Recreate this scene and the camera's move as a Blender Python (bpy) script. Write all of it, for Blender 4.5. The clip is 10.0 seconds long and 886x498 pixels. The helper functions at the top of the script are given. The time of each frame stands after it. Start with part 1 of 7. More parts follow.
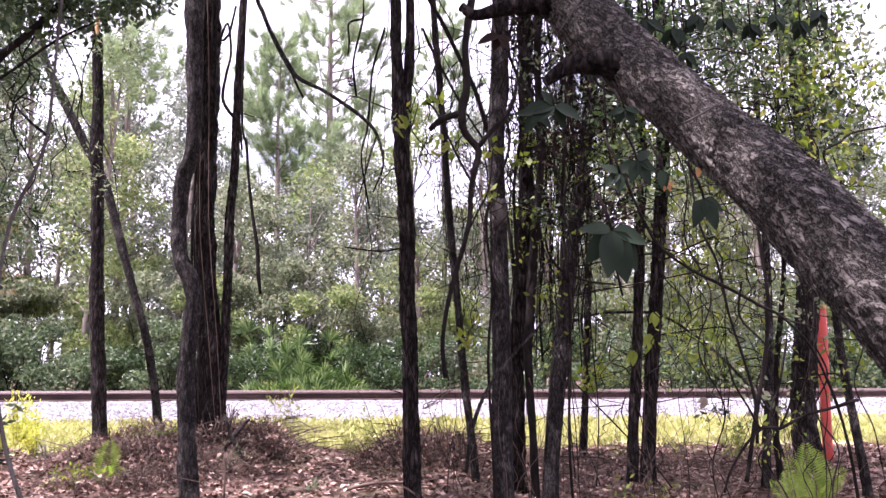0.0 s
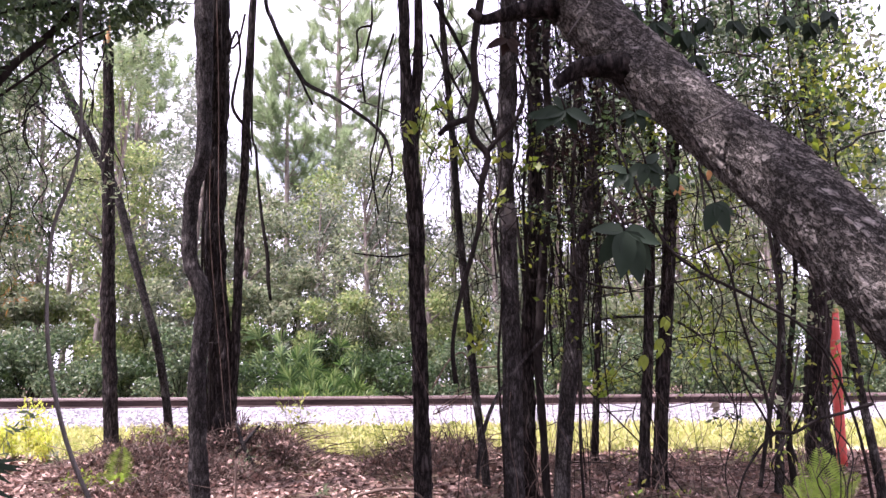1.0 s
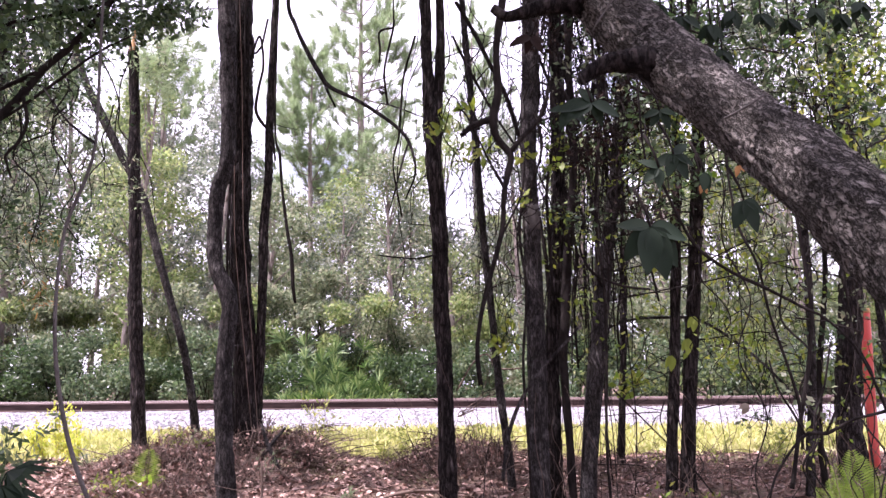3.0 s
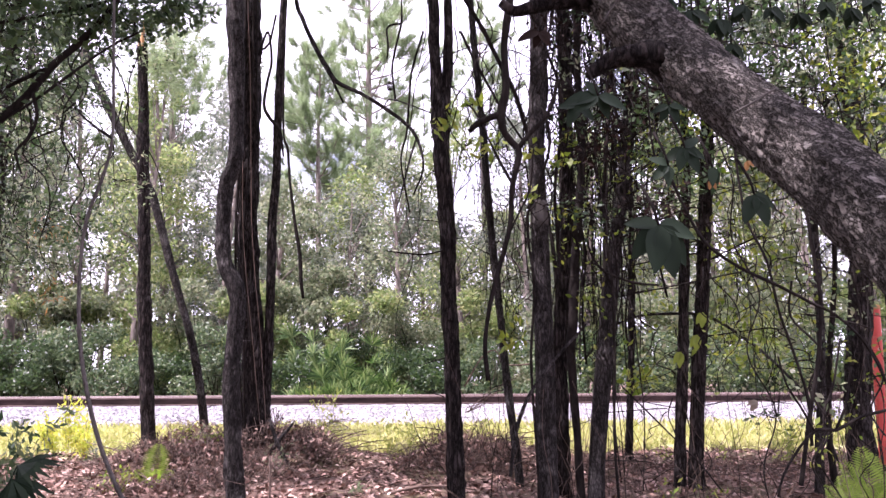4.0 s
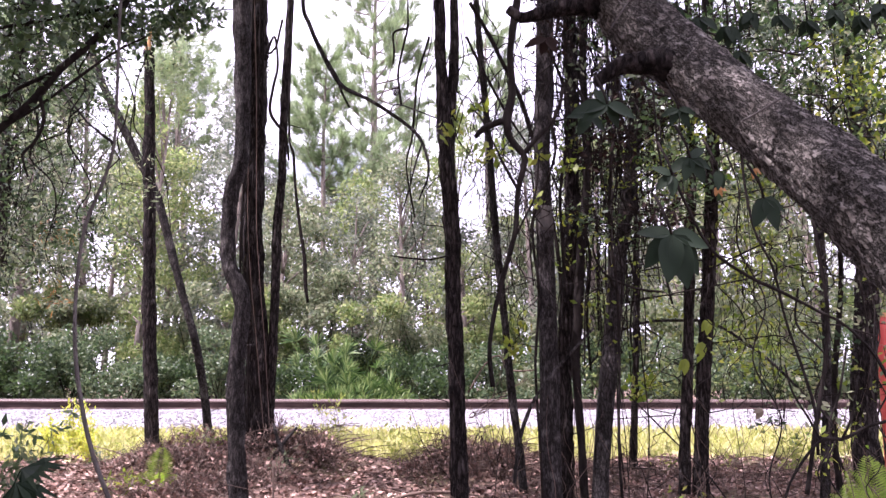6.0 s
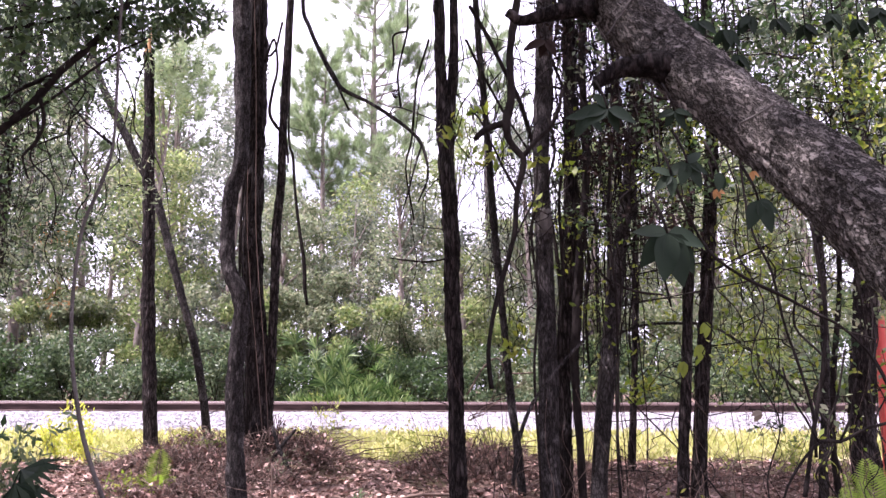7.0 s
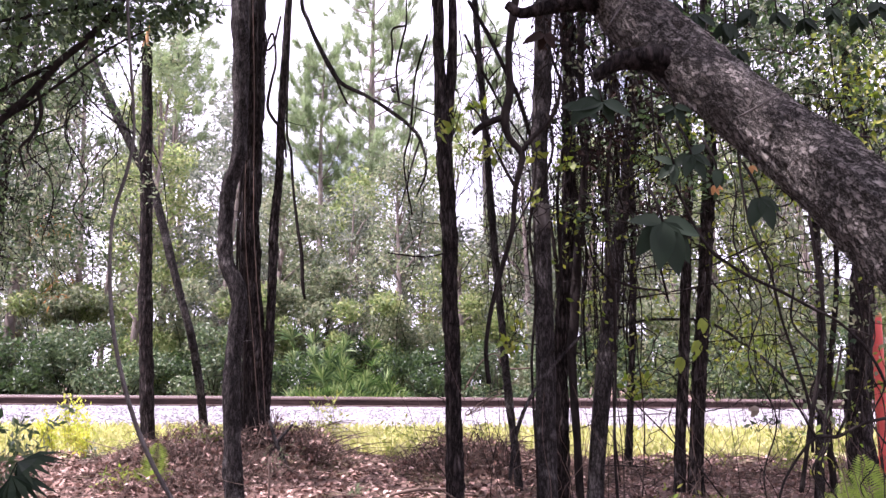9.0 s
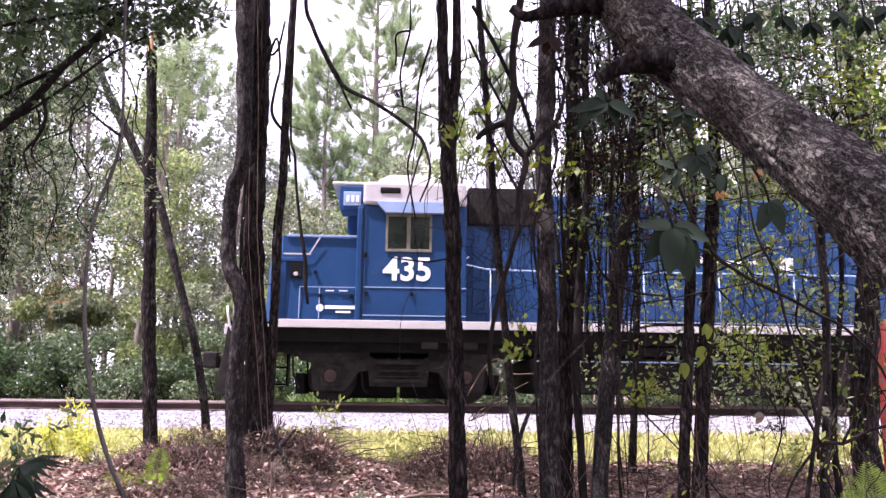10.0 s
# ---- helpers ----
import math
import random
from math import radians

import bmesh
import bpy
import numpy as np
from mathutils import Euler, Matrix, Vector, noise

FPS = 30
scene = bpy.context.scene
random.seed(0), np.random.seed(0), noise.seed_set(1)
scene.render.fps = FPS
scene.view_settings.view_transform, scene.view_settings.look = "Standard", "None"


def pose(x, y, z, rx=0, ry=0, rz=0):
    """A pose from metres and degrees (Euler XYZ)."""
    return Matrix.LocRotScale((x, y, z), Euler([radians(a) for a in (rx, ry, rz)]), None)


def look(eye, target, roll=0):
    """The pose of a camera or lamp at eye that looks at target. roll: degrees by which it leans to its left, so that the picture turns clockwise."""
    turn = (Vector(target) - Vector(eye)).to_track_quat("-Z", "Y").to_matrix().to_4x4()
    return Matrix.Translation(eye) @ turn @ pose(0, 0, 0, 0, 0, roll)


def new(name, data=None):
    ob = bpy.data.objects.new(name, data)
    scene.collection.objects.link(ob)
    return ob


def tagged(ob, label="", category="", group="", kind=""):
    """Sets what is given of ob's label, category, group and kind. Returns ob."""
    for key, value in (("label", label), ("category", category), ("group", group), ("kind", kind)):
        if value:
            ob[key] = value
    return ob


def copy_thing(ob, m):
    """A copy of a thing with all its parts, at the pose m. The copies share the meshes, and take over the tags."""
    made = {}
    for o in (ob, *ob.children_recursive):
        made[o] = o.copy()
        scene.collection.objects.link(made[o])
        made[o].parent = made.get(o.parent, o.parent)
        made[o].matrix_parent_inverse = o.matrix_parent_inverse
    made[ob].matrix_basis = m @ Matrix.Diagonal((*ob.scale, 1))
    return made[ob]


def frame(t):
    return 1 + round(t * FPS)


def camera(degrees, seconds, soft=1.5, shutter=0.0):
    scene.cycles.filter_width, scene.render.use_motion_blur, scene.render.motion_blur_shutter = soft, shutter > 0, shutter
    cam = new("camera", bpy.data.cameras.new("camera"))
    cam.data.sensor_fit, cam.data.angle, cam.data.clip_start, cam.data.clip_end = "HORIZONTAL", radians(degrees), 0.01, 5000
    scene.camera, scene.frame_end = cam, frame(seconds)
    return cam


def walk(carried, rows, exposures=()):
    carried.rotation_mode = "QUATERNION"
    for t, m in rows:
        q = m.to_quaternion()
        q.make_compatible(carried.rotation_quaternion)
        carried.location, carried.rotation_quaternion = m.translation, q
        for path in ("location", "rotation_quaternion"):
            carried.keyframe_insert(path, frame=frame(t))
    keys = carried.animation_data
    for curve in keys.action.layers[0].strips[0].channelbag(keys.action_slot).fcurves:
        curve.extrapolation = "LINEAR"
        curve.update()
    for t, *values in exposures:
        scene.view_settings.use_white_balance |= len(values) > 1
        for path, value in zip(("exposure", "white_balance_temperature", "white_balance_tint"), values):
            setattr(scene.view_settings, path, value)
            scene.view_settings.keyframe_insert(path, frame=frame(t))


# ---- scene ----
cam = camera(60, 10.0, soft=1.5)
PATH = [
    (0, (0.014, -0.036, 1.51), (0.131, 1.933, 1.839), -0.1),
    (0.5, (0.011, -0.038, 1.512), (0.119, 1.931, 1.845), -0.3),
    (1, (0.011, -0.032, 1.506), (0.104, 1.936, 1.85), -0.3),
    (1.5, (0.01, -0.028, 1.512), (0.085, 1.939, 1.866), -0.4),
    (2, (0.01, -0.02, 1.509), (0.068, 1.947, 1.867), -0.3),
    (2.5, (0.005, -0.012, 1.501), (0.05, 1.955, 1.857), -0.4),
    (4, (0.005, -0.009, 1.492), (0.018, 1.962, 1.834), -0.3),
    (4.5, (0.005, -0.004, 1.497), (0.01, 1.967, 1.837), -0.2),
    (5, (0.006, -0.002, 1.498), (0.006, 1.969, 1.839), -0.1),
    (5.5, (0.0, 0.0, 1.5), (0.0, 1.97, 1.847), 0.0),
    (7, (-0.001, -0.013, 1.493), (0.003, 1.954, 1.854), 0.2),
    (7.5, (-0.006, -0.013, 1.489), (-0.002, 1.955, 1.843), 0.2),
    (8, (-0.005, -0.016, 1.484), (0.002, 1.953, 1.834), 0.2),
    (8.5, (-0.001, -0.01, 1.489), (0.006, 1.96, 1.836), 0.3),
    (9, (-0.003, -0.007, 1.482), (0.007, 1.962, 1.833), 0.4),
    (9.5, (-0.008, 0.0, 1.476), (0.001, 1.968, 1.833), 0.4),
    (10, (-0.004, 0.007, 1.478), (-0.003, 1.973, 1.843), 0.6),
]
walk(cam, [(t, look(eye, target, roll)) for t, eye, target, roll in PATH], exposures=[(0, 1.62, 5950, 38), (10, 1.62, 5950, 38)])

# ---- light: high sun along the railway, bright broken cloud ----
SUN = Vector((-0.4, -0.17, 0.9)).normalized()
world = bpy.data.worlds.new("sky")
scene.world = world
world.use_nodes = True
wn, wl = world.node_tree.nodes, world.node_tree.links
wn.clear()
sky = wn.new("ShaderNodeTexSky")
sky.sky_type, sky.sun_disc = "NISHITA", False
sky.sun_elevation = math.asin(SUN.z)
sky.sun_rotation = math.atan2(SUN.x, SUN.y)
sky.dust_density = 2.0
cloud = wn.new("ShaderNodeTexNoise")
cloud.inputs["Scale"].default_value, cloud.inputs["Detail"].default_value = 3.2, 8.0
cloud.inputs["Roughness"].default_value = 0.6
cramp = wn.new("ShaderNodeValToRGB")
cramp.color_ramp.elements[0].position, cramp.color_ramp.elements[1].position = 0.3, 0.46
wmix = wn.new("ShaderNodeMixRGB")
wmix.inputs[2].default_value = (14.0, 13.8, 14.6, 1)
wback = wn.new("ShaderNodeBackground")
wback.inputs["Strength"].default_value = 0.062
wout = wn.new("ShaderNodeOutputWorld")
wl.new(cloud.outputs["Fac"], cramp.inputs["Fac"])
wl.new(cramp.outputs["Color"], wmix.inputs[0])
wl.new(sky.outputs["Color"], wmix.inputs[1])
wl.new(wmix.outputs["Color"], wback.inputs["Color"])
wl.new(wback.outputs["Background"], wout.inputs["Surface"])
sun_data = bpy.data.lights.new("sun", "SUN")
sun_data.energy, sun_data.angle, sun_data.color = 5.0, radians(0.55), (1.0, 0.95, 0.86)
sun = new("sun", sun_data)
sun.matrix_world = look(SUN * 60, (0, 0, 0))

# ---- materials ----
def material(name, stops, scale=8.0, stretch=(1, 1, 1), rough=0.85, metal=0.0, bump=0.0, bump_scale=None, vary=0.0,
             through_light=0.0, island=False, blotch=None, spec=0.3, coat=0.0, crack=None, turn=(0, 0, 0)):
    """stops: colours along a noise; island: a colour for each loose piece; blotch: (colour, scale, from, to), a second noise."""
    m = bpy.data.materials.new(name)
    m.use_nodes = True
    nt = m.node_tree
    nd, ln = nt.nodes, nt.links
    b = nd["Principled BSDF"]
    b.inputs["Roughness"].default_value, b.inputs["Metallic"].default_value = rough, metal
    b.inputs["Specular IOR Level"].default_value = spec
    b.inputs["Coat Weight"].default_value = coat
    tc, mp = nd.new("ShaderNodeTexCoord"), nd.new("ShaderNodeMapping")
    mp.inputs["Scale"].default_value = stretch
    rot = nd.new("ShaderNodeMapping")
    rot.inputs["Rotation"].default_value = [radians(a) for a in turn]
    ln.new(tc.outputs["Object"], rot.inputs["Vector"])
    ln.new(rot.outputs["Vector"], mp.inputs["Vector"])
    n1 = nd.new("ShaderNodeTexNoise")
    n1.inputs["Scale"].default_value, n1.inputs["Detail"].default_value, n1.inputs["Roughness"].default_value = scale, 6.0, 0.65
    ln.new(mp.outputs["Vector"], n1.inputs["Vector"])
    ramp = nd.new("ShaderNodeValToRGB")
    el = ramp.color_ramp.elements
    el[0].color, el[1].color = (*stops[0], 1), (*stops[-1], 1)
    if island:
        geo = nd.new("ShaderNodeNewGeometry")
        fac = geo.outputs["Random Per Island"]
        el[0].position, el[1].position = 0.0, 1.0
        for i in range(1, len(stops) - 1):
            e = el.new(i / (len(stops) - 1))
            e.color = (*stops[i], 1)
    else:
        fac = n1.outputs["Fac"]
        el[0].position, el[1].position = 0.3, 0.7
        for i in range(1, len(stops) - 1):
            e = el.new(0.3 + 0.4 * i / (len(stops) - 1))
            e.color = (*stops[i], 1)
    ln.new(fac, ramp.inputs["Fac"])
    col = ramp.outputs["Color"]
    if blotch:
        n2 = nd.new("ShaderNodeTexNoise")
        n2.inputs["Scale"].default_value, n2.inputs["Detail"].default_value = blotch[1], 4.0
        ln.new(tc.outputs["Object"], n2.inputs["Vector"])
        r2 = nd.new("ShaderNodeValToRGB")
        r2.color_ramp.elements[0].position, r2.color_ramp.elements[1].position = blotch[2], blotch[3]
        mx = nd.new("ShaderNodeMixRGB")
        mx.inputs[2].default_value = (*blotch[0], 1)
        ln.new(n2.outputs["Fac"], r2.inputs["Fac"])
        ln.new(r2.outputs["Color"], mx.inputs[0])
        ln.new(col, mx.inputs[1])
        col = mx.outputs["Color"]
    height = None
    if crack:
        cs, depth, wide = crack
        warp = nd.new("ShaderNodeMixRGB")
        warp.inputs[0].default_value = 0.07
        ln.new(mp.outputs["Vector"], warp.inputs[1])
        ln.new(n1.outputs["Color"], warp.inputs[2])
        vo = nd.new("ShaderNodeTexVoronoi")
        vo.feature = "DISTANCE_TO_EDGE"
        vo.inputs["Scale"].default_value = cs
        ln.new(warp.outputs["Color"], vo.inputs["Vector"])
        rc = nd.new("ShaderNodeValToRGB")
        rc.color_ramp.elements[0].color = (depth, depth, depth, 1)
        rc.color_ramp.elements[1].position = wide
        ln.new(vo.outputs["Distance"], rc.inputs["Fac"])
        mu = nd.new("ShaderNodeMixRGB")
        mu.blend_type = "MULTIPLY"
        mu.inputs[0].default_value = 1.0
        ln.new(col, mu.inputs[1])
        ln.new(rc.outputs["Color"], mu.inputs[2])
        col = mu.outputs["Color"]
        height = rc.outputs["Color"]
    ln.new(col, b.inputs["Base Color"])
    if bump:
        n3 = nd.new("ShaderNodeTexNoise")
        n3.inputs["Scale"].default_value, n3.inputs["Detail"].default_value = bump_scale or scale * 2.5, 8.0
        n3.inputs["Roughness"].default_value = 0.7
        ln.new(mp.outputs["Vector"], n3.inputs["Vector"])
        bp = nd.new("ShaderNodeBump")
        bp.inputs["Strength"].default_value, bp.inputs["Distance"].default_value = bump, 0.03
        if height:
            add = nd.new("ShaderNodeMixRGB")
            add.inputs[0].default_value = 0.45
            ln.new(height, add.inputs[1])
            ln.new(n3.outputs["Fac"], add.inputs[2])
            ln.new(add.outputs["Color"], bp.inputs["Height"])
        else:
            ln.new(n3.outputs["Fac"], bp.inputs["Height"])
        ln.new(bp.outputs["Normal"], b.inputs["Normal"])
    if through_light:
        tr = nd.new("ShaderNodeBsdfTranslucent")
        hsv = nd.new("ShaderNodeHueSaturation")
        hsv.inputs["Saturation"].default_value, hsv.inputs["Value"].default_value = 1.1, 1.9
        ln.new(col, hsv.inputs["Color"])
        ln.new(hsv.outputs["Color"], tr.inputs["Color"])
        ms = nd.new("ShaderNodeMixShader")
        ms.inputs[0].default_value = through_light
        ln.new(b.outputs["BSDF"], ms.inputs[1])
        ln.new(tr.outputs["BSDF"], ms.inputs[2])
        ln.new(ms.outputs["Shader"], nd["Material Output"].inputs["Surface"])
    return m


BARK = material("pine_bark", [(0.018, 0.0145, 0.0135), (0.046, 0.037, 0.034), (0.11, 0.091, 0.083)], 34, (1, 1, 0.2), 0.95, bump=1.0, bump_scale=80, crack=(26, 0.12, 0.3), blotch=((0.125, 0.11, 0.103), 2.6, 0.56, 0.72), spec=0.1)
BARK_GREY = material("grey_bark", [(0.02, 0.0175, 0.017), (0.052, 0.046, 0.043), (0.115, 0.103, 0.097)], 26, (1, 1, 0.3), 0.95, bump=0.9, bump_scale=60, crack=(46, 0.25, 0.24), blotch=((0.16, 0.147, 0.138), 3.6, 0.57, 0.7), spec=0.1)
# Paler bark for trunks beyond the railway, haze put in the colour.
BARK_FAR = material("hazed_far_bark", [(0.1, 0.082, 0.07), (0.19, 0.16, 0.14), (0.28, 0.24, 0.21)], 9, (1, 1, 0.3), 0.95, bump=0.6)
BARK_PALE = material("pale_bark", [(0.06, 0.054, 0.05), (0.12, 0.11, 0.1)], 18, (1, 1, 0.5), 0.9, bump=0.5, spec=0.08)
BARK_LIMB = material("oak_bark", [(0.16, 0.143, 0.126), (0.3, 0.273, 0.243), (0.42, 0.39, 0.35)], 60, (1, 1, 0.2), 0.95, bump=1.0, bump_scale=90, crack=(46, 0.07, 0.28), turn=(0, 46.8, 0), blotch=((0.58, 0.585, 0.54), 7.0, 0.65, 0.72), spec=0.1)
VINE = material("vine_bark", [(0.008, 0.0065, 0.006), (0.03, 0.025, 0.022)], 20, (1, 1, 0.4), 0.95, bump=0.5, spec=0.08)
TWIG = material("dead_twig", [(0.035, 0.023, 0.017), (0.1, 0.068, 0.052), (0.23, 0.175, 0.14)], 3, (1, 1, 1), 0.95, island=True)
LEAF_BUSH = material("bush_leaf", [(0.022, 0.042, 0.02), (0.055, 0.09, 0.042), (0.095, 0.135, 0.065), (0.16, 0.185, 0.105)], rough=0.5, through_light=0.32, island=True, spec=0.4)
# Darker copy of the leaf greens, with shade put in the colour.
LEAF_DARK = material("shaded_leaf", [(0.016, 0.034, 0.012), (0.036, 0.066, 0.024), (0.07, 0.105, 0.038)], rough=0.45, through_light=0.35, island=True, spec=0.5)
LEAF_TREE = material("tree_leaf", [(0.062, 0.085, 0.046), (0.115, 0.145, 0.08), (0.165, 0.192, 0.115), (0.235, 0.23, 0.15)], rough=0.45, through_light=0.46, island=True, spec=0.4)
LEAF_SAGE = material("grey_green_leaf", [(0.05, 0.068, 0.047), (0.1, 0.122, 0.087), (0.155, 0.175, 0.13), (0.23, 0.238, 0.185)], rough=0.45, through_light=0.42, island=True, spec=0.45)
LEAF_FRESH = material("fresh_green_leaf", [(0.07, 0.105, 0.038), (0.125, 0.17, 0.062), (0.185, 0.225, 0.092), (0.26, 0.265, 0.13)], rough=0.45, through_light=0.48, island=True, spec=0.35)
LEAF_LIME = material("lime_leaf", [(0.1, 0.16, 0.025), (0.16, 0.21, 0.035), (0.25, 0.26, 0.055)], rough=0.5, through_light=0.38, island=True)
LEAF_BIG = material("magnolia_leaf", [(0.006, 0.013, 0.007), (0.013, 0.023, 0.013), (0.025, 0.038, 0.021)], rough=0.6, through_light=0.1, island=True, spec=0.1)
LEAF_ORANGE = material("autumn_leaf", [(0.24, 0.12, 0.05), (0.34, 0.19, 0.08)], rough=0.6, through_light=0.4, island=True)
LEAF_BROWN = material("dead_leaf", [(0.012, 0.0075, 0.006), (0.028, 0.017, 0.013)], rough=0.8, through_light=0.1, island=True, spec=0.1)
NEEDLE = material("pine_needles", [(0.11, 0.155, 0.08), (0.17, 0.225, 0.12), (0.24, 0.285, 0.165)], rough=0.5, through_light=0.5, island=True)
PALM = material("palmetto_leaf", [(0.012, 0.03, 0.01), (0.03, 0.062, 0.018), (0.075, 0.13, 0.036), (0.17, 0.22, 0.08)], rough=0.5, through_light=0.2, island=True, spec=0.2)
FERN = material("fern_leaf", [(0.15, 0.24, 0.035), (0.26, 0.35, 0.07)], rough=0.5, through_light=0.45, island=True)
GRASS = material("grass_blade", [(0.24, 0.265, 0.08), (0.37, 0.375, 0.15), (0.48, 0.45, 0.25)], rough=0.6, through_light=0.4, island=True)
LITTER = material("leaf_litter", [(0.05, 0.028, 0.02), (0.18, 0.105, 0.078), (0.34, 0.215, 0.17), (0.46, 0.335, 0.28)], rough=0.75, island=True)
SOIL = material("forest_soil", [(0.04, 0.026, 0.018), (0.12, 0.075, 0.056), (0.22, 0.145, 0.11)], 9, rough=1.0, bump=1.0, blotch=((0.1, 0.085, 0.04), 1.2, 0.5, 0.7))
TURF = material("turf", [(0.25, 0.26, 0.09), (0.37, 0.365, 0.16), (0.47, 0.43, 0.26)], 5, rough=1.0, bump=0.6)
STONE = material("ballast_stone", [(0.17, 0.165, 0.18), (0.27, 0.262, 0.275), (0.33, 0.322, 0.335), (0.42, 0.405, 0.41)], rough=0.95, island=True)
BALLAST = material("ballast_bed", [(0.2, 0.194, 0.206), (0.29, 0.28, 0.29), (0.36, 0.35, 0.36)], 30, rough=1.0, bump=1.0, bump_scale=50)
RUST = material("rusted_steel", [(0.022, 0.013, 0.011), (0.048, 0.029, 0.025), (0.085, 0.053, 0.046)], 10, (0.2, 1, 1), 0.8, bump=0.15)
RAILHEAD = material("worn_rail_head", [(0.3, 0.26, 0.24), (0.42, 0.38, 0.36)], 6, (0.1, 1, 1), 0.35, 0.8)
# Lighter rust for the head's sides: the rail's highlight as colour.
HEADSIDE = material("lit_rail_side", [(0.12, 0.08, 0.072), (0.2, 0.145, 0.13)], 10, (0.15, 1, 1), 0.5)
LEAF_YELLOW = material("goldenrod_leaf", [(0.3, 0.37, 0.07), (0.4, 0.43, 0.09), (0.48, 0.44, 0.1)], rough=0.6, through_light=0.45, island=True)
LEAF_WEED = material("sunlit_weed_leaf", [(0.17, 0.22, 0.06), (0.26, 0.3, 0.09), (0.36, 0.36, 0.12)], rough=0.6, through_light=0.42, island=True)
SLEEPER = material("creosoted_wood", [(0.05, 0.04, 0.035), (0.12, 0.1, 0.085)], 9, (0.3, 1, 1), 0.95, bump=0.5)
BLUE = material("blue_locomotive_paint", [(0.004, 0.036, 0.115), (0.007, 0.05, 0.15)], 1.4, (1, 1, 1), 0.4, spec=0.4, bump=0.03, blotch=((0.02, 0.06, 0.14), 3.0, 0.6, 0.85))
WHITE = material("white_locomotive_paint", [(0.44, 0.42, 0.42), (0.55, 0.52, 0.52)], 2.5, (1, 1, 1), 0.45, spec=0.5, blotch=((0.34, 0.3, 0.28), 5, 0.6, 0.9))
LETTER = material("white_lettering", [(0.78, 0.78, 0.8), (0.84, 0.84, 0.85)], 6, rough=0.5)
PALEBLUE = material("pale_blue_trim_and_shade", [(0.22, 0.32, 0.52), (0.3, 0.4, 0.58)], 3, rough=0.5)
BLACK = material("sooty_steel", [(0.003, 0.003, 0.003), (0.01, 0.009, 0.0085)], 4, spec=0.12, rough=0.8, bump=0.2, blotch=((0.025, 0.021, 0.018), 3, 0.6, 0.85))
FRAMEGREY = material("dusty_truck_steel", [(0.008, 0.0075, 0.007), (0.032, 0.028, 0.025)], 5, spec=0.15, rough=0.85, bump=0.25)
STEEL = material("bright_wheel_steel", [(0.3, 0.28, 0.27), (0.4, 0.38, 0.37)], 6, rough=0.4, metal=0.8)
GLASS = material("dark_cab_glass", [(0.012, 0.018, 0.016), (0.03, 0.04, 0.035)], 2, rough=0.06, spec=0.8)
LEAF_TAN = material("tan_dead_leaf", [(0.16, 0.135, 0.1), (0.22, 0.19, 0.15)], rough=0.8, through_light=0.3, island=True)
GASKET = material("window_frame_metal", [(0.12, 0.115, 0.09), (0.2, 0.185, 0.15)], 8, rough=0.6)
ORANGE = material("orange_plastic_post", [(0.48, 0.06, 0.045), (0.6, 0.11, 0.085)], 5, (1, 1, 0.3), 0.5, blotch=((0.5, 0.2, 0.12), 6, 0.6, 0.8))
BREAK = material("raw_broken_wood", [(0.35, 0.16, 0.06), (0.55, 0.36, 0.18)], 20, (1, 1, 0.2), 0.9)

# ---- mesh building ----
rng = np.random.default_rng(7)


def mesh(name, verts, faces, mats, smooth=True, index=None):
    me = bpy.data.meshes.new(name)
    me.from_pydata(verts, [], faces)
    for m in mats if isinstance(mats, (list, tuple)) else [mats]:
        me.materials.append(m)
    if index is not None:
        me.polygons.foreach_set("material_index", index)
    if smooth:
        me.polygons.foreach_set("use_smooth", [True] * len(me.polygons))
    me.update()
    return me


def quads(name, V, mat):
    """A mesh of loose four-cornered leaves: V is (n, 4, 3)."""
    n = len(V)
    me = bpy.data.meshes.new(name)
    me.vertices.add(4 * n)
    me.vertices.foreach_set("co", V.reshape(-1).astype(np.float32))
    me.loops.add(4 * n)
    me.loops.foreach_set("vertex_index", np.arange(4 * n, dtype=np.int32))
    me.polygons.add(n)
    me.polygons.foreach_set("loop_start", np.arange(0, 4 * n, 4, dtype=np.int32))
    me.materials.append(mat)
    me.update(calc_edges=True)
    return me


def thing(name, label, category, at=(0, 0, 0), group="", kind=""):
    ob = new(name)
    ob.location = at
    return tagged(ob, label, category, group, kind)


def part(name, me, parent, label=""):
    ob = new(name, me)
    ob.parent = parent
    return tagged(ob, label)


def unit(v):
    return v / np.maximum(np.linalg.norm(v, axis=-1, keepdims=True), 1e-9)


def leaves(centres, size, ratio=0.45, spread=0.35, lean=(0, 0, 0), fold=0.25):
    """Pointed leaves at the centres, facing all ways; lean biases the way the tips point."""
    n = len(centres)
    d = unit(rng.normal(size=(n, 3)) + np.array(lean))
    s = unit(np.cross(d, rng.normal(size=(n, 3))))
    nrm = np.cross(d, s)
    L = (size * (1 + spread * rng.uniform(-1, 1, n)))[:, None]
    a = centres
    tip = a + d * L
    mid = a + d * L * 0.45 - nrm * L * fold * 0.3
    return np.stack([a, mid + s * L * ratio * 0.5, tip, mid - s * L * ratio * 0.5], axis=1)


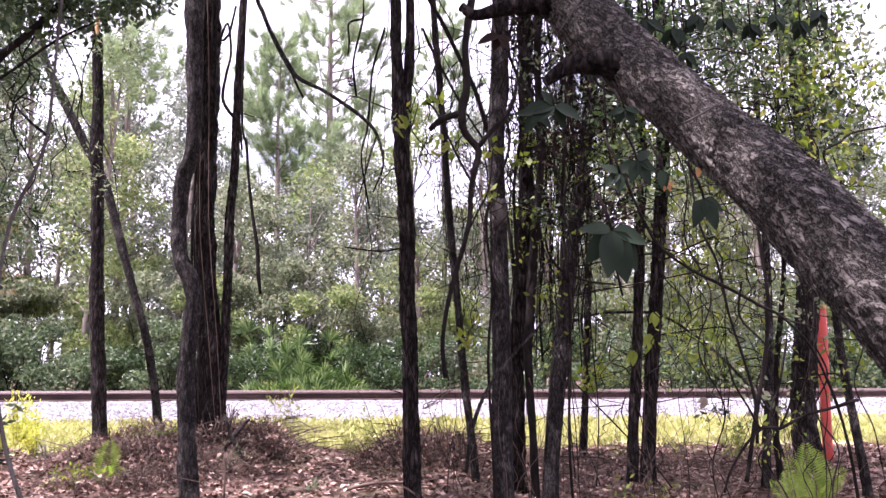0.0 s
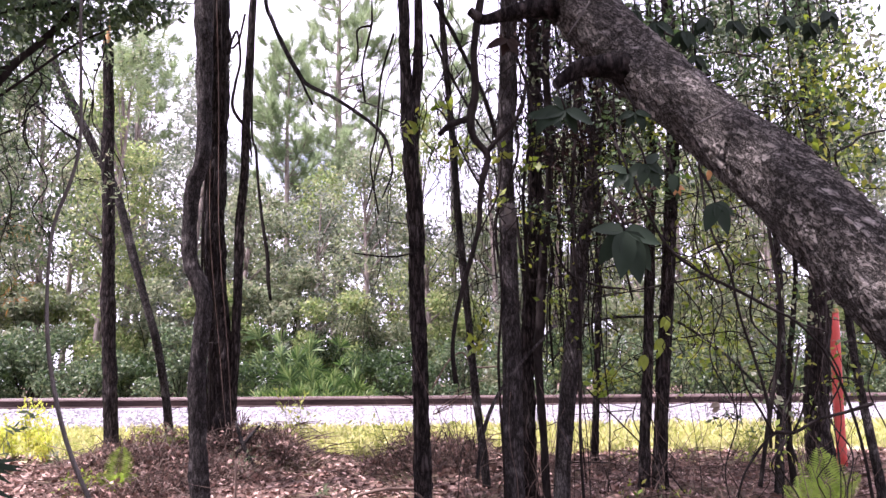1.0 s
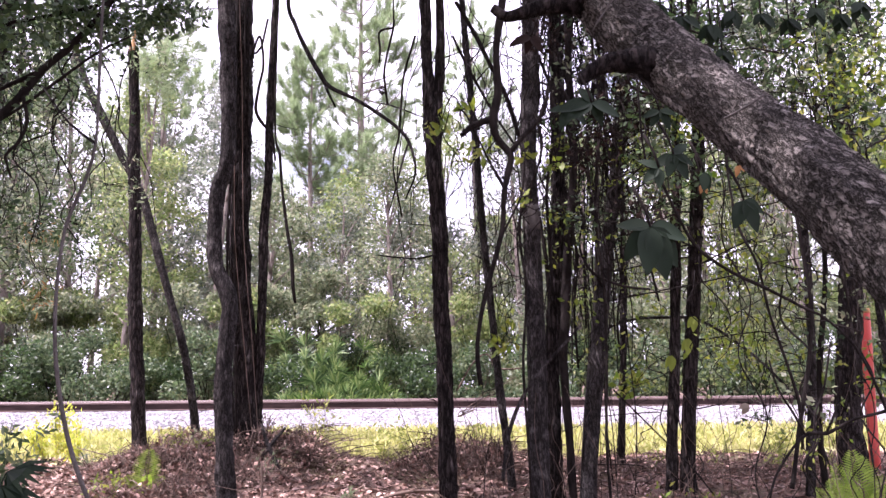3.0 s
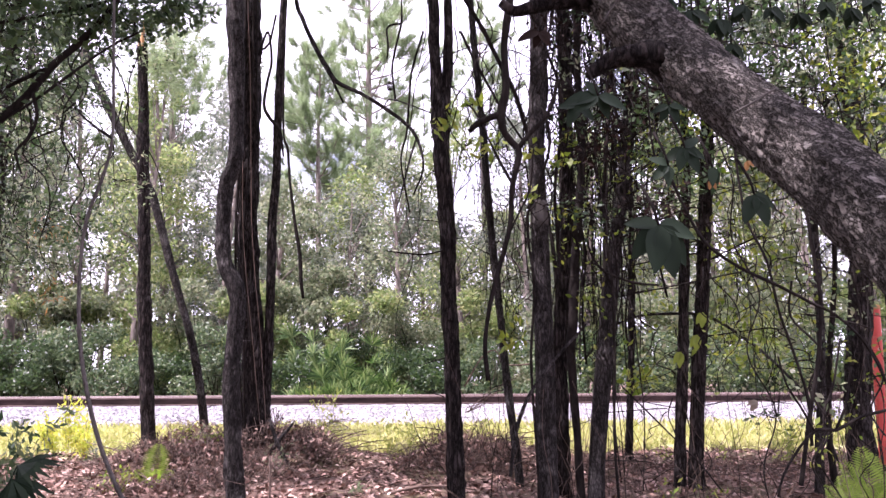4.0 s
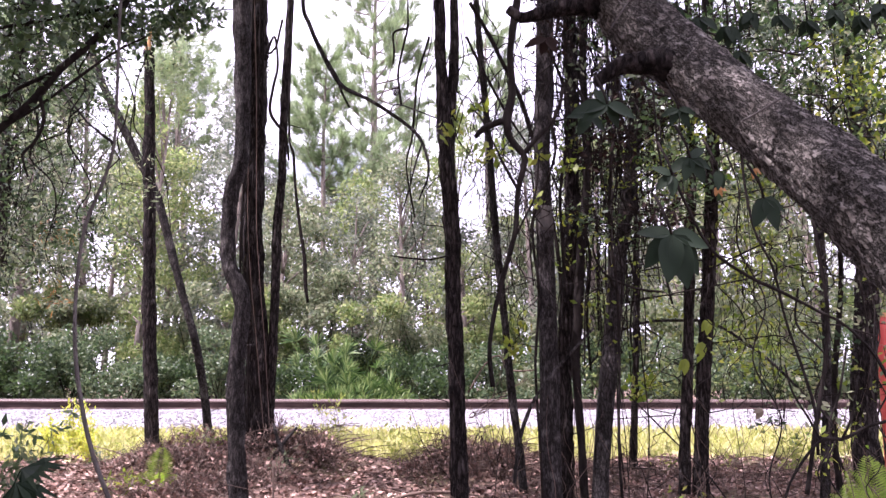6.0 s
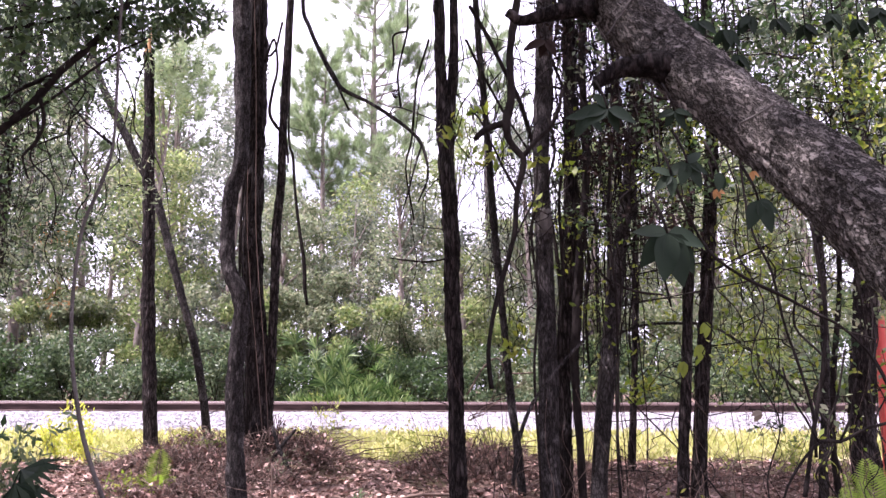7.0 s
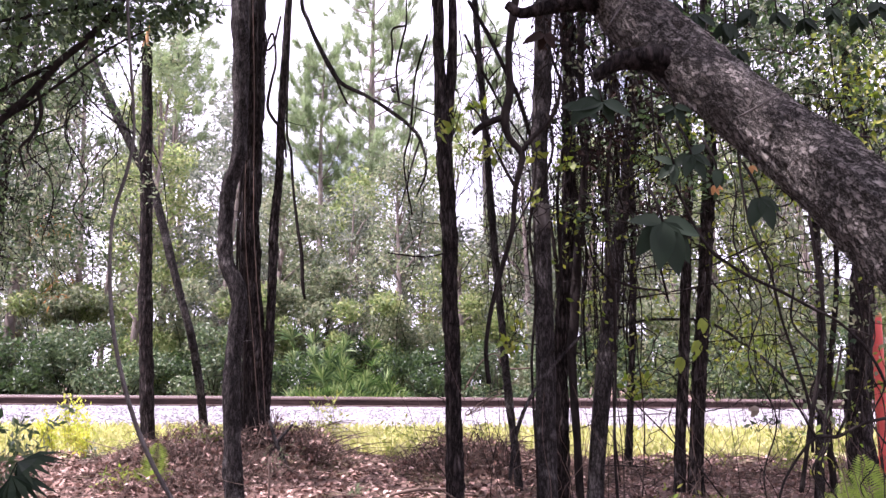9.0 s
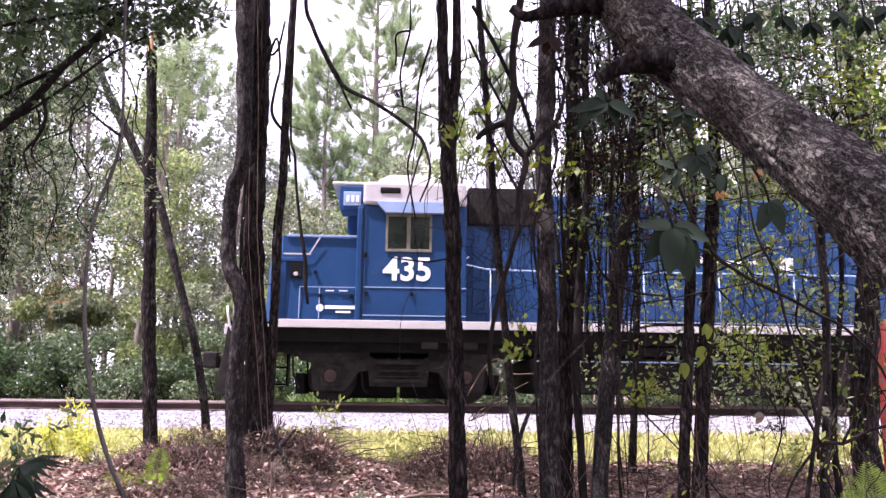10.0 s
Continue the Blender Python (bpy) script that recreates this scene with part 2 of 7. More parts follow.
def smooth_line(pts, step):
    """Catmull-Rom through rows of (x, y, z, r)."""
    p = np.array(pts, float)
    p = np.vstack([2 * p[0] - p[1], p, 2 * p[-1] - p[-2]])
    p[0, 3], p[-1, 3] = p[1, 3], p[-2, 3]
    out = []
    for i in range(1, len(p) - 2):
        n = max(2, int(np.linalg.norm(p[i + 1, :3] - p[i, :3]) / step))
        for u in np.arange(n) / n:
            a, b, c, d = p[i - 1], p[i], p[i + 1], p[i + 2]
            out.append(0.5 * (2 * b + (c - a) * u + (2 * a - 5 * b + 4 * c - d) * u * u + (3 * b - a - 3 * c + d) * u ** 3))
    out.append(p[-2])
    return np.array(out)


def tube(verts, faces, pts, sides=8, step=0.15, rough=0.0, freq=6.0, seed=0.0, ridges=0.0):
    """Adds a tapering, slightly uneven stem to verts and faces."""
    line = smooth_line(pts, step)
    tang = unit(np.gradient(line[:, :3], axis=0))
    ref = np.array((0.0, 1.0, 0.0)) if abs(tang[0, 1]) < 0.9 else np.array((1.0, 0.0, 0.0))
    base = len(verts)
    for k, (q, t) in enumerate(zip(line, tang)):
        u = ref - t * (ref @ t)
        u /= np.linalg.norm(u)
        ref = u
        w = np.cross(t, u)
        for j in range(sides):
            a = 2 * math.pi * j / sides
            r = max(q[3], 0.0008)
            d = u * math.cos(a) + w * math.sin(a)
            if rough:
                f = noise.noise(Vector((d * r * 2.2 * freq + q[:3] * freq * 0.5).tolist()) + Vector((seed, 0, 0)))
                r *= 1 + rough * f
            if ridges:
                f = noise.noise(Vector((math.cos(a) * 5 + seed, math.sin(a) * 5, (k * step) * 2.2)))
                g = noise.noise(Vector((math.cos(a) * 11 + seed, math.sin(a) * 11, (k * step) * 7)))
                e = noise.noise(Vector((math.cos(a) * 16 + seed, math.sin(a) * 16, (k * step) * 16)))
                r *= 1 + ridges * (abs(f) * 1.4 - 0.3 + 0.5 * g + 0.45 * e)
            verts.append(tuple(q[:3] + d * r))
    for k in range(len(line) - 1):
        for j in range(sides):
            a, b = base + k * sides + j, base + k * sides + (j + 1) % sides
            faces.append((a, b, b + sides, a + sides))
    faces.append(tuple(range(base + sides - 1, base - 1, -1)))
    faces.append(tuple(range(len(verts) - sides, len(verts))))


def stem_mesh(name, lines, mat, **kw):
    v, f = [], []
    for pts in lines:
        tube(v, f, pts, **kw)
    return mesh(name, v, f, mat)


def box(v, f, x0, x1, y0, y1, z0, z1):
    b = len(v)
    v += [(x, y, z) for z in (z0, z1) for y in (y0, y1) for x in (x0, x1)]
    f += [tuple(b + i for i in q) for q in ((0, 2, 3, 1), (4, 5, 7, 6), (0, 1, 5, 4), (1, 3, 7, 5), (3, 2, 6, 7), (2, 0, 4, 6))]


def bevelled(name, boxes, mat, width=0.015, segments=2):
    """Boxes with rounded edges, joined into one mesh."""
    bm = bmesh.new()
    for x0, x1, y0, y1, z0, z1 in boxes:
        g = bmesh.ops.create_cube(bm, size=1.0)
        bmesh.ops.transform(bm, matrix=Matrix.LocRotScale(((x0 + x1) / 2, (y0 + y1) / 2, (z0 + z1) / 2), None, (x1 - x0, y1 - y0, z1 - z0)), verts=g["verts"])
    if width:
        bmesh.ops.bevel(bm, geom=bm.edges[:], offset=width, segments=segments, affect="EDGES", profile=0.6)
    me = bpy.data.meshes.new(name)
    bm.to_mesh(me)
    bm.free()
    me.materials.append(mat)
    return me


def prism(name, outline, y0, y1, mat, width=0.012):
    """An outline in x and z, drawn out from y0 to y1, with softened edges."""
    bm = bmesh.new()
    a = [bm.verts.new((x, y0, z)) for x, z in outline]
    b = [bm.verts.new((x, y1, z)) for x, z in outline]
    bm.faces.new(a)
    bm.faces.new(b[::-1])
    for i in range(len(a)):
        j = (i + 1) % len(a)
        bm.faces.new((a[i], b[i], b[j], a[j]))
    bmesh.ops.recalc_face_normals(bm, faces=bm.faces[:])
    if width:
        bmesh.ops.bevel(bm, geom=bm.edges[:], offset=width, segments=2, affect="EDGES", profile=0.6)
    me = bpy.data.meshes.new(name)
    bm.to_mesh(me)
    bm.free()
    me.materials.append(mat)
    return me


def disc_y(name, r, y0, y1, mat, n=28, x=0.0, z=0.0, width=0.01):
    return prism(name, [(x + r * math.cos(2 * math.pi * i / n), z + r * math.sin(2 * math.pi * i / n)) for i in range(n)], y0, y1, mat, width)


def clump_points(n, centres, radius, squash=0.7):
    k = rng.integers(0, len(centres), n)
    p = rng.normal(size=(n, 3))
    p = unit(p) * (rng.random((n, 1)) ** 0.45)
    return np.asarray(centres)[k] + p * np.array((radius, radius, radius * squash))


# ---- ground, railway bed and track ----
YAW = 0.0524


def across(x, y):
    """Distance from the camera's side, measured square to the track."""
    return y - (x + 2.0) * YAW


PROFILE_S = [-1200, -30, 3, 8, 11.0, 12.0, 12.6, 13.3, 14.0, 15.2, 18.7, 19.8, 21, 25, 40, 1500]
PROFILE_Z = [0.0, 0.0, 0.1, 0.28, 0.37, 0.43, 0.49, 0.58, 0.68, 0.86, 0.86, 0.5, 0.5, 0.62, 0.8, 1.0]
MOUNDS = [(-3.2, 10.6, 0.9, 0.34), (-2.2, 11.4, 0.7, 0.32), (-1.6, 11.1, 0.4, 0.16),
          (0.4, 10.7, 0.7, 0.3), (1.2, 10.2, 0.6, 0.16), (2.2, 10.2, 0.8, 0.06)]


def ground_z(x, y):
    s = across(x, y)
    z = float(np.interp(s, PROFILE_S, PROFILE_Z))
    for mx, my, r, h in MOUNDS:
        q = ((x - mx) ** 2 + (y - my) ** 2) / (r * r)
        if q < 9:
            z += h * math.exp(-q)
    if s < 13.6 and abs(x) < 60:
        z += 0.05 * noise.noise(Vector((x * 1.3, y * 1.3, 0))) + 0.025 * noise.noise(Vector((x * 5, y * 5, 3)))
    return z


def build_ground():
    xs = sorted(set([-1500, -800, -400, -200, -100, -60, -40, -25, -18] + [round(-14 + 0.2 * i, 2) for i in range(141)] + [18, 25, 40, 60, 100, 200, 400, 800, 1500]))
    ys = sorted(set([-1200, -500, -200, -80, -30, -10, -4, 0, 2, 4] + [round(5 + 0.15 * i, 2) for i in range(66)] + [15.2, 15.6, 16.5, 17.5, 18.5, 19.2, 19.8, 20.4, 21, 22, 24, 27, 31, 36, 45, 60, 90, 150, 300, 700, 1500]))
    v = []
    for y in ys:
        for x in xs:
            yy = y + (max(-300, min(300, x)) + 2) * YAW * (1 if y > 0 else 0)
            v.append((x, yy, ground_z(x, yy)))
    nx = len(xs)
    f, idx = [], []
    for j in range(len(ys) - 1):
        for i in range(nx - 1):
            f.append((j * nx + i, j * nx + i + 1, (j + 1) * nx + i + 1, (j + 1) * nx + i))
            s = ys[j] + 0.25 * math.sin(xs[i] * 2.1) + 0.15 * math.sin(xs[i] * 5.3)
            idx.append(1 if 12.0 < s < 20.4 else 0)
    ob = new("ground", mesh("ground", v, f, [SOIL, TURF], True, idx))
    tagged(ob, "forest floor of brown soil with a grassy strip beside the railway", "ground", kind="structure")


build_ground()
TRACK = Matrix.Translation((0, 2.0 * YAW, 0)) @ Matrix.Rotation(math.atan(YAW), 4, "Z")
RAIL_S, GAUGE, RAIL_TOP = 16.2, 1.505, 1.222


def track_point(x, s, z):
    return TRACK @ Vector((x, s, z))


def build_bed():
    outline = [(13.8, 0.6), (14.1, 0.73), (14.6, 0.88), (15.0, 0.98), (15.25, 1.015), (18.65, 1.015), (18.95, 0.95), (20.0, 0.42)]
    xs = [-400, -150, -60, -30] + [round(-20 + 0.25 * i, 2) for i in range(161)] + [30, 60, 150, 400]
    v, f = [], []
    for x in xs:
        for s, z in outline:
            v.append(tuple(track_point(x, s + 0.07 * noise.noise(Vector((x * 0.9, s, 1))), z + 0.025 * noise.noise(Vector((x * 2, s * 3, 5))))))
    n = len(outline)
    for i in range(len(xs) - 1):
        for j in range(n - 1):
            a = i * n + j
            f.append((a, a + n, a + n + 1, a + 1))
    bed = tagged(new("ballast", mesh("ballast", v, f, BALLAST)), "pale grey crushed stone ballast under the railway track", "ballast", kind="structure")
    v, f = [], []
    rnd = random.Random(3)
    octa = [(1, 0, 0), (-1, 0, 0), (0, 1, 0), (0, -1, 0), (0, 0, 1), (0, 0, -1)]
    tri = [(0, 2, 4), (2, 1, 4), (1, 3, 4), (3, 0, 4), (2, 0, 5), (1, 2, 5), (3, 1, 5), (0, 3, 5)]
    os_, oz = [q[0] for q in outline], [q[1] for q in outline]
    for _ in range(24000):
        x, s = rnd.uniform(-14, 14.5), 13.7 + 2.45 * rnd.random() ** 0.8
        z = float(np.interp(s, os_, oz)) + 0.01
        r = rnd.uniform(0.01, 0.028)
        turn = Euler((rnd.uniform(0, 6), rnd.uniform(0, 6), rnd.uniform(0, 6))).to_matrix()
        b = len(v)
        for q in octa:
            p = turn @ Vector([c * r * rnd.uniform(0.7, 1.25) for c in q])
            v.append(tuple(track_point(x + p.x, s + p.y, z + p.z)))
        f += [(b + i, b + j, b + k) for i, j, k in tri]
    tagged(new("ballast_stones", mesh("ballast_stones", v, f, STONE, False)), "loose pale grey crushed stones lying on the ballast", "stones", kind="stuff")


def drawn_rail(name, prof, s, mats, pick):
    v, f, idx = [], [], []
    n = len(prof)
    xs = [-400, -100, -40, 0, 40, 100, 400]
    for x in xs:
        v += [tuple(track_point(x, s + a, RAIL_TOP - 0.178 + z)) for a, z in prof]
    for i in range(len(xs) - 1):
        for j in range(n):
            f.append((i * n + j, i * n + (j + 1) % n, (i + 1) * n + (j + 1) % n, (i + 1) * n + j))
            idx.append(pick(j))
    return mesh(name, v, f, mats, False, idx)


def build_rail(s):
    ob = thing("rail", "rusty brown steel rail with a worn bright top, on sleepers", "rail", group="rails of the track")
    foot = [(-0.075, 0), (0.075, 0), (0.075, 0.012), (0.012, 0.03), (0.009, 0.139), (-0.009, 0.139), (-0.012, 0.03), (-0.075, 0.012)]
    head = [(-0.033, 0.134), (0.033, 0.134), (0.037, 0.142), (0.037, 0.168), (0.03, 0.178), (-0.03, 0.178), (-0.037, 0.168), (-0.037, 0.142)]
    # The web's darker rust also holds the shade below the head.
    part("rail_web", drawn_rail("rail_web", foot, s, [RUST], lambda j: 0), ob)
    part("rail_head", drawn_rail("rail_head", head, s, [HEADSIDE, RAILHEAD], lambda j: 1 if j == 4 else 0), ob, "worn bright rail head")


def build_track():
    build_bed()
    build_rail(RAIL_S)
    build_rail(RAIL_S + GAUGE)
    me = bevelled("railway_sleeper", [(-0.115, 0.115, -1.3, 1.3, -0.18, 0.0)], SLEEPER, 0.012)
    plate = bevelled("tie_plate", [(-0.09, 0.09, -0.17, 0.17, 0, 0.03)], RUST, 0.004)
    first = None
    for i in range(64):
        m = TRACK @ Matrix.Translation((-16.3 + 0.52 * i, RAIL_S + GAUGE / 2, RAIL_TOP - 0.212))
        if first is None:
            first = tagged(new("railway_sleeper", me), "dark creosoted timber sleeper bedded in pale ballast", "sleeper", group="sleepers of the track")
            first.matrix_basis = m
            for off in (-GAUGE / 2, GAUGE / 2):
                p = part("tie_plate", plate, first, "rusty steel tie plate")
                p.location = (0, off, 0.0)
        else:
            copy_thing(first, m)


build_track()

# ---- the trees on the near side ----
def wander(a, b, r0, r1, n=6, amp=0.12, seed=0, sag=0.0):
    """A stem from a to b that strays to the sides."""
    rnd = random.Random(seed)
    out = []
    for i in range(n + 1):
        u = i / n
        w = math.sin(math.pi * u)
        out.append((a[0] + (b[0] - a[0]) * u + rnd.uniform(-amp, amp) * (0.3 + w), a[1] + (b[1] - a[1]) * u + rnd.uniform(-amp, amp) * 0.6,
                    a[2] + (b[2] - a[2]) * u - sag * w, r0 + (r1 - r0) * u))
    return out


def to_ground(pts):
    """Carries a stem's lower end down into the ground, with a slight flare."""
    x, y, z, r = pts[-1]
    a = pts[-2]
    g = ground_z(x, y) - 0.06
    if z > g + 0.05:
        k = max(0.3, a[2] - z)
        fall = z - g
        x, y = x + (x - a[0]) / k * fall * 0.5, y + (y - a[1]) / k * fall * 0.5
        pts = pts + [(x, y, g + min(0.16, fall * 0.4), r * 1.1), (x, y, g, r * 1.45)]
    return pts


def upward(pts, top):
    """Carries a stem's upper end on to a height out of view."""
    (x, y, z, r), b = pts[0], pts[1]
    if top <= z:
        return pts
    k = (top - z) / max(0.3, z - b[2])
    k = min(k, 4.0)
    return [(x + (x - b[0]) * k * 0.6, y, top, r * 0.6)] + pts


STEMS = []


def rooted(pts, reach=0.9):
    """Joins a twig's first end to the nearest trunk within reach; a far, low one is carried to the ground."""
    x, y, z, r = pts[0]
    best = None
    for stem in STEMS:
        for (ax, ay, az, ar), (bx, by, bz, br) in zip(stem, stem[1:]):
            if bz <= z <= az and az > bz:
                u = (z - bz) / (az - bz)
                q = (bx + (ax - bx) * u, by + (ay - by) * u, z - 0.06, r)
                d = math.hypot(q[0] - x, q[1] - y)
                if d < reach and (best is None or d < best[0]):
                    best = (d, q)
    if best:
        return [best[1]] + pts
    if reach < 1.5:
        return pts
    ex, ey, ez, er = pts[-1]
    g = ground_z(ex, ey)
    if ez - g > 1.3:
        return pts
    return pts + [(ex + 0.05, ey, (ez + g) / 2, er), (ex, ey, g - 0.03, er)]


def trunk_tree(name, label, pts, mat, top=9.0, rough=0.14, ridges=0.17, sides=26, extra=(), kind_name="trunk", category="tree"):
    ob = thing(name, label, category)
    crown = top >= 6.5
    shade = crown and pts[0][1] < 10
    if crown:
        top = 1.5 + 0.6 * pts[0][1] + 2.0
    pts = to_ground(upward([(x, y, z, r * 0.94) for x, y, z, r in pts], top))
    # Unseen crown above the view, added to dapple trunks and floor.
    if shade:
        x, y, z, r = pts[0]
        cs = [(x + 1.3 * math.cos(2.4 * i), y + 1.2 * math.sin(2.4 * i), z + 0.35 * (i % 5) - 0.2) for i in range(9)]
        limbs = [[(x, y, z - 0.5, r), ((x + c[0]) / 2, (y + c[1]) / 2, z + 0.1, r * 0.5), (*c, r * 0.15)] for c in cs]
        part("branching", stem_mesh("branching", limbs, mat, sides=6, step=0.3), ob)
        part("crown", quads("crown", leaves(clump_points(1350 if x < 1 else 1000, cs, 0.85, 0.7), 0.22), LEAF_TREE), ob, "green leafy crown out of view, casting shade")
    STEMS.append(pts)
    part(kind_name, stem_mesh(kind_name, [pts], mat, sides=sides, step=0.035, rough=rough, freq=5, seed=len(label) + pts[0][0], ridges=ridges * 1.25), ob)
    rk = random.Random(int(1000 * abs(pts[-1][0])) + len(pts))
    body = [p for p in pts if 1.0 < p[2] < 1.5 + 0.55 * p[1]]
    for k in range(4 if body else 0):
        x, y, z, r = rk.choice(body)
        z += rk.uniform(-0.3, 0.3)
        ln, way = rk.uniform(0.12, 0.5), rk.choice((-1, 1))
        twig = wander((x, y - r * 0.3, z), (x + way * ln, y - 0.1, z + rk.uniform(-0.15, 0.25)), min(0.008, r * 0.3), 0.002, 5, 0.04, rk.random())
        part("dead_twig", stem_mesh("dead_twig", [twig], mat, sides=5, step=0.08), ob, "thin bare twig")
    for nm, lines, m in extra:
        for l in lines:
            part(nm, stem_mesh(nm, [l], m, sides=6, step=0.06, rough=0.25, freq=9), ob)
    return ob


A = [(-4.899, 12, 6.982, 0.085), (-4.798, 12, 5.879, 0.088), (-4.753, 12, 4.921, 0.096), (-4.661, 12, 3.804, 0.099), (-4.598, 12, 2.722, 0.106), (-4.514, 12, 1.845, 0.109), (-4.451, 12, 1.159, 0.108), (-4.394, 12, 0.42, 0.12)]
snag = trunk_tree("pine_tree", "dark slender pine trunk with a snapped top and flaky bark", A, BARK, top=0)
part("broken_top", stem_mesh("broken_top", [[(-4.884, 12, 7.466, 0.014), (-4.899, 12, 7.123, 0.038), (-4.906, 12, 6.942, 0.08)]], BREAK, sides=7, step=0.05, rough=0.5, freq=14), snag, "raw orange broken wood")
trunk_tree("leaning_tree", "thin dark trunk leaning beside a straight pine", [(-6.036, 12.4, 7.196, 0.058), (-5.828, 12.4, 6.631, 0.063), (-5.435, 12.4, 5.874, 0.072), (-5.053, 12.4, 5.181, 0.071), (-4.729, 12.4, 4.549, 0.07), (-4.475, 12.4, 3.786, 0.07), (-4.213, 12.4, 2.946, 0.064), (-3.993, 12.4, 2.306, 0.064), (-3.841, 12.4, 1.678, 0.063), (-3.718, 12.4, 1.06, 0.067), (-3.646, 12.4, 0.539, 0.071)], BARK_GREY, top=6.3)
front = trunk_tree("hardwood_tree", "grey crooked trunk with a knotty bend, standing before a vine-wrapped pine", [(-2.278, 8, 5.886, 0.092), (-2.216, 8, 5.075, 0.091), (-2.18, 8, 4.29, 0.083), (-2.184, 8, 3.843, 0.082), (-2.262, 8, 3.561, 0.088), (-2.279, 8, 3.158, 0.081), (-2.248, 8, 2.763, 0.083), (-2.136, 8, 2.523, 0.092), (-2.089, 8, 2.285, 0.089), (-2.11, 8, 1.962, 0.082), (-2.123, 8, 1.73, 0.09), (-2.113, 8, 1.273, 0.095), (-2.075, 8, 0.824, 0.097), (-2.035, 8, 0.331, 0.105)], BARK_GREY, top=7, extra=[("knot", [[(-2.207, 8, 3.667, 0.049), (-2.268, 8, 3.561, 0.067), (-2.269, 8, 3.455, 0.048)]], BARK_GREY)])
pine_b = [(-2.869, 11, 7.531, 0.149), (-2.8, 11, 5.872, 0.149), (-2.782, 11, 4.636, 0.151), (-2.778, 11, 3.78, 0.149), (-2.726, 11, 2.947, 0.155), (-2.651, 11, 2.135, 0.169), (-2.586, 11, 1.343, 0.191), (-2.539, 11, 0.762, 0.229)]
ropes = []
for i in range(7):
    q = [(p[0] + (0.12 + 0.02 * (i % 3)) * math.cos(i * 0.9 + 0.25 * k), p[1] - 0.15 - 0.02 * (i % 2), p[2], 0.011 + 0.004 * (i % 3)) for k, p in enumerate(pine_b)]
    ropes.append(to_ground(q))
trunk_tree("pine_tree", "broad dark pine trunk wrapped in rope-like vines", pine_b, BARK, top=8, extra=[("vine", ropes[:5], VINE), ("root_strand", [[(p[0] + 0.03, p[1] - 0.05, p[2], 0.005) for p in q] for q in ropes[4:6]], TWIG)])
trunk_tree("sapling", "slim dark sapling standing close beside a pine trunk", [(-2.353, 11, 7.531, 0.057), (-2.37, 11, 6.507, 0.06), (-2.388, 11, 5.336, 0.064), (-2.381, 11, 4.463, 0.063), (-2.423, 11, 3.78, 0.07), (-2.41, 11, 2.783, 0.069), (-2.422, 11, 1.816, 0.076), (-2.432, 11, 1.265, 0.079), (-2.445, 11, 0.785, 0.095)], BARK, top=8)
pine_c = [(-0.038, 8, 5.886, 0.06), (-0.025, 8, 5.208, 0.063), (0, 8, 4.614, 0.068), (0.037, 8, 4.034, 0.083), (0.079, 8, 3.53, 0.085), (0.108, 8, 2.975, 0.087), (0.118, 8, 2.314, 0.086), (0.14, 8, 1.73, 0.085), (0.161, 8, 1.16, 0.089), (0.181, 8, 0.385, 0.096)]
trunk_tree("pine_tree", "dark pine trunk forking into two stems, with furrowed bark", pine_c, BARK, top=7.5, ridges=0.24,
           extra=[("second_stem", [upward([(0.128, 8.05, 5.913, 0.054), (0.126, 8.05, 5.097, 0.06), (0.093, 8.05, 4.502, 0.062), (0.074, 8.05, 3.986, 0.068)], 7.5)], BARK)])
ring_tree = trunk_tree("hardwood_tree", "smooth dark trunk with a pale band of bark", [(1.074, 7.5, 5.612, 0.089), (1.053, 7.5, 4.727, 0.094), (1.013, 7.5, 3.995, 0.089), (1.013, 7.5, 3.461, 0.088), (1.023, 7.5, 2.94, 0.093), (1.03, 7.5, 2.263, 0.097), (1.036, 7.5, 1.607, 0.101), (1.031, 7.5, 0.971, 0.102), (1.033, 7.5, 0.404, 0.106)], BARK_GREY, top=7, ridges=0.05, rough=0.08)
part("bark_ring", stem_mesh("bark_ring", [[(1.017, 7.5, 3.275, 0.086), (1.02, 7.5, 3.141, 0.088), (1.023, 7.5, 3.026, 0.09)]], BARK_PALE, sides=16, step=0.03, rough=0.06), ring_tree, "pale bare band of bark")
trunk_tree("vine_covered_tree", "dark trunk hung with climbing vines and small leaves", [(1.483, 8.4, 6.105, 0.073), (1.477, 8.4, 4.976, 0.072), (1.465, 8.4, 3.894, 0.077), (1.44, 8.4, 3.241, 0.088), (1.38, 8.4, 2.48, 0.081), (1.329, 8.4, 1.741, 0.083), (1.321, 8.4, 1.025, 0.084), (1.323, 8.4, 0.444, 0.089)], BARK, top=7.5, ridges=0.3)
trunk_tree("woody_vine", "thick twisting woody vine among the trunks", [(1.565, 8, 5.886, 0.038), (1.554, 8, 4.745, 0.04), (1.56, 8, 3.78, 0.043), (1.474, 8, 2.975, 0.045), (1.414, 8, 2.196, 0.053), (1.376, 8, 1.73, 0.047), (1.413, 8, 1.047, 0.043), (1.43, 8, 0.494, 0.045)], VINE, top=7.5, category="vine")
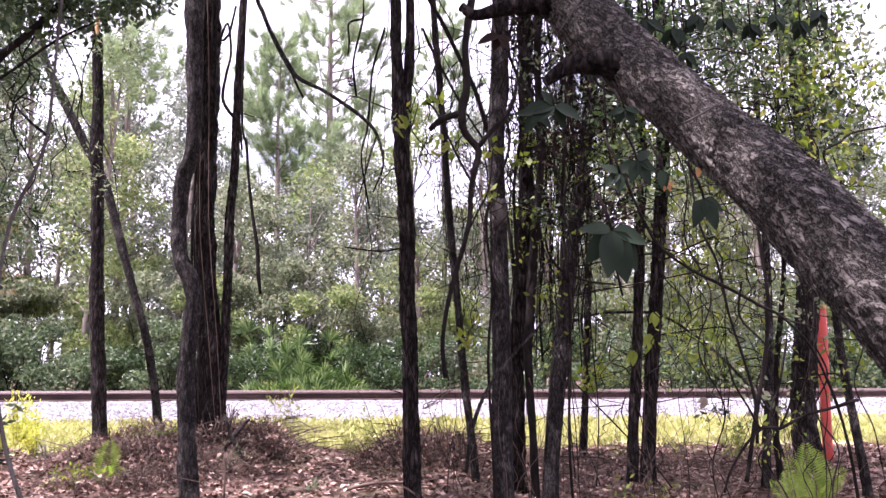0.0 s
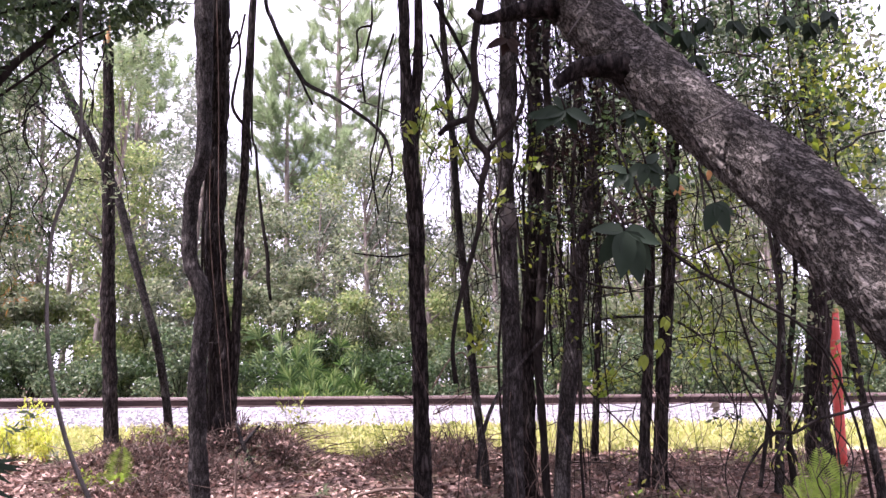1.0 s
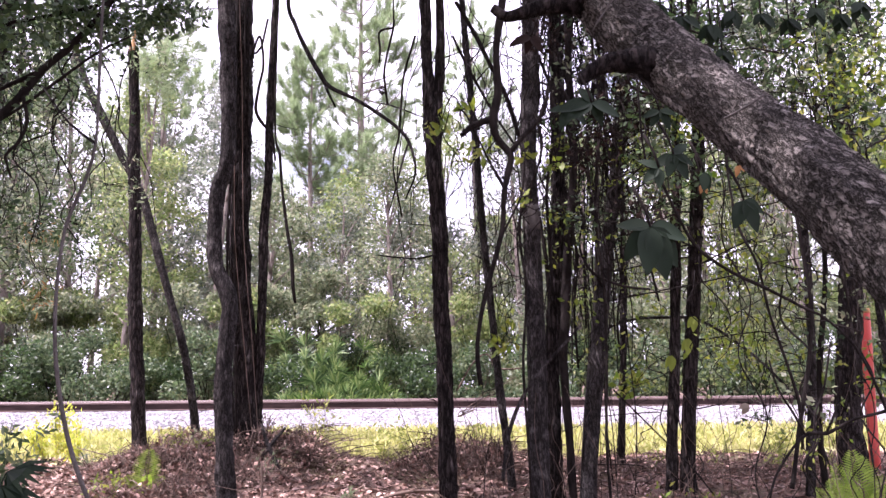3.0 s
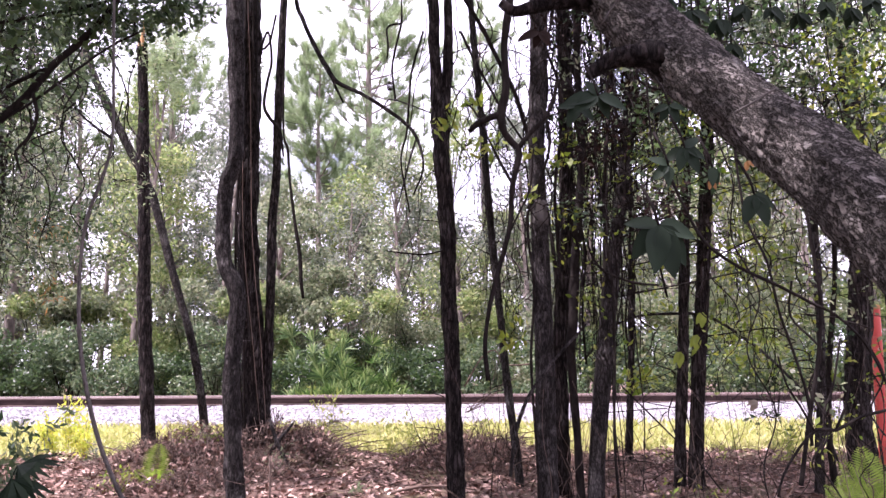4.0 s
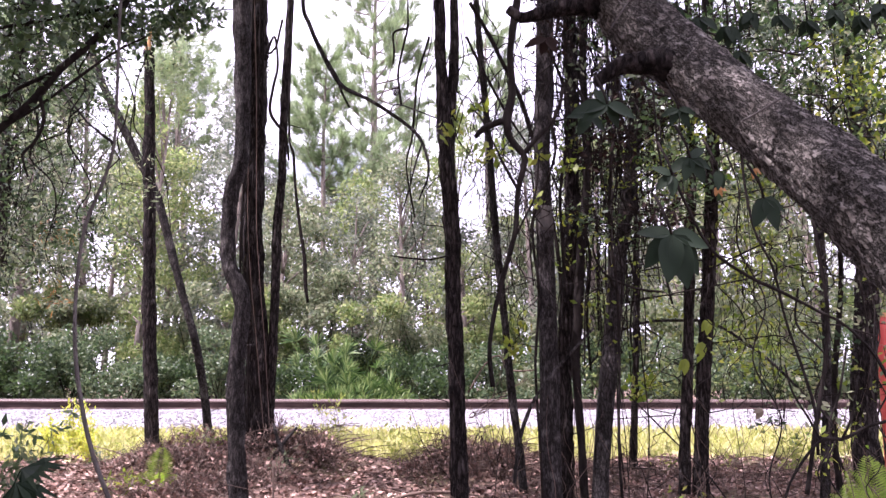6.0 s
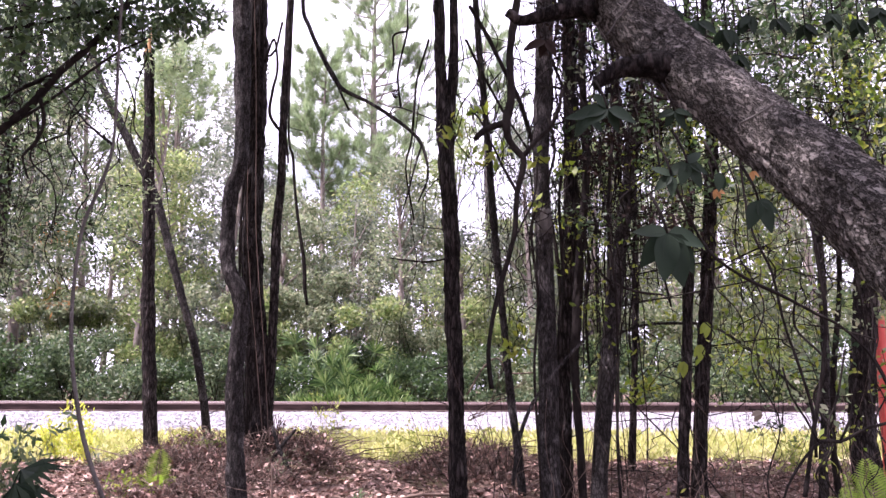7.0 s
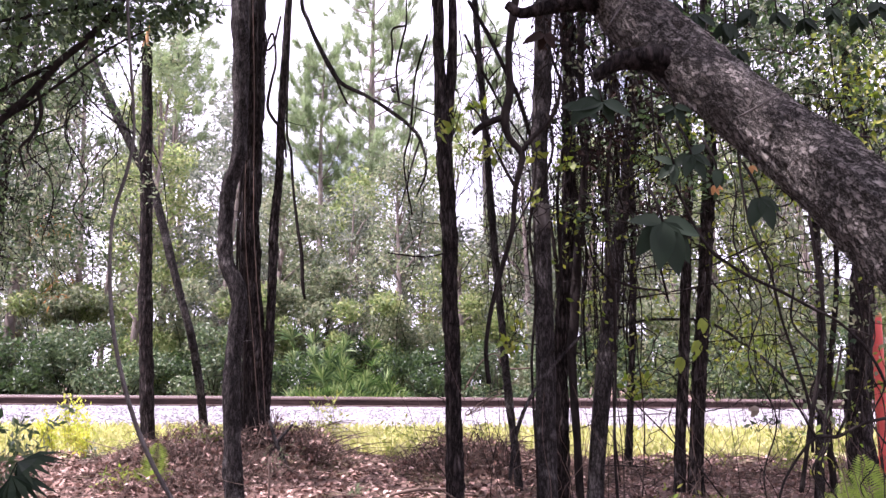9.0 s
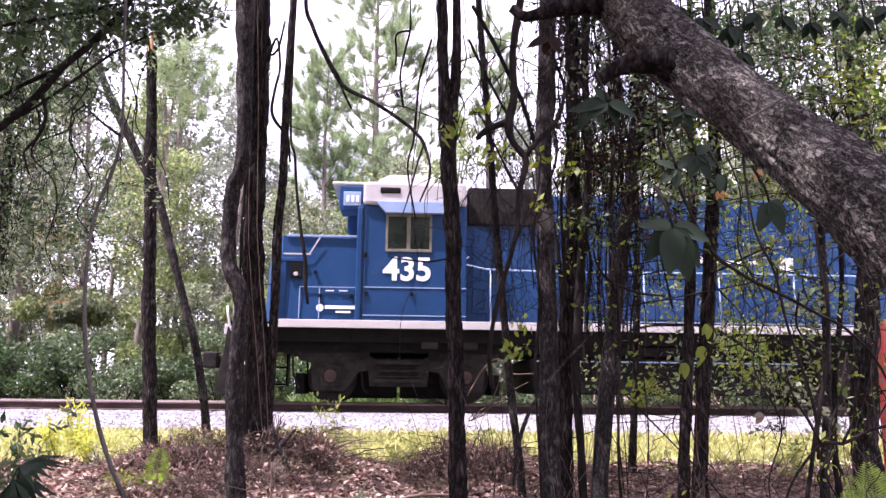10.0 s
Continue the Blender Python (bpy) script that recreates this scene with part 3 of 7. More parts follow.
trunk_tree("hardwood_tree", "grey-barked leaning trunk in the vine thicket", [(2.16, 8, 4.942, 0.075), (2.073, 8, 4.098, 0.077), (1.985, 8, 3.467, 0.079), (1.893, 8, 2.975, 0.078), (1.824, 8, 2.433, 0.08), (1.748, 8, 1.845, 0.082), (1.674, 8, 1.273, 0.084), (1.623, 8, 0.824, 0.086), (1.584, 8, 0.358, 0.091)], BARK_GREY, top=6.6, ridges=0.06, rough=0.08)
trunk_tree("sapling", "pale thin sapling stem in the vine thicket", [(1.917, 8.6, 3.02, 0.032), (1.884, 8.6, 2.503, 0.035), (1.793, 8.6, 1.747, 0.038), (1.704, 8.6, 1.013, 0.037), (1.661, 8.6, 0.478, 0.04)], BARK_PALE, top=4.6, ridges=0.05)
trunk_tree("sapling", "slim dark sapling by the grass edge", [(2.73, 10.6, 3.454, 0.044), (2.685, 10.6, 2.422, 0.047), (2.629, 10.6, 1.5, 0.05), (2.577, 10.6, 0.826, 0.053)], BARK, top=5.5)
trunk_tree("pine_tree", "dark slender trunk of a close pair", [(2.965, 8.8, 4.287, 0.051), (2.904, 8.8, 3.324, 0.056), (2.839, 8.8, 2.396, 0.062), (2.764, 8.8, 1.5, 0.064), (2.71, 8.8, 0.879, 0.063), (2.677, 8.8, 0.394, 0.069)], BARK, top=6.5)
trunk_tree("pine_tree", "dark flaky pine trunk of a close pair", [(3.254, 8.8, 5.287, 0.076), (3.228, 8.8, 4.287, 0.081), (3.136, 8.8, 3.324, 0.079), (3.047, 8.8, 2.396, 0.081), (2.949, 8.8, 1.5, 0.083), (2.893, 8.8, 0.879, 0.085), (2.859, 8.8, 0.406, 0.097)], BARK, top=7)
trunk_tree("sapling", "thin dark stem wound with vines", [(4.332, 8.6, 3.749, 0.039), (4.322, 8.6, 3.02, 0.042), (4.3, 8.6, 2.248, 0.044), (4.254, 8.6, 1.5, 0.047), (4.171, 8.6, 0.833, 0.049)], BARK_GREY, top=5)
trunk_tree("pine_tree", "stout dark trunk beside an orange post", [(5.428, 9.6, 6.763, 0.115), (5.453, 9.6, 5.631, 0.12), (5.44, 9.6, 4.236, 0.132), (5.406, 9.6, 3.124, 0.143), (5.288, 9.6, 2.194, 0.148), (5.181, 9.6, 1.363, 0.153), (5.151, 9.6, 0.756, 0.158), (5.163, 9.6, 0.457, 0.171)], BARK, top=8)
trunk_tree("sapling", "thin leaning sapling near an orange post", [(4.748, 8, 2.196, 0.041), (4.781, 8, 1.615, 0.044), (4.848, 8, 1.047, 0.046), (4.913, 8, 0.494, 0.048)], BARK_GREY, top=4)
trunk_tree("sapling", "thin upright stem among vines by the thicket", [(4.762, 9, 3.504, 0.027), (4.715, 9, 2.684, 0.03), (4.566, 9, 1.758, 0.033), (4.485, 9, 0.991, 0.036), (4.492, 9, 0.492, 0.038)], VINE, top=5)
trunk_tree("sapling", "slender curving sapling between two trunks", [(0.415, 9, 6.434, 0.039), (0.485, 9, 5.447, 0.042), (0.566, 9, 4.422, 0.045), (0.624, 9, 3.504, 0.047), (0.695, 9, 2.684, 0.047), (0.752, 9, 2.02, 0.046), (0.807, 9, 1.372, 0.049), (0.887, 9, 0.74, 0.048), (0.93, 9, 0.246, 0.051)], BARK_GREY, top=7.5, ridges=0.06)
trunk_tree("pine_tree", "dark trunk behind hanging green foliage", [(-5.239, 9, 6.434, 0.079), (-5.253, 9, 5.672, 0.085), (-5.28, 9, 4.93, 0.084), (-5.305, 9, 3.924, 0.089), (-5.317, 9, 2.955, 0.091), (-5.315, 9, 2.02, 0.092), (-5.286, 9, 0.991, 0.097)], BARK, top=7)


def build_post():
    ob = thing("marker_post", "orange plastic marker post standing in leaf litter", "post")
    p = [(5.949, 10.4, 2.466, 0.069), (5.928, 10.4, 1.799, 0.068), (5.899, 10.4, 1.058, 0.067), (5.88, 10.4, 0.349, 0.067)]
    p[-1] = (p[-1][0], p[-1][1], ground_z(p[-1][0], p[-1][1]) - 0.05, p[-1][3])
    part("tube", stem_mesh("tube", [p], ORANGE, sides=16, step=0.2), ob)
    q = p[0]
    part("cap", stem_mesh("cap", [[(q[0] - 0.004, q[1], q[2] + 0.03, q[3] * 0.95), (q[0], q[1], q[2] - 0.03, q[3] * 1.12)]], BREAK, sides=16, step=0.02), ob, "faded tan cap")


build_post()


# ---- the big leaning limb ----
def build_limb():
    ob = thing("leaning_tree", "thick rough-barked leaning tree limb with pale lichen patches", "tree")
    main = [(0.613, 2.78, 3.173, 0.119), (0.708, 2.68, 2.89, 0.118), (0.794, 2.58, 2.71, 0.115), (0.858, 2.48, 2.576, 0.11), (0.901, 2.38, 2.461, 0.105), (0.949, 2.31, 2.366, 0.104), (1.0, 2.24, 2.275, 0.104), (1.046, 2.17, 2.188, 0.105), (1.086, 2.1, 2.106, 0.107), (1.12, 2.03, 2.015, 0.109), (1.154, 1.97, 1.926, 0.112), (1.18, 1.92, 1.854, 0.113), (1.206, 1.88, 1.792, 0.114), (1.251, 1.83, 1.702, 0.116), (1.307, 1.78, 1.588, 0.118), (1.376, 1.74, 1.449, 0.12)]
    x, y, z, r = main[-1]
    main += [(x + 0.14, y - 0.03, 1.05, r * 1.08), (x + 0.24, y - 0.04, 0.45, r * 1.25), (x + 0.26, y - 0.04, 0.02, r * 1.6)]
    v, f = [], []
    tube(v, f, main, sides=110, step=0.011, rough=0.1, freq=9, seed=3.0, ridges=0.0)
    v = [tuple(p) for p in v]
    me = mesh("trunk", v, f, BARK_LIMB)
    me.vertices.foreach_get("co", co := np.empty(len(v) * 3, np.float32))
    me.vertices.foreach_get("normal", no := np.empty(len(v) * 3, np.float32))
    co, no = co.reshape(-1, 3), no.reshape(-1, 3)
    axis = Vector((0.66, -0.32, -0.62)).normalized()
    for i in range(len(co)):
        p = Vector(co[i].tolist())
        along = axis * p.dot(axis)
        bend = noise.noise(p * 7) * 0.5
        q = (p - along) * 42 + along * 8 + Vector((bend, bend, bend)) * 2
        h = min(0.5, abs(noise.noise(q)) * 1.9) * 0.017 + abs(noise.noise(q * 2.3)) * 0.011 + noise.noise(p * 9) * 0.006 + noise.noise(p * 150) * 0.0025
        co[i] += no[i] * (h - 0.007)
    me.vertices.foreach_set("co", co.reshape(-1))
    me.update()
    part("trunk", me, ob)
    kw = dict(sides=20, step=0.02, rough=0.16, freq=14, ridges=0.05)
    # Stub and side branch use darker bark to paint the shade on them.
    part("branch_stub", stem_mesh("branch_stub", [[(0.87, 2.5, 2.53, 0.085), (0.79, 2.47, 2.57, 0.062), (0.735, 2.45, 2.588, 0.049), (0.682, 2.45, 2.587, 0.041), (0.62, 2.45, 2.579, 0.033), (0.566, 2.45, 2.55, 0.025), (0.522, 2.45, 2.514, 0.019), (0.514, 2.45, 2.508, 0.011)]], BARK, **kw), ob, "short curved broken stub, shade put in its dark bark")
    part("side_branch", stem_mesh("side_branch", [[(0.664, 2.7, 2.897, 0.064), (0.569, 2.7, 2.929, 0.047), (0.473, 2.7, 2.92, 0.036), (0.376, 2.7, 2.893, 0.028), (0.301, 2.7, 2.874, 0.021), (0.248, 2.7, 2.911, 0.017)]], BARK, **kw), ob)
    part("dead_twig", stem_mesh("dead_twig", [[(0.861, 2.1, 2.253, 0.003), (0.922, 2.1, 2.287, 0.004), (0.99, 2.1, 2.329, 0.003)]], BARK_PALE, sides=6, step=0.02), ob, "bare grey twig lying on the bark")
    part("dead_twig", stem_mesh("dead_twig", [[(0.544, 2.35, 2.648, 0.004), (0.58, 2.35, 2.704, 0.004), (0.624, 2.35, 2.772, 0.004)]], BARK_PALE, sides=6, step=0.02), ob, "bare grey twig hanging on the bark")


build_limb()

# ---- the wood beyond the railway ----
def broadleaf(name, label, x, y, height, width, n, size, mat, trunk_r=0.12, low=0.25, clumps=26, clump_r=0.9, seed=0, group=""):
    rnd = random.Random(seed)
    g = ground_z(x, y)
    ob = thing(name, label, "tree", group=group)
    lines, cs = [], []
    lean = rnd.uniform(-0.06, 0.06) * height
    lines.append([(x, y, g - 0.1, trunk_r * 1.3), (x + lean * 0.3, y, g + height * 0.35, trunk_r), (x + lean * 0.8, y, g + height * 0.7, trunk_r * 0.6), (x + lean, y, g + height * 0.97, trunk_r * 0.2)])
    for i in range(clumps):
        u = low + (1 - low) * rnd.random()
        a = rnd.uniform(0, 2 * math.pi)
        rad = width * math.sin(math.pi * min(0.97, 0.22 + 0.72 * (u - low) / (1 - low))) * rnd.uniform(0.35, 1.0)
        c = (x + lean * u + rad * math.cos(a), y + rad * math.sin(a), g + height * u)
        cs.append(c)
        if i % 2 == 0:
            s = (x + lean * u * 0.8, y, g + height * u * 0.8)
            lines.append([(*s, trunk_r * 0.35), ((s[0] + c[0]) / 2, (s[1] + c[1]) / 2, (s[2] + c[2]) / 2 + 0.15, trunk_r * 0.22), (*c, trunk_r * 0.08)])
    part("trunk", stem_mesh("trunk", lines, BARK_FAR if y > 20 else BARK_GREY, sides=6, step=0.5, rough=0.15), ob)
    part("crown", quads("crown", leaves(clump_points(n, cs, clump_r), size), mat), ob)
    return ob


def pine(label, x, y, height, branches, seed, spread=2.0, low=0.35, trunk_r=0.14, needle=0.34):
    """A young pine: rising limbs that end in brushes of long needles."""
    rnd = random.Random(seed)
    g = ground_z(x, y)
    ob = thing("pine_tree", label, "tree", group="pines beyond the railway")
    lines = [[(x, y, g - 0.1, trunk_r * 1.2), (x + 0.08, y, g + height * 0.4, trunk_r), (x - 0.05, y, g + height * 0.75, trunk_r * 0.6), (x, y, g + height, trunk_r * 0.15)]]
    tips, ways = [], []
    for i in range(branches):
        u = low + (1 - low) * (i + rnd.random()) / branches
        a = rnd.uniform(0, 2 * math.pi)
        ln = spread * (1.15 - u) / (1.15 - low) * rnd.uniform(0.55, 1.15) + 0.35
        rise = rnd.uniform(0.35, 0.95)
        s = np.array((x, y, g + height * u))
        e = s + np.array((ln * math.cos(a), ln * math.sin(a), ln * rise))
        m = (s + e) / 2 - np.array((0, 0, 0.16 * ln))
        lines.append([(*s, trunk_r * 0.2), (*m, trunk_r * 0.13), (*e, trunk_r * 0.05)])
        for k in range(3 + int(2.2 * ln)):
            f = 1 - 0.55 * rnd.random() ** 1.3
            base = (s * (1 - f) + e * f) - np.array((0, 0, 0.3 * ln * f * (1 - f)))
            off = np.array((rnd.gauss(0, 0.3), rnd.gauss(0, 0.3), abs(rnd.gauss(0.25, 0.2)))) * (0.35 + 0.35 * ln)
            if k:
                lines.append([(*base, trunk_r * 0.06), (*(base + off), trunk_r * 0.03)])
            tip = base + (off if k else 0)
            way = unit(off + (e - s) * 0.3 + np.array((0, 0, 0.25)))
            for q in range(7):
                tips.append(tip - way * needle * 0.75 * q / 6)
                ways.append(way)
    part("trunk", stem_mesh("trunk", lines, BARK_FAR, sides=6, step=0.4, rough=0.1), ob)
    n = 12
    c, w = np.repeat(np.array(tips), n, axis=0), np.repeat(np.array(ways), n, axis=0)
    d = unit(rng.normal(size=c.shape) * 0.75 + w * 1.25)
    side = unit(np.cross(d, rng.normal(size=c.shape))) * 0.011
    L = needle * rng.uniform(0.6, 1.1, len(c))[:, None]
    part("crown", quads("crown", np.stack([c - side, c + side, c + d * L + side * 0.4, c + d * L - side * 0.4], axis=1), NEEDLE), ob, "bright green brushes of long needles")
    return ob


pine("tall young pine with bright green needle tufts", -3.55, 38, 24, 62, 1, 4.4, 0.4, 0.22, 0.5)
pine("slender young pine with bright green needle tufts", -5.45, 34, 16.0, 46, 2, 3.0, 0.46, 0.14, 0.48)
pine("slender pine half hidden among hardwood crowns", -11.9, 33, 21, 40, 3, 2.8, 0.45, 0.15, 0.45)
pine("slender pine half hidden among hardwood crowns", 2.4, 40, 21, 30, 4, 2.2, 0.6, 0.16, 0.45)
pine("tall pine with high green crown", -14.5, 26, 17, 40, 5, 2.8, 0.45, 0.15, 0.4)

rnd_far = random.Random(11)
for i, (x, y, h, w, n, m) in enumerate([
        (-19, 27, 17, 3.0, 11000, LEAF_TREE), (-15.6, 24.5, 14.5, 2.4, 12000, LEAF_TREE), (-12.6, 27, 16, 2.4, 12000, LEAF_TREE), (-9.8, 24.6, 11.5, 2.0, 10000, LEAF_TREE),
        (-7.9, 27.5, 13, 1.9, 8000, LEAF_TREE), (-5.6, 25.6, 7.6, 1.8, 7500, LEAF_TREE), (-3.4, 28, 8.0, 2.0, 7500, LEAF_TREE), (-1.2, 25.4, 8.4, 1.9, 7500, LEAF_TREE),
        (0.9, 27.5, 11.2, 1.9, 8500, LEAF_TREE), (3.1, 25.8, 10.6, 1.9, 8500, LEAF_TREE), (5.3, 28, 10, 2.2, 8000, LEAF_TREE), (7.8, 25.8, 9.8, 2.1, 8000, LEAF_TREE),
        (10.2, 28, 15, 2.5, 11000, LEAF_TREE), (12.8, 25.8, 15, 2.5, 11000, LEAF_TREE), (15.8, 27.5, 15, 2.6, 8000, LEAF_TREE), (19, 27, 13, 3.0, 8000, LEAF_TREE)]):
    broadleaf("hardwood_tree", "leafy young hardwood with grey-green foliage beyond the railway", x, y, h, w, int(n * 0.8), 0.14, (m, LEAF_SAGE, m, LEAF_FRESH, LEAF_SAGE)[i % 5] if x < 7 else (LEAF_FRESH, LEAF_TREE)[i % 2], 0.1, 0.2, 40, 0.62, 100 + i, "hardwoods beyond the railway")
for i in range(14):
    x, y = -24 + 3.7 * i + rnd_far.uniform(-1, 1), 40 + rnd_far.uniform(-4, 6)
    h = rnd_far.uniform(9, 13) if -12 < x < 8 else rnd_far.uniform(13, 18)
    broadleaf("hardwood_tree", "distant hardwood with thin grey-green crown", x, y, h, 2.8, 6500, 0.24, (LEAF_TREE, LEAF_SAGE)[i % 2], 0.15, 0.15, 44, 1.1, 200 + i, "distant hardwoods")

for i in range(19):
    x = -26 + 2.9 * i + rnd_far.uniform(-0.8, 0.8)
    broadleaf("hardwood_tree", "low leafy hardwood filling the wood beyond the railway", x, 31.5 + rnd_far.uniform(-1.2, 1.2), rnd_far.uniform(7.5, 9.5) if -9 < x < 6 else rnd_far.uniform(10, 13), 2.4, 8500, 0.19, (LEAF_SAGE, LEAF_TREE, LEAF_FRESH)[i % 3], 0.1, 0.06, 46, 0.85, 260 + i, "low hardwoods beyond the railway")


def bush(label, x, y, h, w, n, size, mat, seed, name="bush"):
    rnd = random.Random(seed)
    g = ground_z(x, y)
    ob = thing(name, label, "bush", group="bushes along the far side")
    cs = [(x + rnd.uniform(-w, w), y + rnd.uniform(-w, w) * 0.7, g + h * rnd.uniform(0.08, 0.85) ** 0.9) for _ in range(13)]
    lines = [wander((x + rnd.uniform(-0.2, 0.2), y, g - 0.1), c, 0.025, 0.006, 4, 0.06, rnd.random()) for c in cs]
    part("branching", stem_mesh("branching", lines, VINE, sides=5, step=0.3), ob)
    part("foliage", quads("foliage", leaves(clump_points(n, cs, 0.5, 0.8), size), mat), ob)


# Darker leaves on some bushes paint in the shaded hollows between them.
for i in range(26):
    x = -17.5 + 1.4 * i
    bush("dense leafy bush at the edge of the wood beyond the railway", x + rnd_far.uniform(-0.4, 0.4), (23.9 if -4.8 < x < -0.9 else 22.6) + x * YAW + rnd_far.uniform(-0.5, 0.8), rnd_far.uniform(1.7, 3.0), 1.0, 4200, 0.12, LEAF_DARK if i % 3 == 1 or -5.5 < x < 1.5 else LEAF_BUSH, 300 + i)
for i in range(22):
    x = -18 + 1.75 * i
    bush("tall leafy shrub filling the wood's edge beyond the railway", x + rnd_far.uniform(-0.5, 0.5), 24.6 + x * YAW + rnd_far.uniform(-0.5, 0.8), rnd_far.uniform(3.4, 5.2), 1.2, 5600, 0.14, LEAF_FRESH if i % 2 else LEAF_TREE, 400 + i)


def fan_leaf(c, way, up, r, n=14, spread=2.5, width=0.07):
    """A palmetto fan: pointed blades spread round the end of a stalk."""
    verts, faces = [], []
    way = unit(np.array(way, float))
    side = unit(np.cross(way, np.array(up, float)))
    nrm = np.cross(side, way)
    for i in range(n):
        a = spread * (i / (n - 1) - 0.5)
        d = way * math.cos(a) + side * math.sin(a) + nrm * (0.3 * math.cos(2 * a) + rng.uniform(-0.12, 0.12))
        d = unit(d)
        s = unit(np.cross(d, nrm))
        k = r * (0.85 + 0.15 * math.cos(a)) * rng.uniform(0.9, 1.05)
        mid = np.array(c) + d * k * 0.5
        tip = np.array(c) + d * k - nrm * k * 0.1 - np.array((0, 0, 0.1 * k))
        b = len(verts)
        verts += [tuple(c), tuple(mid + s * width * r), tuple(tip), tuple(mid - s * width * r)]
        faces.append((b, b + 1, b + 2, b + 3))
    return verts, faces


def palmetto(label, x, y, n, r, seed, stalk=0.7, name="saw_palmetto", mat=PALM, width=0.034, blades=12):
    rnd = random.Random(seed)
    g = ground_z(x, y)
    ob = thing(name, label, "palmetto", group="palmettos")
    for i in range(n):
        a = rnd.uniform(0, 2 * math.pi)
        tilt = rnd.uniform(0.15, 0.95)
        d = np.array((math.cos(a) * math.sin(tilt), math.sin(a) * math.sin(tilt), math.cos(tilt)))
        s = np.array((x + rnd.uniform(-0.2, 0.2), y + rnd.uniform(-0.2, 0.2), g))
        e = s + d * stalk * rnd.uniform(0.7, 1.3)
        line = [(*s, 0.012), (*((s + e) / 2 + np.array((0, 0, 0.05))), 0.01), (*e, 0.007)]
        fv, ff = fan_leaf(e, d, (rnd.uniform(-1, 1), rnd.uniform(-1, 1), 0.4), r * rnd.uniform(0.75, 1.15), n=blades, width=width)
        fan = part("fan", mesh("fan", fv, ff, mat, False), ob)
        part("stalk", stem_mesh("stalk", [line], mat, sides=5, step=0.2), fan)


for i, (x, y, stalk) in enumerate([(-3.6, 21.2, 0.5), (-3.1, 21.0, 0.55), (-2.6, 20.9, 0.5), (-2.1, 21.0, 0.6), (-1.6, 21.1, 0.5), (-2.9, 21.6, 1.0), (-2.3, 21.7, 1.0), (-3.3, 22.0, 1.9), (-2.8, 22.2, 1.7), (-1.2, 21.5, 0.55), (-1.8, 21.8, 0.9)]):
    palmetto("bushy green palmetto growing beyond the rails", x, y, 15, 0.56, 500 + i, stalk, width=0.05, blades=11)

# ---- the locomotive ----
def bars(name, rows, y, mat):
    v, f = [], []
    for x0, x1, z0, z1 in rows:
        box(v, f, x0, x1, y - 0.008, y + 0.002, z0, z1)
    return mesh(name, v, f, mat, False)


def rod(name, pts, r, mat):
    return stem_mesh(name, [[(*p, r) for p in pts]], mat, sides=8, step=0.4)


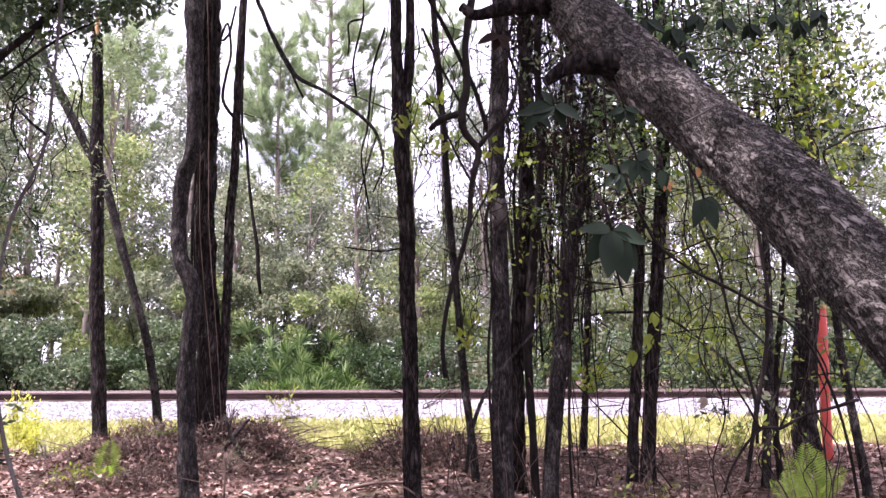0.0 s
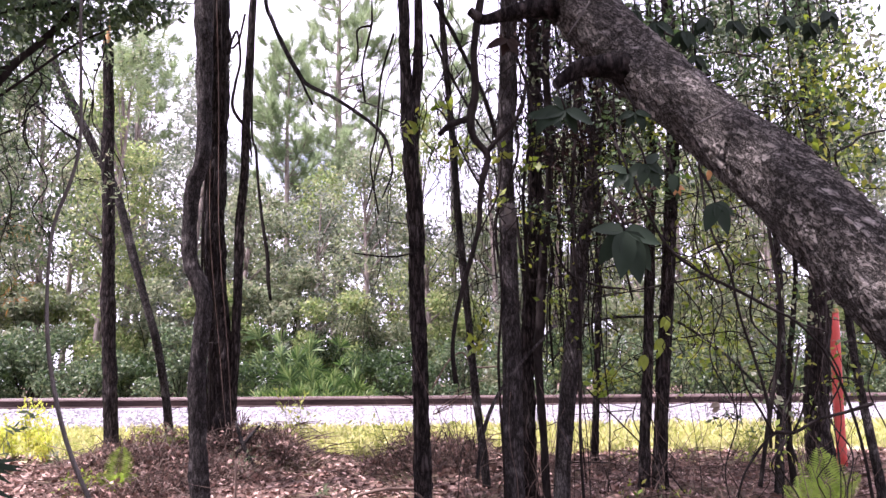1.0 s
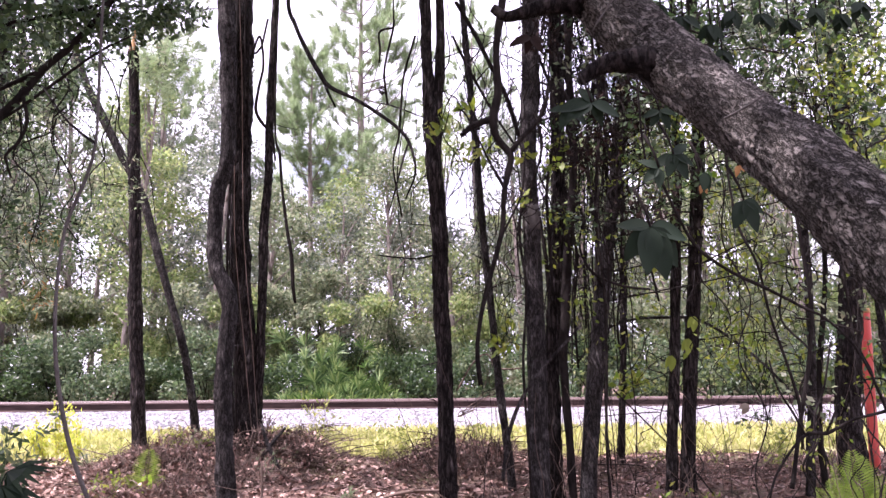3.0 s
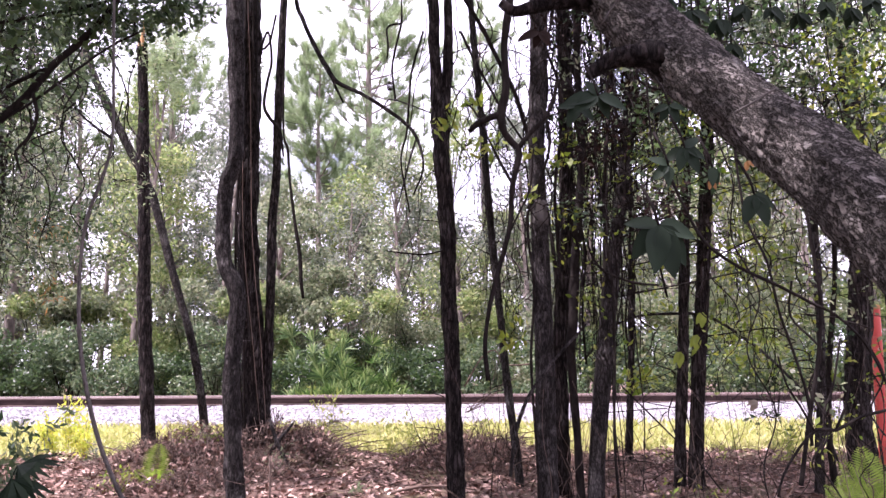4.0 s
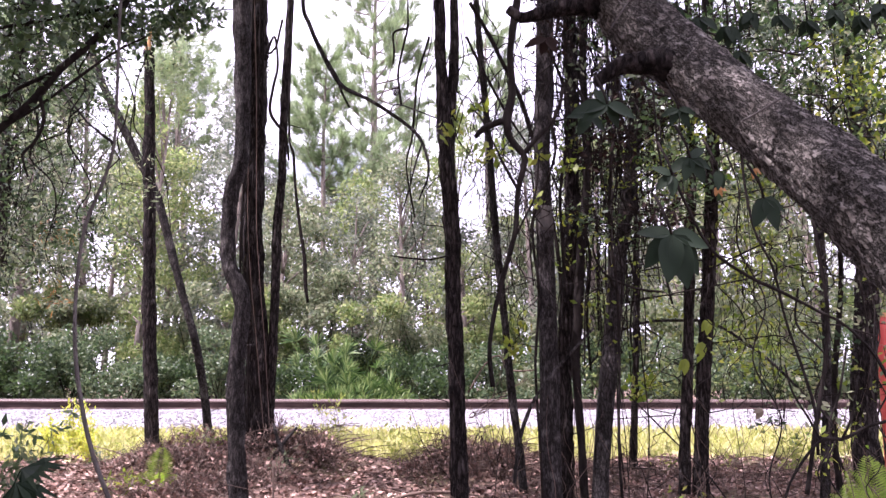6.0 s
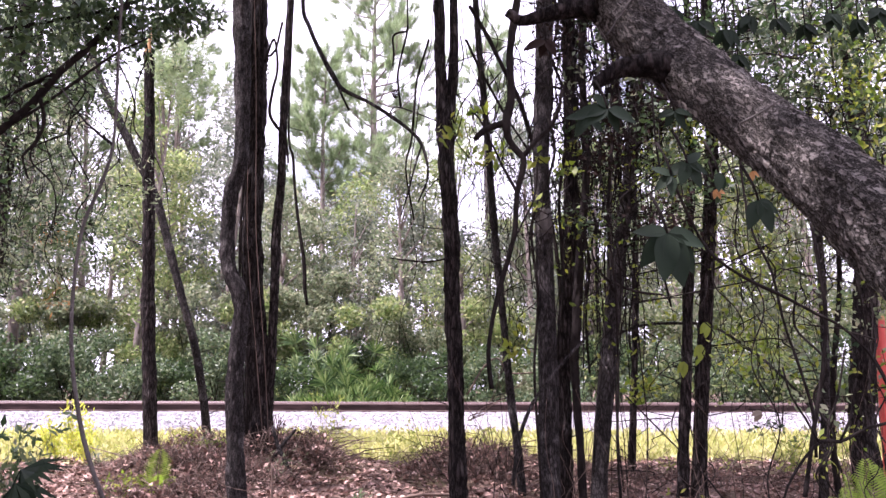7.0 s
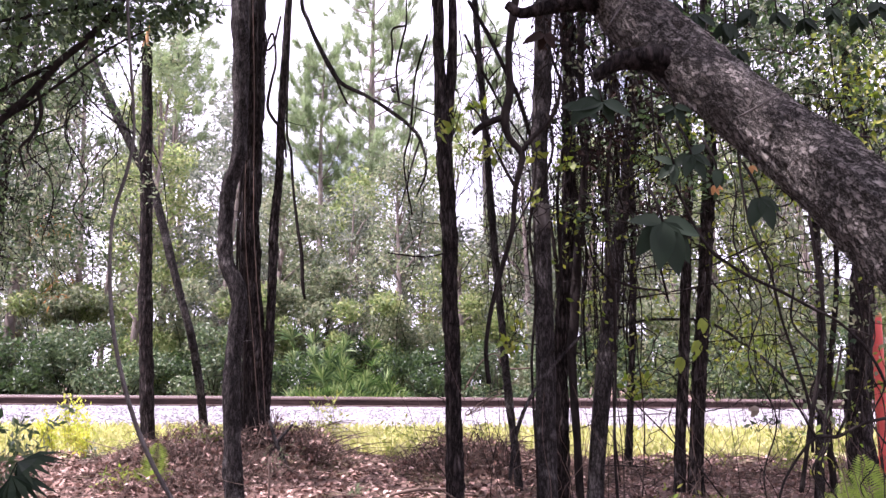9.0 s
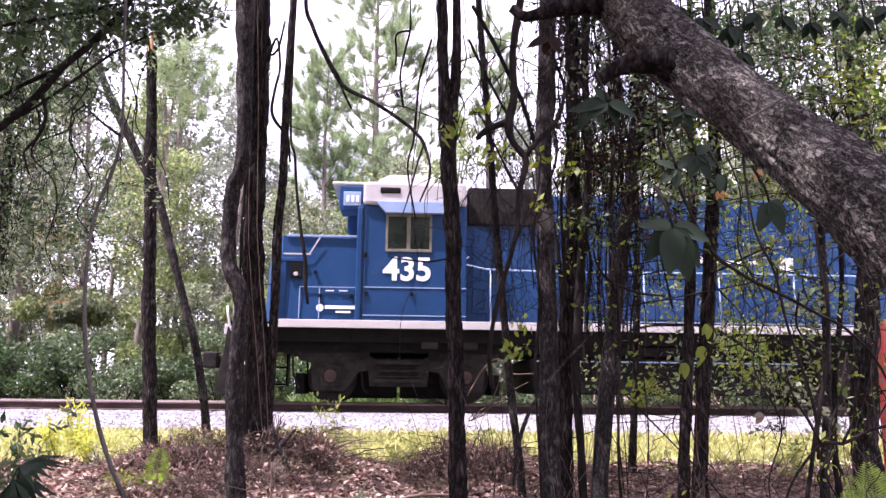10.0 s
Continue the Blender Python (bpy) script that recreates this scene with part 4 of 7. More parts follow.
def build_truck(ob, cx):
    """A two-axle truck: side frames, axle boxes, springs and wheel sets."""
    wheels = []
    for side in (-1, 1):
        y0, y1 = (-1.22, -1.02) if side < 0 else (1.02, 1.22)
        out = [(-2.05, 0.98), (-1.95, 1.06), (-0.75, 1.06), (-0.5, 0.9), (0.5, 0.9), (0.75, 1.06), (1.95, 1.06), (2.05, 0.98), (2.02, 0.86), (1.78, 0.8), (1.74, 0.3),
               (1.66, 0.24), (1.08, 0.24), (1.0, 0.32), (0.82, 0.62), (0.62, 0.66), (0.58, 0.34), (-0.58, 0.34), (-0.62, 0.66), (-0.82, 0.62), (-1.0, 0.32), (-1.08, 0.24), (-1.66, 0.24), (-1.74, 0.3), (-1.78, 0.8), (-2.02, 0.86)]
        fr = part("truck_frame", prism("truck_frame", [(cx + x, z) for x, z in out], y0, y1, FRAMEGREY, 0.02), ob, "dusty dark cast side frame")
        ys = -1.24 if side < 0 else 1.24
        for ax in (-1.37, 1.37):
            part("axle_box", bevelled("axle_box", [(cx + ax - 0.2, cx + ax + 0.2, min(ys, ys * 0.97) - 0.06, max(ys, ys * 0.97) + 0.06, 0.34, 0.74)], FRAMEGREY, 0.03), fr)
            part("axle_cap", disc_y("axle_cap", 0.125, ys - 0.1, ys + 0.1, RUST, 20, cx + ax, 0.54), fr, "round brown axle cap")
            part("brake_cylinder", disc_y("brake_cylinder", 0.12, ys - 0.12, ys + 0.1, BLACK, 18, cx + ax * 0.52, 0.98), fr)
        part("bolster", bevelled("bolster", [(cx - 0.52, cx + 0.52, ys - 0.07, ys + 0.05, 0.42, 0.5), (cx - 0.48, cx + 0.48, ys - 0.06, ys + 0.05, 0.78, 0.86)], FRAMEGREY, 0.015), fr)
        for k in range(4):
            part("leaf_spring", bevelled("leaf_spring", [(cx - 0.44 + 0.03 * k, cx + 0.44 - 0.03 * k, ys - 0.05, ys + 0.04, 0.52 + 0.06 * k, 0.56 + 0.06 * k)], BLACK if k % 2 else FRAMEGREY, 0.008), fr)
        part("sand_pipe", rod("sand_pipe", [(cx - 2.15, ys, 1.15), (cx - 2.12, ys, 0.6), (cx - 1.98, ys * 0.7, 0.18)], 0.022, FRAMEGREY), fr)
        part("brake_rod", rod("brake_rod", [(cx - 0.75, ys, 0.62), (cx - 0.7, ys, 0.3), (cx - 0.62, ys, 0.2)], 0.02, BLACK), fr)
    for x0, x1 in ((-1.3, -0.03), (0.03, 1.3)):
        part("traction_motor", bevelled("traction_motor", [(cx + x0, cx + x1, -0.62, 0.62, 0.1, 1.0)], BLACK, 0.06), ob)
    for x0 in (-2.1, 1.92):
        part("brake_beam", bevelled("brake_beam", [(cx + x0, cx + x0 + 0.18, -1.0, 1.0, 0.18, 0.6)], BLACK, 0.02), ob)
    for ax in (-1.37, 1.37):
        w = new("wheel_set")
        w.parent = ob
        w.location = (cx + ax, 0, 0.508)
        tagged(w, "steel wheels on an axle")
        for y in (-0.79, 0.79):
            a, b = (y - 0.065, y + 0.065)
            part("wheel", disc_y("wheel", 0.508, a, b, FRAMEGREY, 40, 0, 0, 0.02), w)
            part("hub", disc_y("hub", 0.3, a - 0.03, b + 0.03, BLACK, 8, 0, 0, 0.03), w)
        part("axle", disc_y("axle", 0.09, -0.8, 0.8, FRAMEGREY, 16), w)
        wheels.append(w)
    return wheels


def build_loco():
    ob = thing("locomotive", "blue diesel locomotive with white stripe and white cab roof", "locomotive")
    part("frame", bevelled("frame", [(0.4, 17.9, -1.46, 1.46, 1.22, 1.5), (1.3, 17.2, -1.3, 1.3, 1.02, 1.24)], BLACK, 0.02), ob)
    for y0, y1 in ((-1.57, -1.5), (1.5, 1.57)):
        part("walkway_edge", bevelled("walkway_edge", [(1.16, 17.0, y0, y1, 1.49, 1.65)], WHITE, 0.01), ob, "white painted sill stripe")
    part("deck", bevelled("deck", [(0.35, 17.9, -1.5, 1.5, 1.51, 1.6)], BLACK, 0.01), ob)
    # low nose with angled corners
    bm = bmesh.new()
    plan = [(0.9, -0.75), (1.24, -1.42), (2.95, -1.42), (2.95, 1.42), (1.24, 1.42), (0.9, 0.75)]
    lo = [bm.verts.new((x, y, 1.6)) for x, y in plan]
    hi = [bm.verts.new((x + (0.1 if x < 1 else 0.04 if x < 2 else 0), y * 0.97, 3.4 if x > 1.2 else 3.32)) for x, y in plan]
    bm.faces.new(lo[::-1])
    bm.faces.new(hi)
    for i in range(6):
        bm.faces.new((lo[i], lo[(i + 1) % 6], hi[(i + 1) % 6], hi[i]))
    bmesh.ops.bevel(bm, geom=bm.edges[:], offset=0.05, segments=3, affect="EDGES")
    me = bpy.data.meshes.new("nose")
    bm.to_mesh(me)
    bm.free()
    me.materials.append(BLUE)
    nose = part("nose", me, ob)
    part("nose_hatch", bevelled("nose_hatch", [(1.5, 1.74, -1.445, -1.39, 2.5, 2.83)], BLACK, 0.008), nose, "dark recessed hatch")
    part("hatch_rim", bevelled("hatch_rim", [(1.3, 1.8, -1.45, -1.38, 2.84, 2.92), (1.3, 1.42, -1.44, -1.38, 1.75, 2.9)], BLUE, 0.012), nose)
    part("hatch_stop", disc_y("hatch_stop", 0.045, -1.475, -1.43, WHITE, 14, 1.62, 2.58), nose, "white knob")
    part("stripe", bars("stripe", [(1.35, 1.9, 2.985, 3.015)], -1.43, WHITE), nose, "thin white line")
    v, f = [], []
    box(v, f, -0.013, 0.013, -1.437, -1.427, -0.2, 0.2)
    st = part("stripe", mesh("stripe", v, f, WHITE, False), nose, "thin white line")
    st.matrix_basis = pose(1.98, 0, 3.18, 0, 30, 0)
    part("seam", bars("seam", [(1.7, 2.93, 2.315, 2.33), (2.1, 2.12, 1.68, 2.3), (1.7, 1.72, 1.68, 2.3)], -1.43, PALEBLUE), nose)
    part("rain_strip", bevelled("rain_strip", [(1.4, 3.05, -1.42, -1.36, 3.37, 3.41)], PALEBLUE, 0.006), nose)
    logo = part("logo", disc_y("logo", 0.075, -1.436, -1.426, LETTER, 20, 2.13, 1.9, 0), nose, "white round mark and bars")
    for q in ((2.23, 2.88, 1.88, 1.95), (2.45, 2.75, 1.8, 1.84), (2.23, 2.4, 2.24, 2.262), (2.5, 2.68, 2.24, 2.262)):
        part("letter_bar", bars("letter_bar", [q], -1.43, LETTER), nose)
    for x in (1.98, 2.1, 2.72):
        part("latch", bevelled("latch", [(x, x + 0.06, -1.46, -1.4, 2.12 if x > 2 else 2.6, 2.18 if x > 2 else 2.66)], BLACK, 0.008), nose)
    # cab
    cab = part("cab", bevelled("cab", [(2.9, 5.1, -1.53, 1.53, 1.6, 4.06)], BLUE, 0.03), ob)
    part("corner_post", bevelled("corner_post", [(2.84, 2.96, -1.55, -1.4, 1.62, 4.0)], BLUE, 0.03), cab)
    for y0, y1 in ((-1.2, -0.3), (0.3, 1.2)):
        part("windscreen", bevelled("windscreen", [(2.86, 2.9, y0, y1, 3.42, 3.95)], GLASS, 0.01), cab)
    win = part("cab_window", bevelled("cab_window", [(3.43, 4.38, -1.56, -1.52, 3.06, 3.12), (3.43, 4.38, -1.56, -1.52, 3.8, 3.86), (3.43, 3.48, -1.56, -1.52, 3.1, 3.82), (4.33, 4.38, -1.56, -1.52, 3.1, 3.82), (3.86, 3.94, -1.555, -1.52, 3.1, 3.82)], GASKET, 0.008), cab, "tan metal window frame")
    for x0, x1 in ((3.48, 3.86), (3.94, 4.33)):
        part("pane", bevelled("pane", [(x0, x1, -1.54, -1.525, 3.12, 3.8)], GLASS, 0), win, "dark glass pane")
    # The sunshade's bluish shade is put in as pale blue paint.
    part("sunshade", prism("sunshade", [(3.2, 4.1), (3.42, 3.86), (4.6, 3.86), (4.85, 4.1)], -1.66, -1.56, PALEBLUE, 0.01), cab, "sunshade over the window, pale blue for its shaded white")
    part("seam", bars("seam", [(3.0, 5.1, 2.315, 2.335), (3.0, 5.1, 1.745, 1.765)], -1.532, PALEBLUE), cab)
    part("seam", bars("seam", [(2.98, 2.995, 1.66, 4.0)], -1.55, BLACK), cab)
    for x, z in ((3.02, 2.15), (3.95, 2.15), (2.98, 2.95)):
        part("latch", bevelled("latch", [(x, x + 0.07, -1.56, -1.52, z, z + 0.08)], BLACK, 0.008), cab)
    roof = part("cab_roof", prism("cab_roof", [(2.95, 4.05), (2.95, 4.5), (3.05, 4.53), (5.05, 4.53), (5.1, 4.5), (5.1, 4.05)], -1.6, 1.6, WHITE, 0.06), ob, "white cab roof")
    part("vent", bevelled("vent", [(3.3, 3.72, -1.62, -1.58, 4.28, 4.4)], BLACK, 0.03), roof, "dark roof-side vent")
    dome = prism("dome", [(3.2, 4.54), (3.28, 4.66), (3.5, 4.76), (4.2, 4.76), (4.42, 4.66), (4.5, 4.54)], -1.35, 0.5, WHITE, 0.05)
    part("roof_unit", dome, roof, "low white air conditioner")
    for y0, y1 in ((-1.5, -0.95), (0.95, 1.5)):
        board = part("number_board", prism("number_board", [(2.5, 3.9), (2.44, 4.0), (2.46, 4.46), (2.98, 4.46), (2.98, 3.95)], y0, y1, BLUE, 0.03), ob)
        if y0 < 0:
            # Daylight on the number board is painted as a pale panel.
            part("board_face", bevelled("board_face", [(2.54, 2.9, -1.525, -1.49, 4.02, 4.32)], PALEBLUE, 0.01), board, "number panel, pale colour for the light on it")
            part("board_marks", bars("board_marks", [(2.6 + 0.1 * k, 2.66 + 0.1 * k, 4.1, 4.24) for k in range(3)], -1.525, LETTER), board)
    part("visor", bevelled("visor", [(2.3, 3.0, -1.5, 1.5, 4.46, 4.54)], WHITE, 0.03), roof)
    txt = bpy.data.curves.new("number", "FONT")
    txt.body, txt.size, txt.extrude, txt.offset = "435", 0.66, 0.004, 0.018
    txt.align_x = "CENTER"
    tmp = new("number_source", txt)
    bpy.context.view_layer.update()
    me = bpy.data.meshes.new_from_object(tmp.evaluated_get(bpy.context.evaluated_depsgraph_get()))
    bpy.data.objects.remove(tmp)
    me.materials.clear()
    me.materials.append(LETTER)
    num = part("road_number", me, cab, "white numerals")
    num.matrix_basis = pose(3.89, -1.537, 2.485, 90, 0, 0) @ Matrix.Diagonal((1.0, 1, 1, 1))
    # rear of the cab, cabinet and long hood
    part("electrical_cabinet", bevelled("electrical_cabinet", [(5.1, 6.75, -1.2, 1.2, 1.6, 4.5)], BLUE, 0.04), ob)
    part("air_intake", bevelled("air_intake", [(5.15, 6.7, -1.28, 1.28, 3.72, 4.54)], FRAMEGREY, 0.04), ob, "dark grey air intake")
    part("side_door", bevelled("side_door", [(5.25, 5.78, -1.23, -1.19, 1.85, 3.66)], BLUE, 0.015), ob, "blue cabinet door")
    hood = part("hood", bevelled("hood", [(6.75, 16.9, -0.92, 0.92, 1.6, 4.5)], BLUE, 0.07, 3), ob)
    door = bevelled("hood_door", [(0, 0.56, -0.945, -0.9, 1.8, 3.75)], BLUE, 0.012)
    vent = bevelled("radiator_grille", [(0, 1.5, -0.95, -0.9, 3.55, 4.2)], BLACK, 0.02)
    for k in range(16):
        p = part("hood_door", door, hood)
        p.location = (6.9 + 0.6 * k, 0, 0)
        h = part("latch", bevelled("latch", [(0.46, 0.5, -0.965, -0.94, 2.6, 2.75)], BLACK, 0.006), p)
    for x in (13.2, 14.8):
        part("radiator_grille", vent, hood, "black grille").location = (x, 0, 0)
    part("seam", bars("seam", [(6.8, 16.9, 1.74, 1.765)], -0.93, PALEBLUE), hood)
    for q in ((10.2, 10.5, 3.05, 3.2), (10.6, 11.5, 3.05, 3.12), (12.0, 12.3, 2.9, 3.2)):
        part("letter_bar", bars("letter_bar", [q], -0.948, LETTER), hood, "white bar of lettering")
    for k, x in enumerate((12.6, 14.2, 15.6)):
        c = part("roof_fan", disc_y("roof_fan", 0.6, 0, 0.16, FRAMEGREY, 28), hood)
        c.matrix_basis = pose(x, 0, 4.49, 90, 0, 0)
    part("exhaust_stack", bevelled("exhaust_stack", [(9.6, 10.0, -0.2, 0.2, 4.48, 4.75)], BLACK, 0.02), hood)
    # handrails
    for y in (-1.5, 1.5):
        part("handrail", rod("handrail", [(5.15, y, 3.0), (5.5, y, 2.74), (11, y, 2.74), (16.9, y, 2.74)], 0.018, PALEBLUE), ob)
        for x in (5.6, 7.2, 8.8, 10.4, 12.0, 13.6, 15.2, 16.8):
            part("stanchion", rod("stanchion", [(x, y, 1.6), (x, y, 2.74)], 0.016, PALEBLUE), ob)
    # end platform, steps, pilot and coupler
    for y in (-1.45, -0.6, 0.6, 1.45):
        part("stanchion", rod("stanchion", [(0.42, y, 1.55), (0.42, y, 2.65)], 0.02, WHITE), ob)
    part("handrail", rod("handrail", [(0.42, -1.45, 2.65), (0.42, 0, 2.65), (0.42, 1.45, 2.65)], 0.02, WHITE), ob)
    for y in (-1.5, 1.5):
        part("grab_rail", rod("grab_rail", [(1.2, y, 1.0), (1.2, y, 2.9)], 0.02, WHITE), ob)
        part("grab_rail", rod("grab_rail", [(0.3, y, 1.9), (0.37, y, 1.5), (0.58, y, 1.2)], 0.025, WHITE), ob)
    for y0, y1 in ((-1.5, -1.15), (1.15, 1.5)):
        for z in (1.5, 1.13, 0.75, 0.36):
            s = part("step", bevelled("step", [(0.54, 1.14, y0, y1, z, z + 0.04)], BLACK, 0.008), ob)
            part("step_edge", bevelled("step_edge", [(0.54, 1.14, y0 - 0.015 if y0 < 0 else y1, y0 if y0 < 0 else y1 + 0.015, z - 0.01, z + 0.055)], WHITE, 0.004), s, "white step edge")
        for x in (0.52, 1.16):
            part("step_side", bevelled("step_side", [(x - 0.02, x + 0.02, y0, y1, 0.34, 1.55)], BLACK, 0.008), ob)
    part("pilot", prism("pilot", [(0.3, 1.5), (0.25, 1.0), (0.1, 0.2), (0.2, 0.14), (0.5, 0.2), (0.55, 1.5)], -1.4, 1.4, FRAMEGREY, 0.02), ob, "angled plough under the coupler")
    part("coupler", bevelled("coupler", [(-0.25, 0.35, -0.12, 0.12, 0.78, 1.0), (-0.45, -0.14, -0.2, 0.18, 0.7, 1.05)], FRAMEGREY, 0.05, 3), ob)
    part("anticlimber", bevelled("anticlimber", [(0.15, 0.42, -1.0, 1.0, 1.36, 1.58)], WHITE, 0.02), ob)
    # tank and underfloor gear
    part("fuel_tank", prism("fuel_tank", [(6.4, 0.88), (6.45, 0.95), (12.0, 0.95), (12.05, 0.88), (11.95, 0.3), (11.85, 0.22), (6.6, 0.22), (6.5, 0.3)], -1.4, 1.4, BLACK, 0.05), ob)
    part("tank_rim", bars("tank_rim", [(6.5, 12.0, 0.87, 0.9)], -1.405, PALEBLUE), ob, "pale seam along the tank")
    part("air_tank", bevelled("air_tank", [(7.0, 11.5, -1.42, -1.15, 1.0, 1.2)], BLACK, 0.08, 3), ob)
    for x in (4.2, 5.0):
        part("tool_box", bevelled("tool_box", [(x, x + 0.34, -1.46, -1.3, 1.1, 1.24)], FRAMEGREY, 0.02), ob)
    wheels = build_truck(ob, 3.75) + build_truck(ob, 14.3)
    return ob, wheels


loco, loco_wheels = build_loco()

# ---- vines, twigs and foliage on the near side ----
SWAYS = []


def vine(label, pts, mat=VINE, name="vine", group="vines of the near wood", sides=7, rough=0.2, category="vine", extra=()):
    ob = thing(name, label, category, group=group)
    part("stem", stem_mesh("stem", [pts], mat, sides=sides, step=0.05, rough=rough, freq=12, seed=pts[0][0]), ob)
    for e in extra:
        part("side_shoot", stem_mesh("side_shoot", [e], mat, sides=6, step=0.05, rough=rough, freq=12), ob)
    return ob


def over(pts, rise=1.5):
    """Hangs a vine's upper end from the crowns out of view."""
    x, y, z, r = pts[0]
    top = max(z + 0.3, 1.5 + 0.6 * y + rise)
    return [(x + 0.1, y, top, r), (x, y, (z + top) / 2, r)] + pts


vine("arching bare branch hanging from above, forked at its lower end", over([(-1.182, 6, 4.738, 0.017), (-1.117, 6, 4.483, 0.019), (-1.026, 6, 4.281, 0.019), (-0.908, 6, 4.057, 0.021), (-0.821, 6, 3.934, 0.019), (-0.623, 6, 3.835, 0.016), (-0.436, 6, 3.714, 0.016), (-0.273, 6, 3.592, 0.016), (-0.166, 6, 3.458, 0.014), (-0.11, 6, 3.21, 0.009), (-0.191, 6, 2.976, 0.007)]), BARK_GREY,
     extra=[[(-0.888, 6, 4.032, 0.014), (-0.829, 6, 3.884, 0.012), (-0.766, 6, 3.757, 0.009)], [(-0.166, 6, 3.458, 0.009), (-0.224, 6, 3.258, 0.009), (-0.282, 6, 3.022, 0.007), (-0.326, 6, 2.873, 0.005)], [(-0.436, 6, 3.714, 0.007), (-0.39, 6, 3.787, 0.007), (-0.25, 6, 3.748, 0.006), (-0.042, 6, 3.665, 0.006)]])
vine("dark hanging vine swinging free beside a sapling", over([(-1.676, 8, 4.322, 0.012), (-1.615, 8, 3.97, 0.015), (-1.578, 8, 3.592, 0.015), (-1.515, 8, 3.158, 0.018), (-1.458, 8, 2.853, 0.021), (-1.437, 8, 2.552, 0.021), (-1.407, 8, 2.362, 0.015)]))
vine("dark twisted branch hooked sideways with a broken stub", [(0.65, 6, 4.841, 0.031), (0.607, 6, 4.585, 0.033), (0.565, 6, 4.281, 0.031), (0.57, 6, 4.032, 0.03), (0.567, 6, 3.835, 0.035), (0.528, 6, 3.665, 0.039), (0.553, 6, 3.496, 0.03), (0.634, 6, 3.391, 0.03), (0.669, 6, 3.305, 0.027), (0.61, 6, 3.069, 0.023), (0.586, 6, 2.744, 0.02), (0.529, 6, 2.515, 0.02), (0.463, 6, 2.289, 0.02), (0.398, 6, 2.022, 0.018), (0.368, 6, 1.759, 0.018), (0.392, 6, 1.5, 0.02)], VINE, sides=10,
     extra=[[(0.537, 6, 3.66, 0.032), (0.425, 6, 3.621, 0.028), (0.332, 6, 3.573, 0.025), (0.267, 6, 3.506, 0.021)], [(0.652, 6, 3.353, 0.025), (0.765, 6, 3.496, 0.021), (0.883, 6, 3.617, 0.018), (0.966, 6, 3.787, 0.016), (0.988, 6, 3.934, 0.014)], [(0.61, 6, 3.069, 0.014), (0.53, 6, 3.21, 0.011), (0.441, 6, 3.4, 0.009), (0.306, 6, 3.689, 0.008), (0.241, 6, 3.738, 0.007)], [(0.548, 6, 2.606, 0.009), (0.66, 6, 2.836, 0.009), (0.746, 6, 3.022, 0.009), (0.785, 6, 3.353, 0.007)]])
vine("straight slanting stem crossing behind the trunks", [(0.32, 8.4, 5.961, 0.023), (0.516, 8.4, 5.605, 0.026), (0.709, 8.4, 5.184, 0.026), (0.873, 8.4, 4.838, 0.026), (0.984, 8.4, 4.463, 0.026), (1.126, 8.4, 3.894, 0.022), (1.266, 8.4, 3.113, 0.022), (1.336, 8.4, 2.231, 0.022)])
vine("straight slanting stem crossing behind the trunks", [(0.284, 8.6, 5.631, 0.017), (0.443, 8.6, 5.272, 0.017), (0.64, 8.6, 4.883, 0.017), (0.77, 8.6, 4.638, 0.013), (1.027, 8.6, 4.224, 0.013)])
vine("thin stem leaning through the gap by a forked pine", [(-0.162, 8.6, 5.631, 0.014), (-0.295, 8.6, 5.13, 0.013), (-0.326, 8.6, 4.777, 0.013), (-0.357, 8.6, 4.361, 0.013), (-0.42, 8.6, 4.019, 0.01), (-0.318, 8.6, 3.415, 0.01)])
vine("dead twig standing out from a pine trunk", [(0.071, 7.9, 2.848, 0.009), (-0.142, 7.9, 2.807, 0.009), (-0.378, 7.9, 2.825, 0.009), (-0.543, 7.9, 2.848, 0.006)], VINE, name="dead_branch", category="branch", group="dead branches")
vine("looping vine beside a pine trunk", [(-2.423, 10.8, 6.961, 0.017), (-2.508, 10.8, 6.506, 0.017), (-2.623, 10.8, 6.416, 0.021), (-2.532, 10.8, 6.687, 0.017), (-2.464, 10.8, 6.237, 0.021), (-2.518, 10.8, 5.88, 0.021), (-2.554, 10.8, 5.528, 0.025), (-2.446, 10.8, 5.31, 0.025), (-2.307, 10.8, 5.136, 0.021), (-2.243, 10.8, 4.749, 0.016)])
vine("thin hooked twig hanging in the gap", over([(-0.345, 7, 5.278, 0.008), (-0.342, 7, 4.98, 0.011), (-0.374, 7, 4.803, 0.011), (-0.416, 7, 4.599, 0.011), (-0.431, 7, 4.454, 0.011), (-0.401, 7, 4.196, 0.011), (-0.395, 7, 4.156, 0.008)]), extra=[[(-0.342, 7, 4.945, 0.011), (-0.43, 7, 4.933, 0.011), (-0.485, 7, 4.886, 0.011), (-0.472, 7, 4.716, 0.011), (-0.481, 7, 4.582, 0.008)]])
vine("slender arching branch behind leaves", [(1.719, 9, 1.758, 0.013), (2.021, 9, 2.098, 0.013), (2.358, 9, 2.244, 0.013), (2.756, 9, 2.27, 0.017), (3.152, 9, 2.244, 0.017), (3.534, 9, 2.02, 0.016), (3.858, 9, 1.758, 0.016), (4.206, 9, 1.372, 0.016), (4.433, 9, 0.991, 0.013), (4.581, 9, 0.492, 0.013)], BARK_GREY)
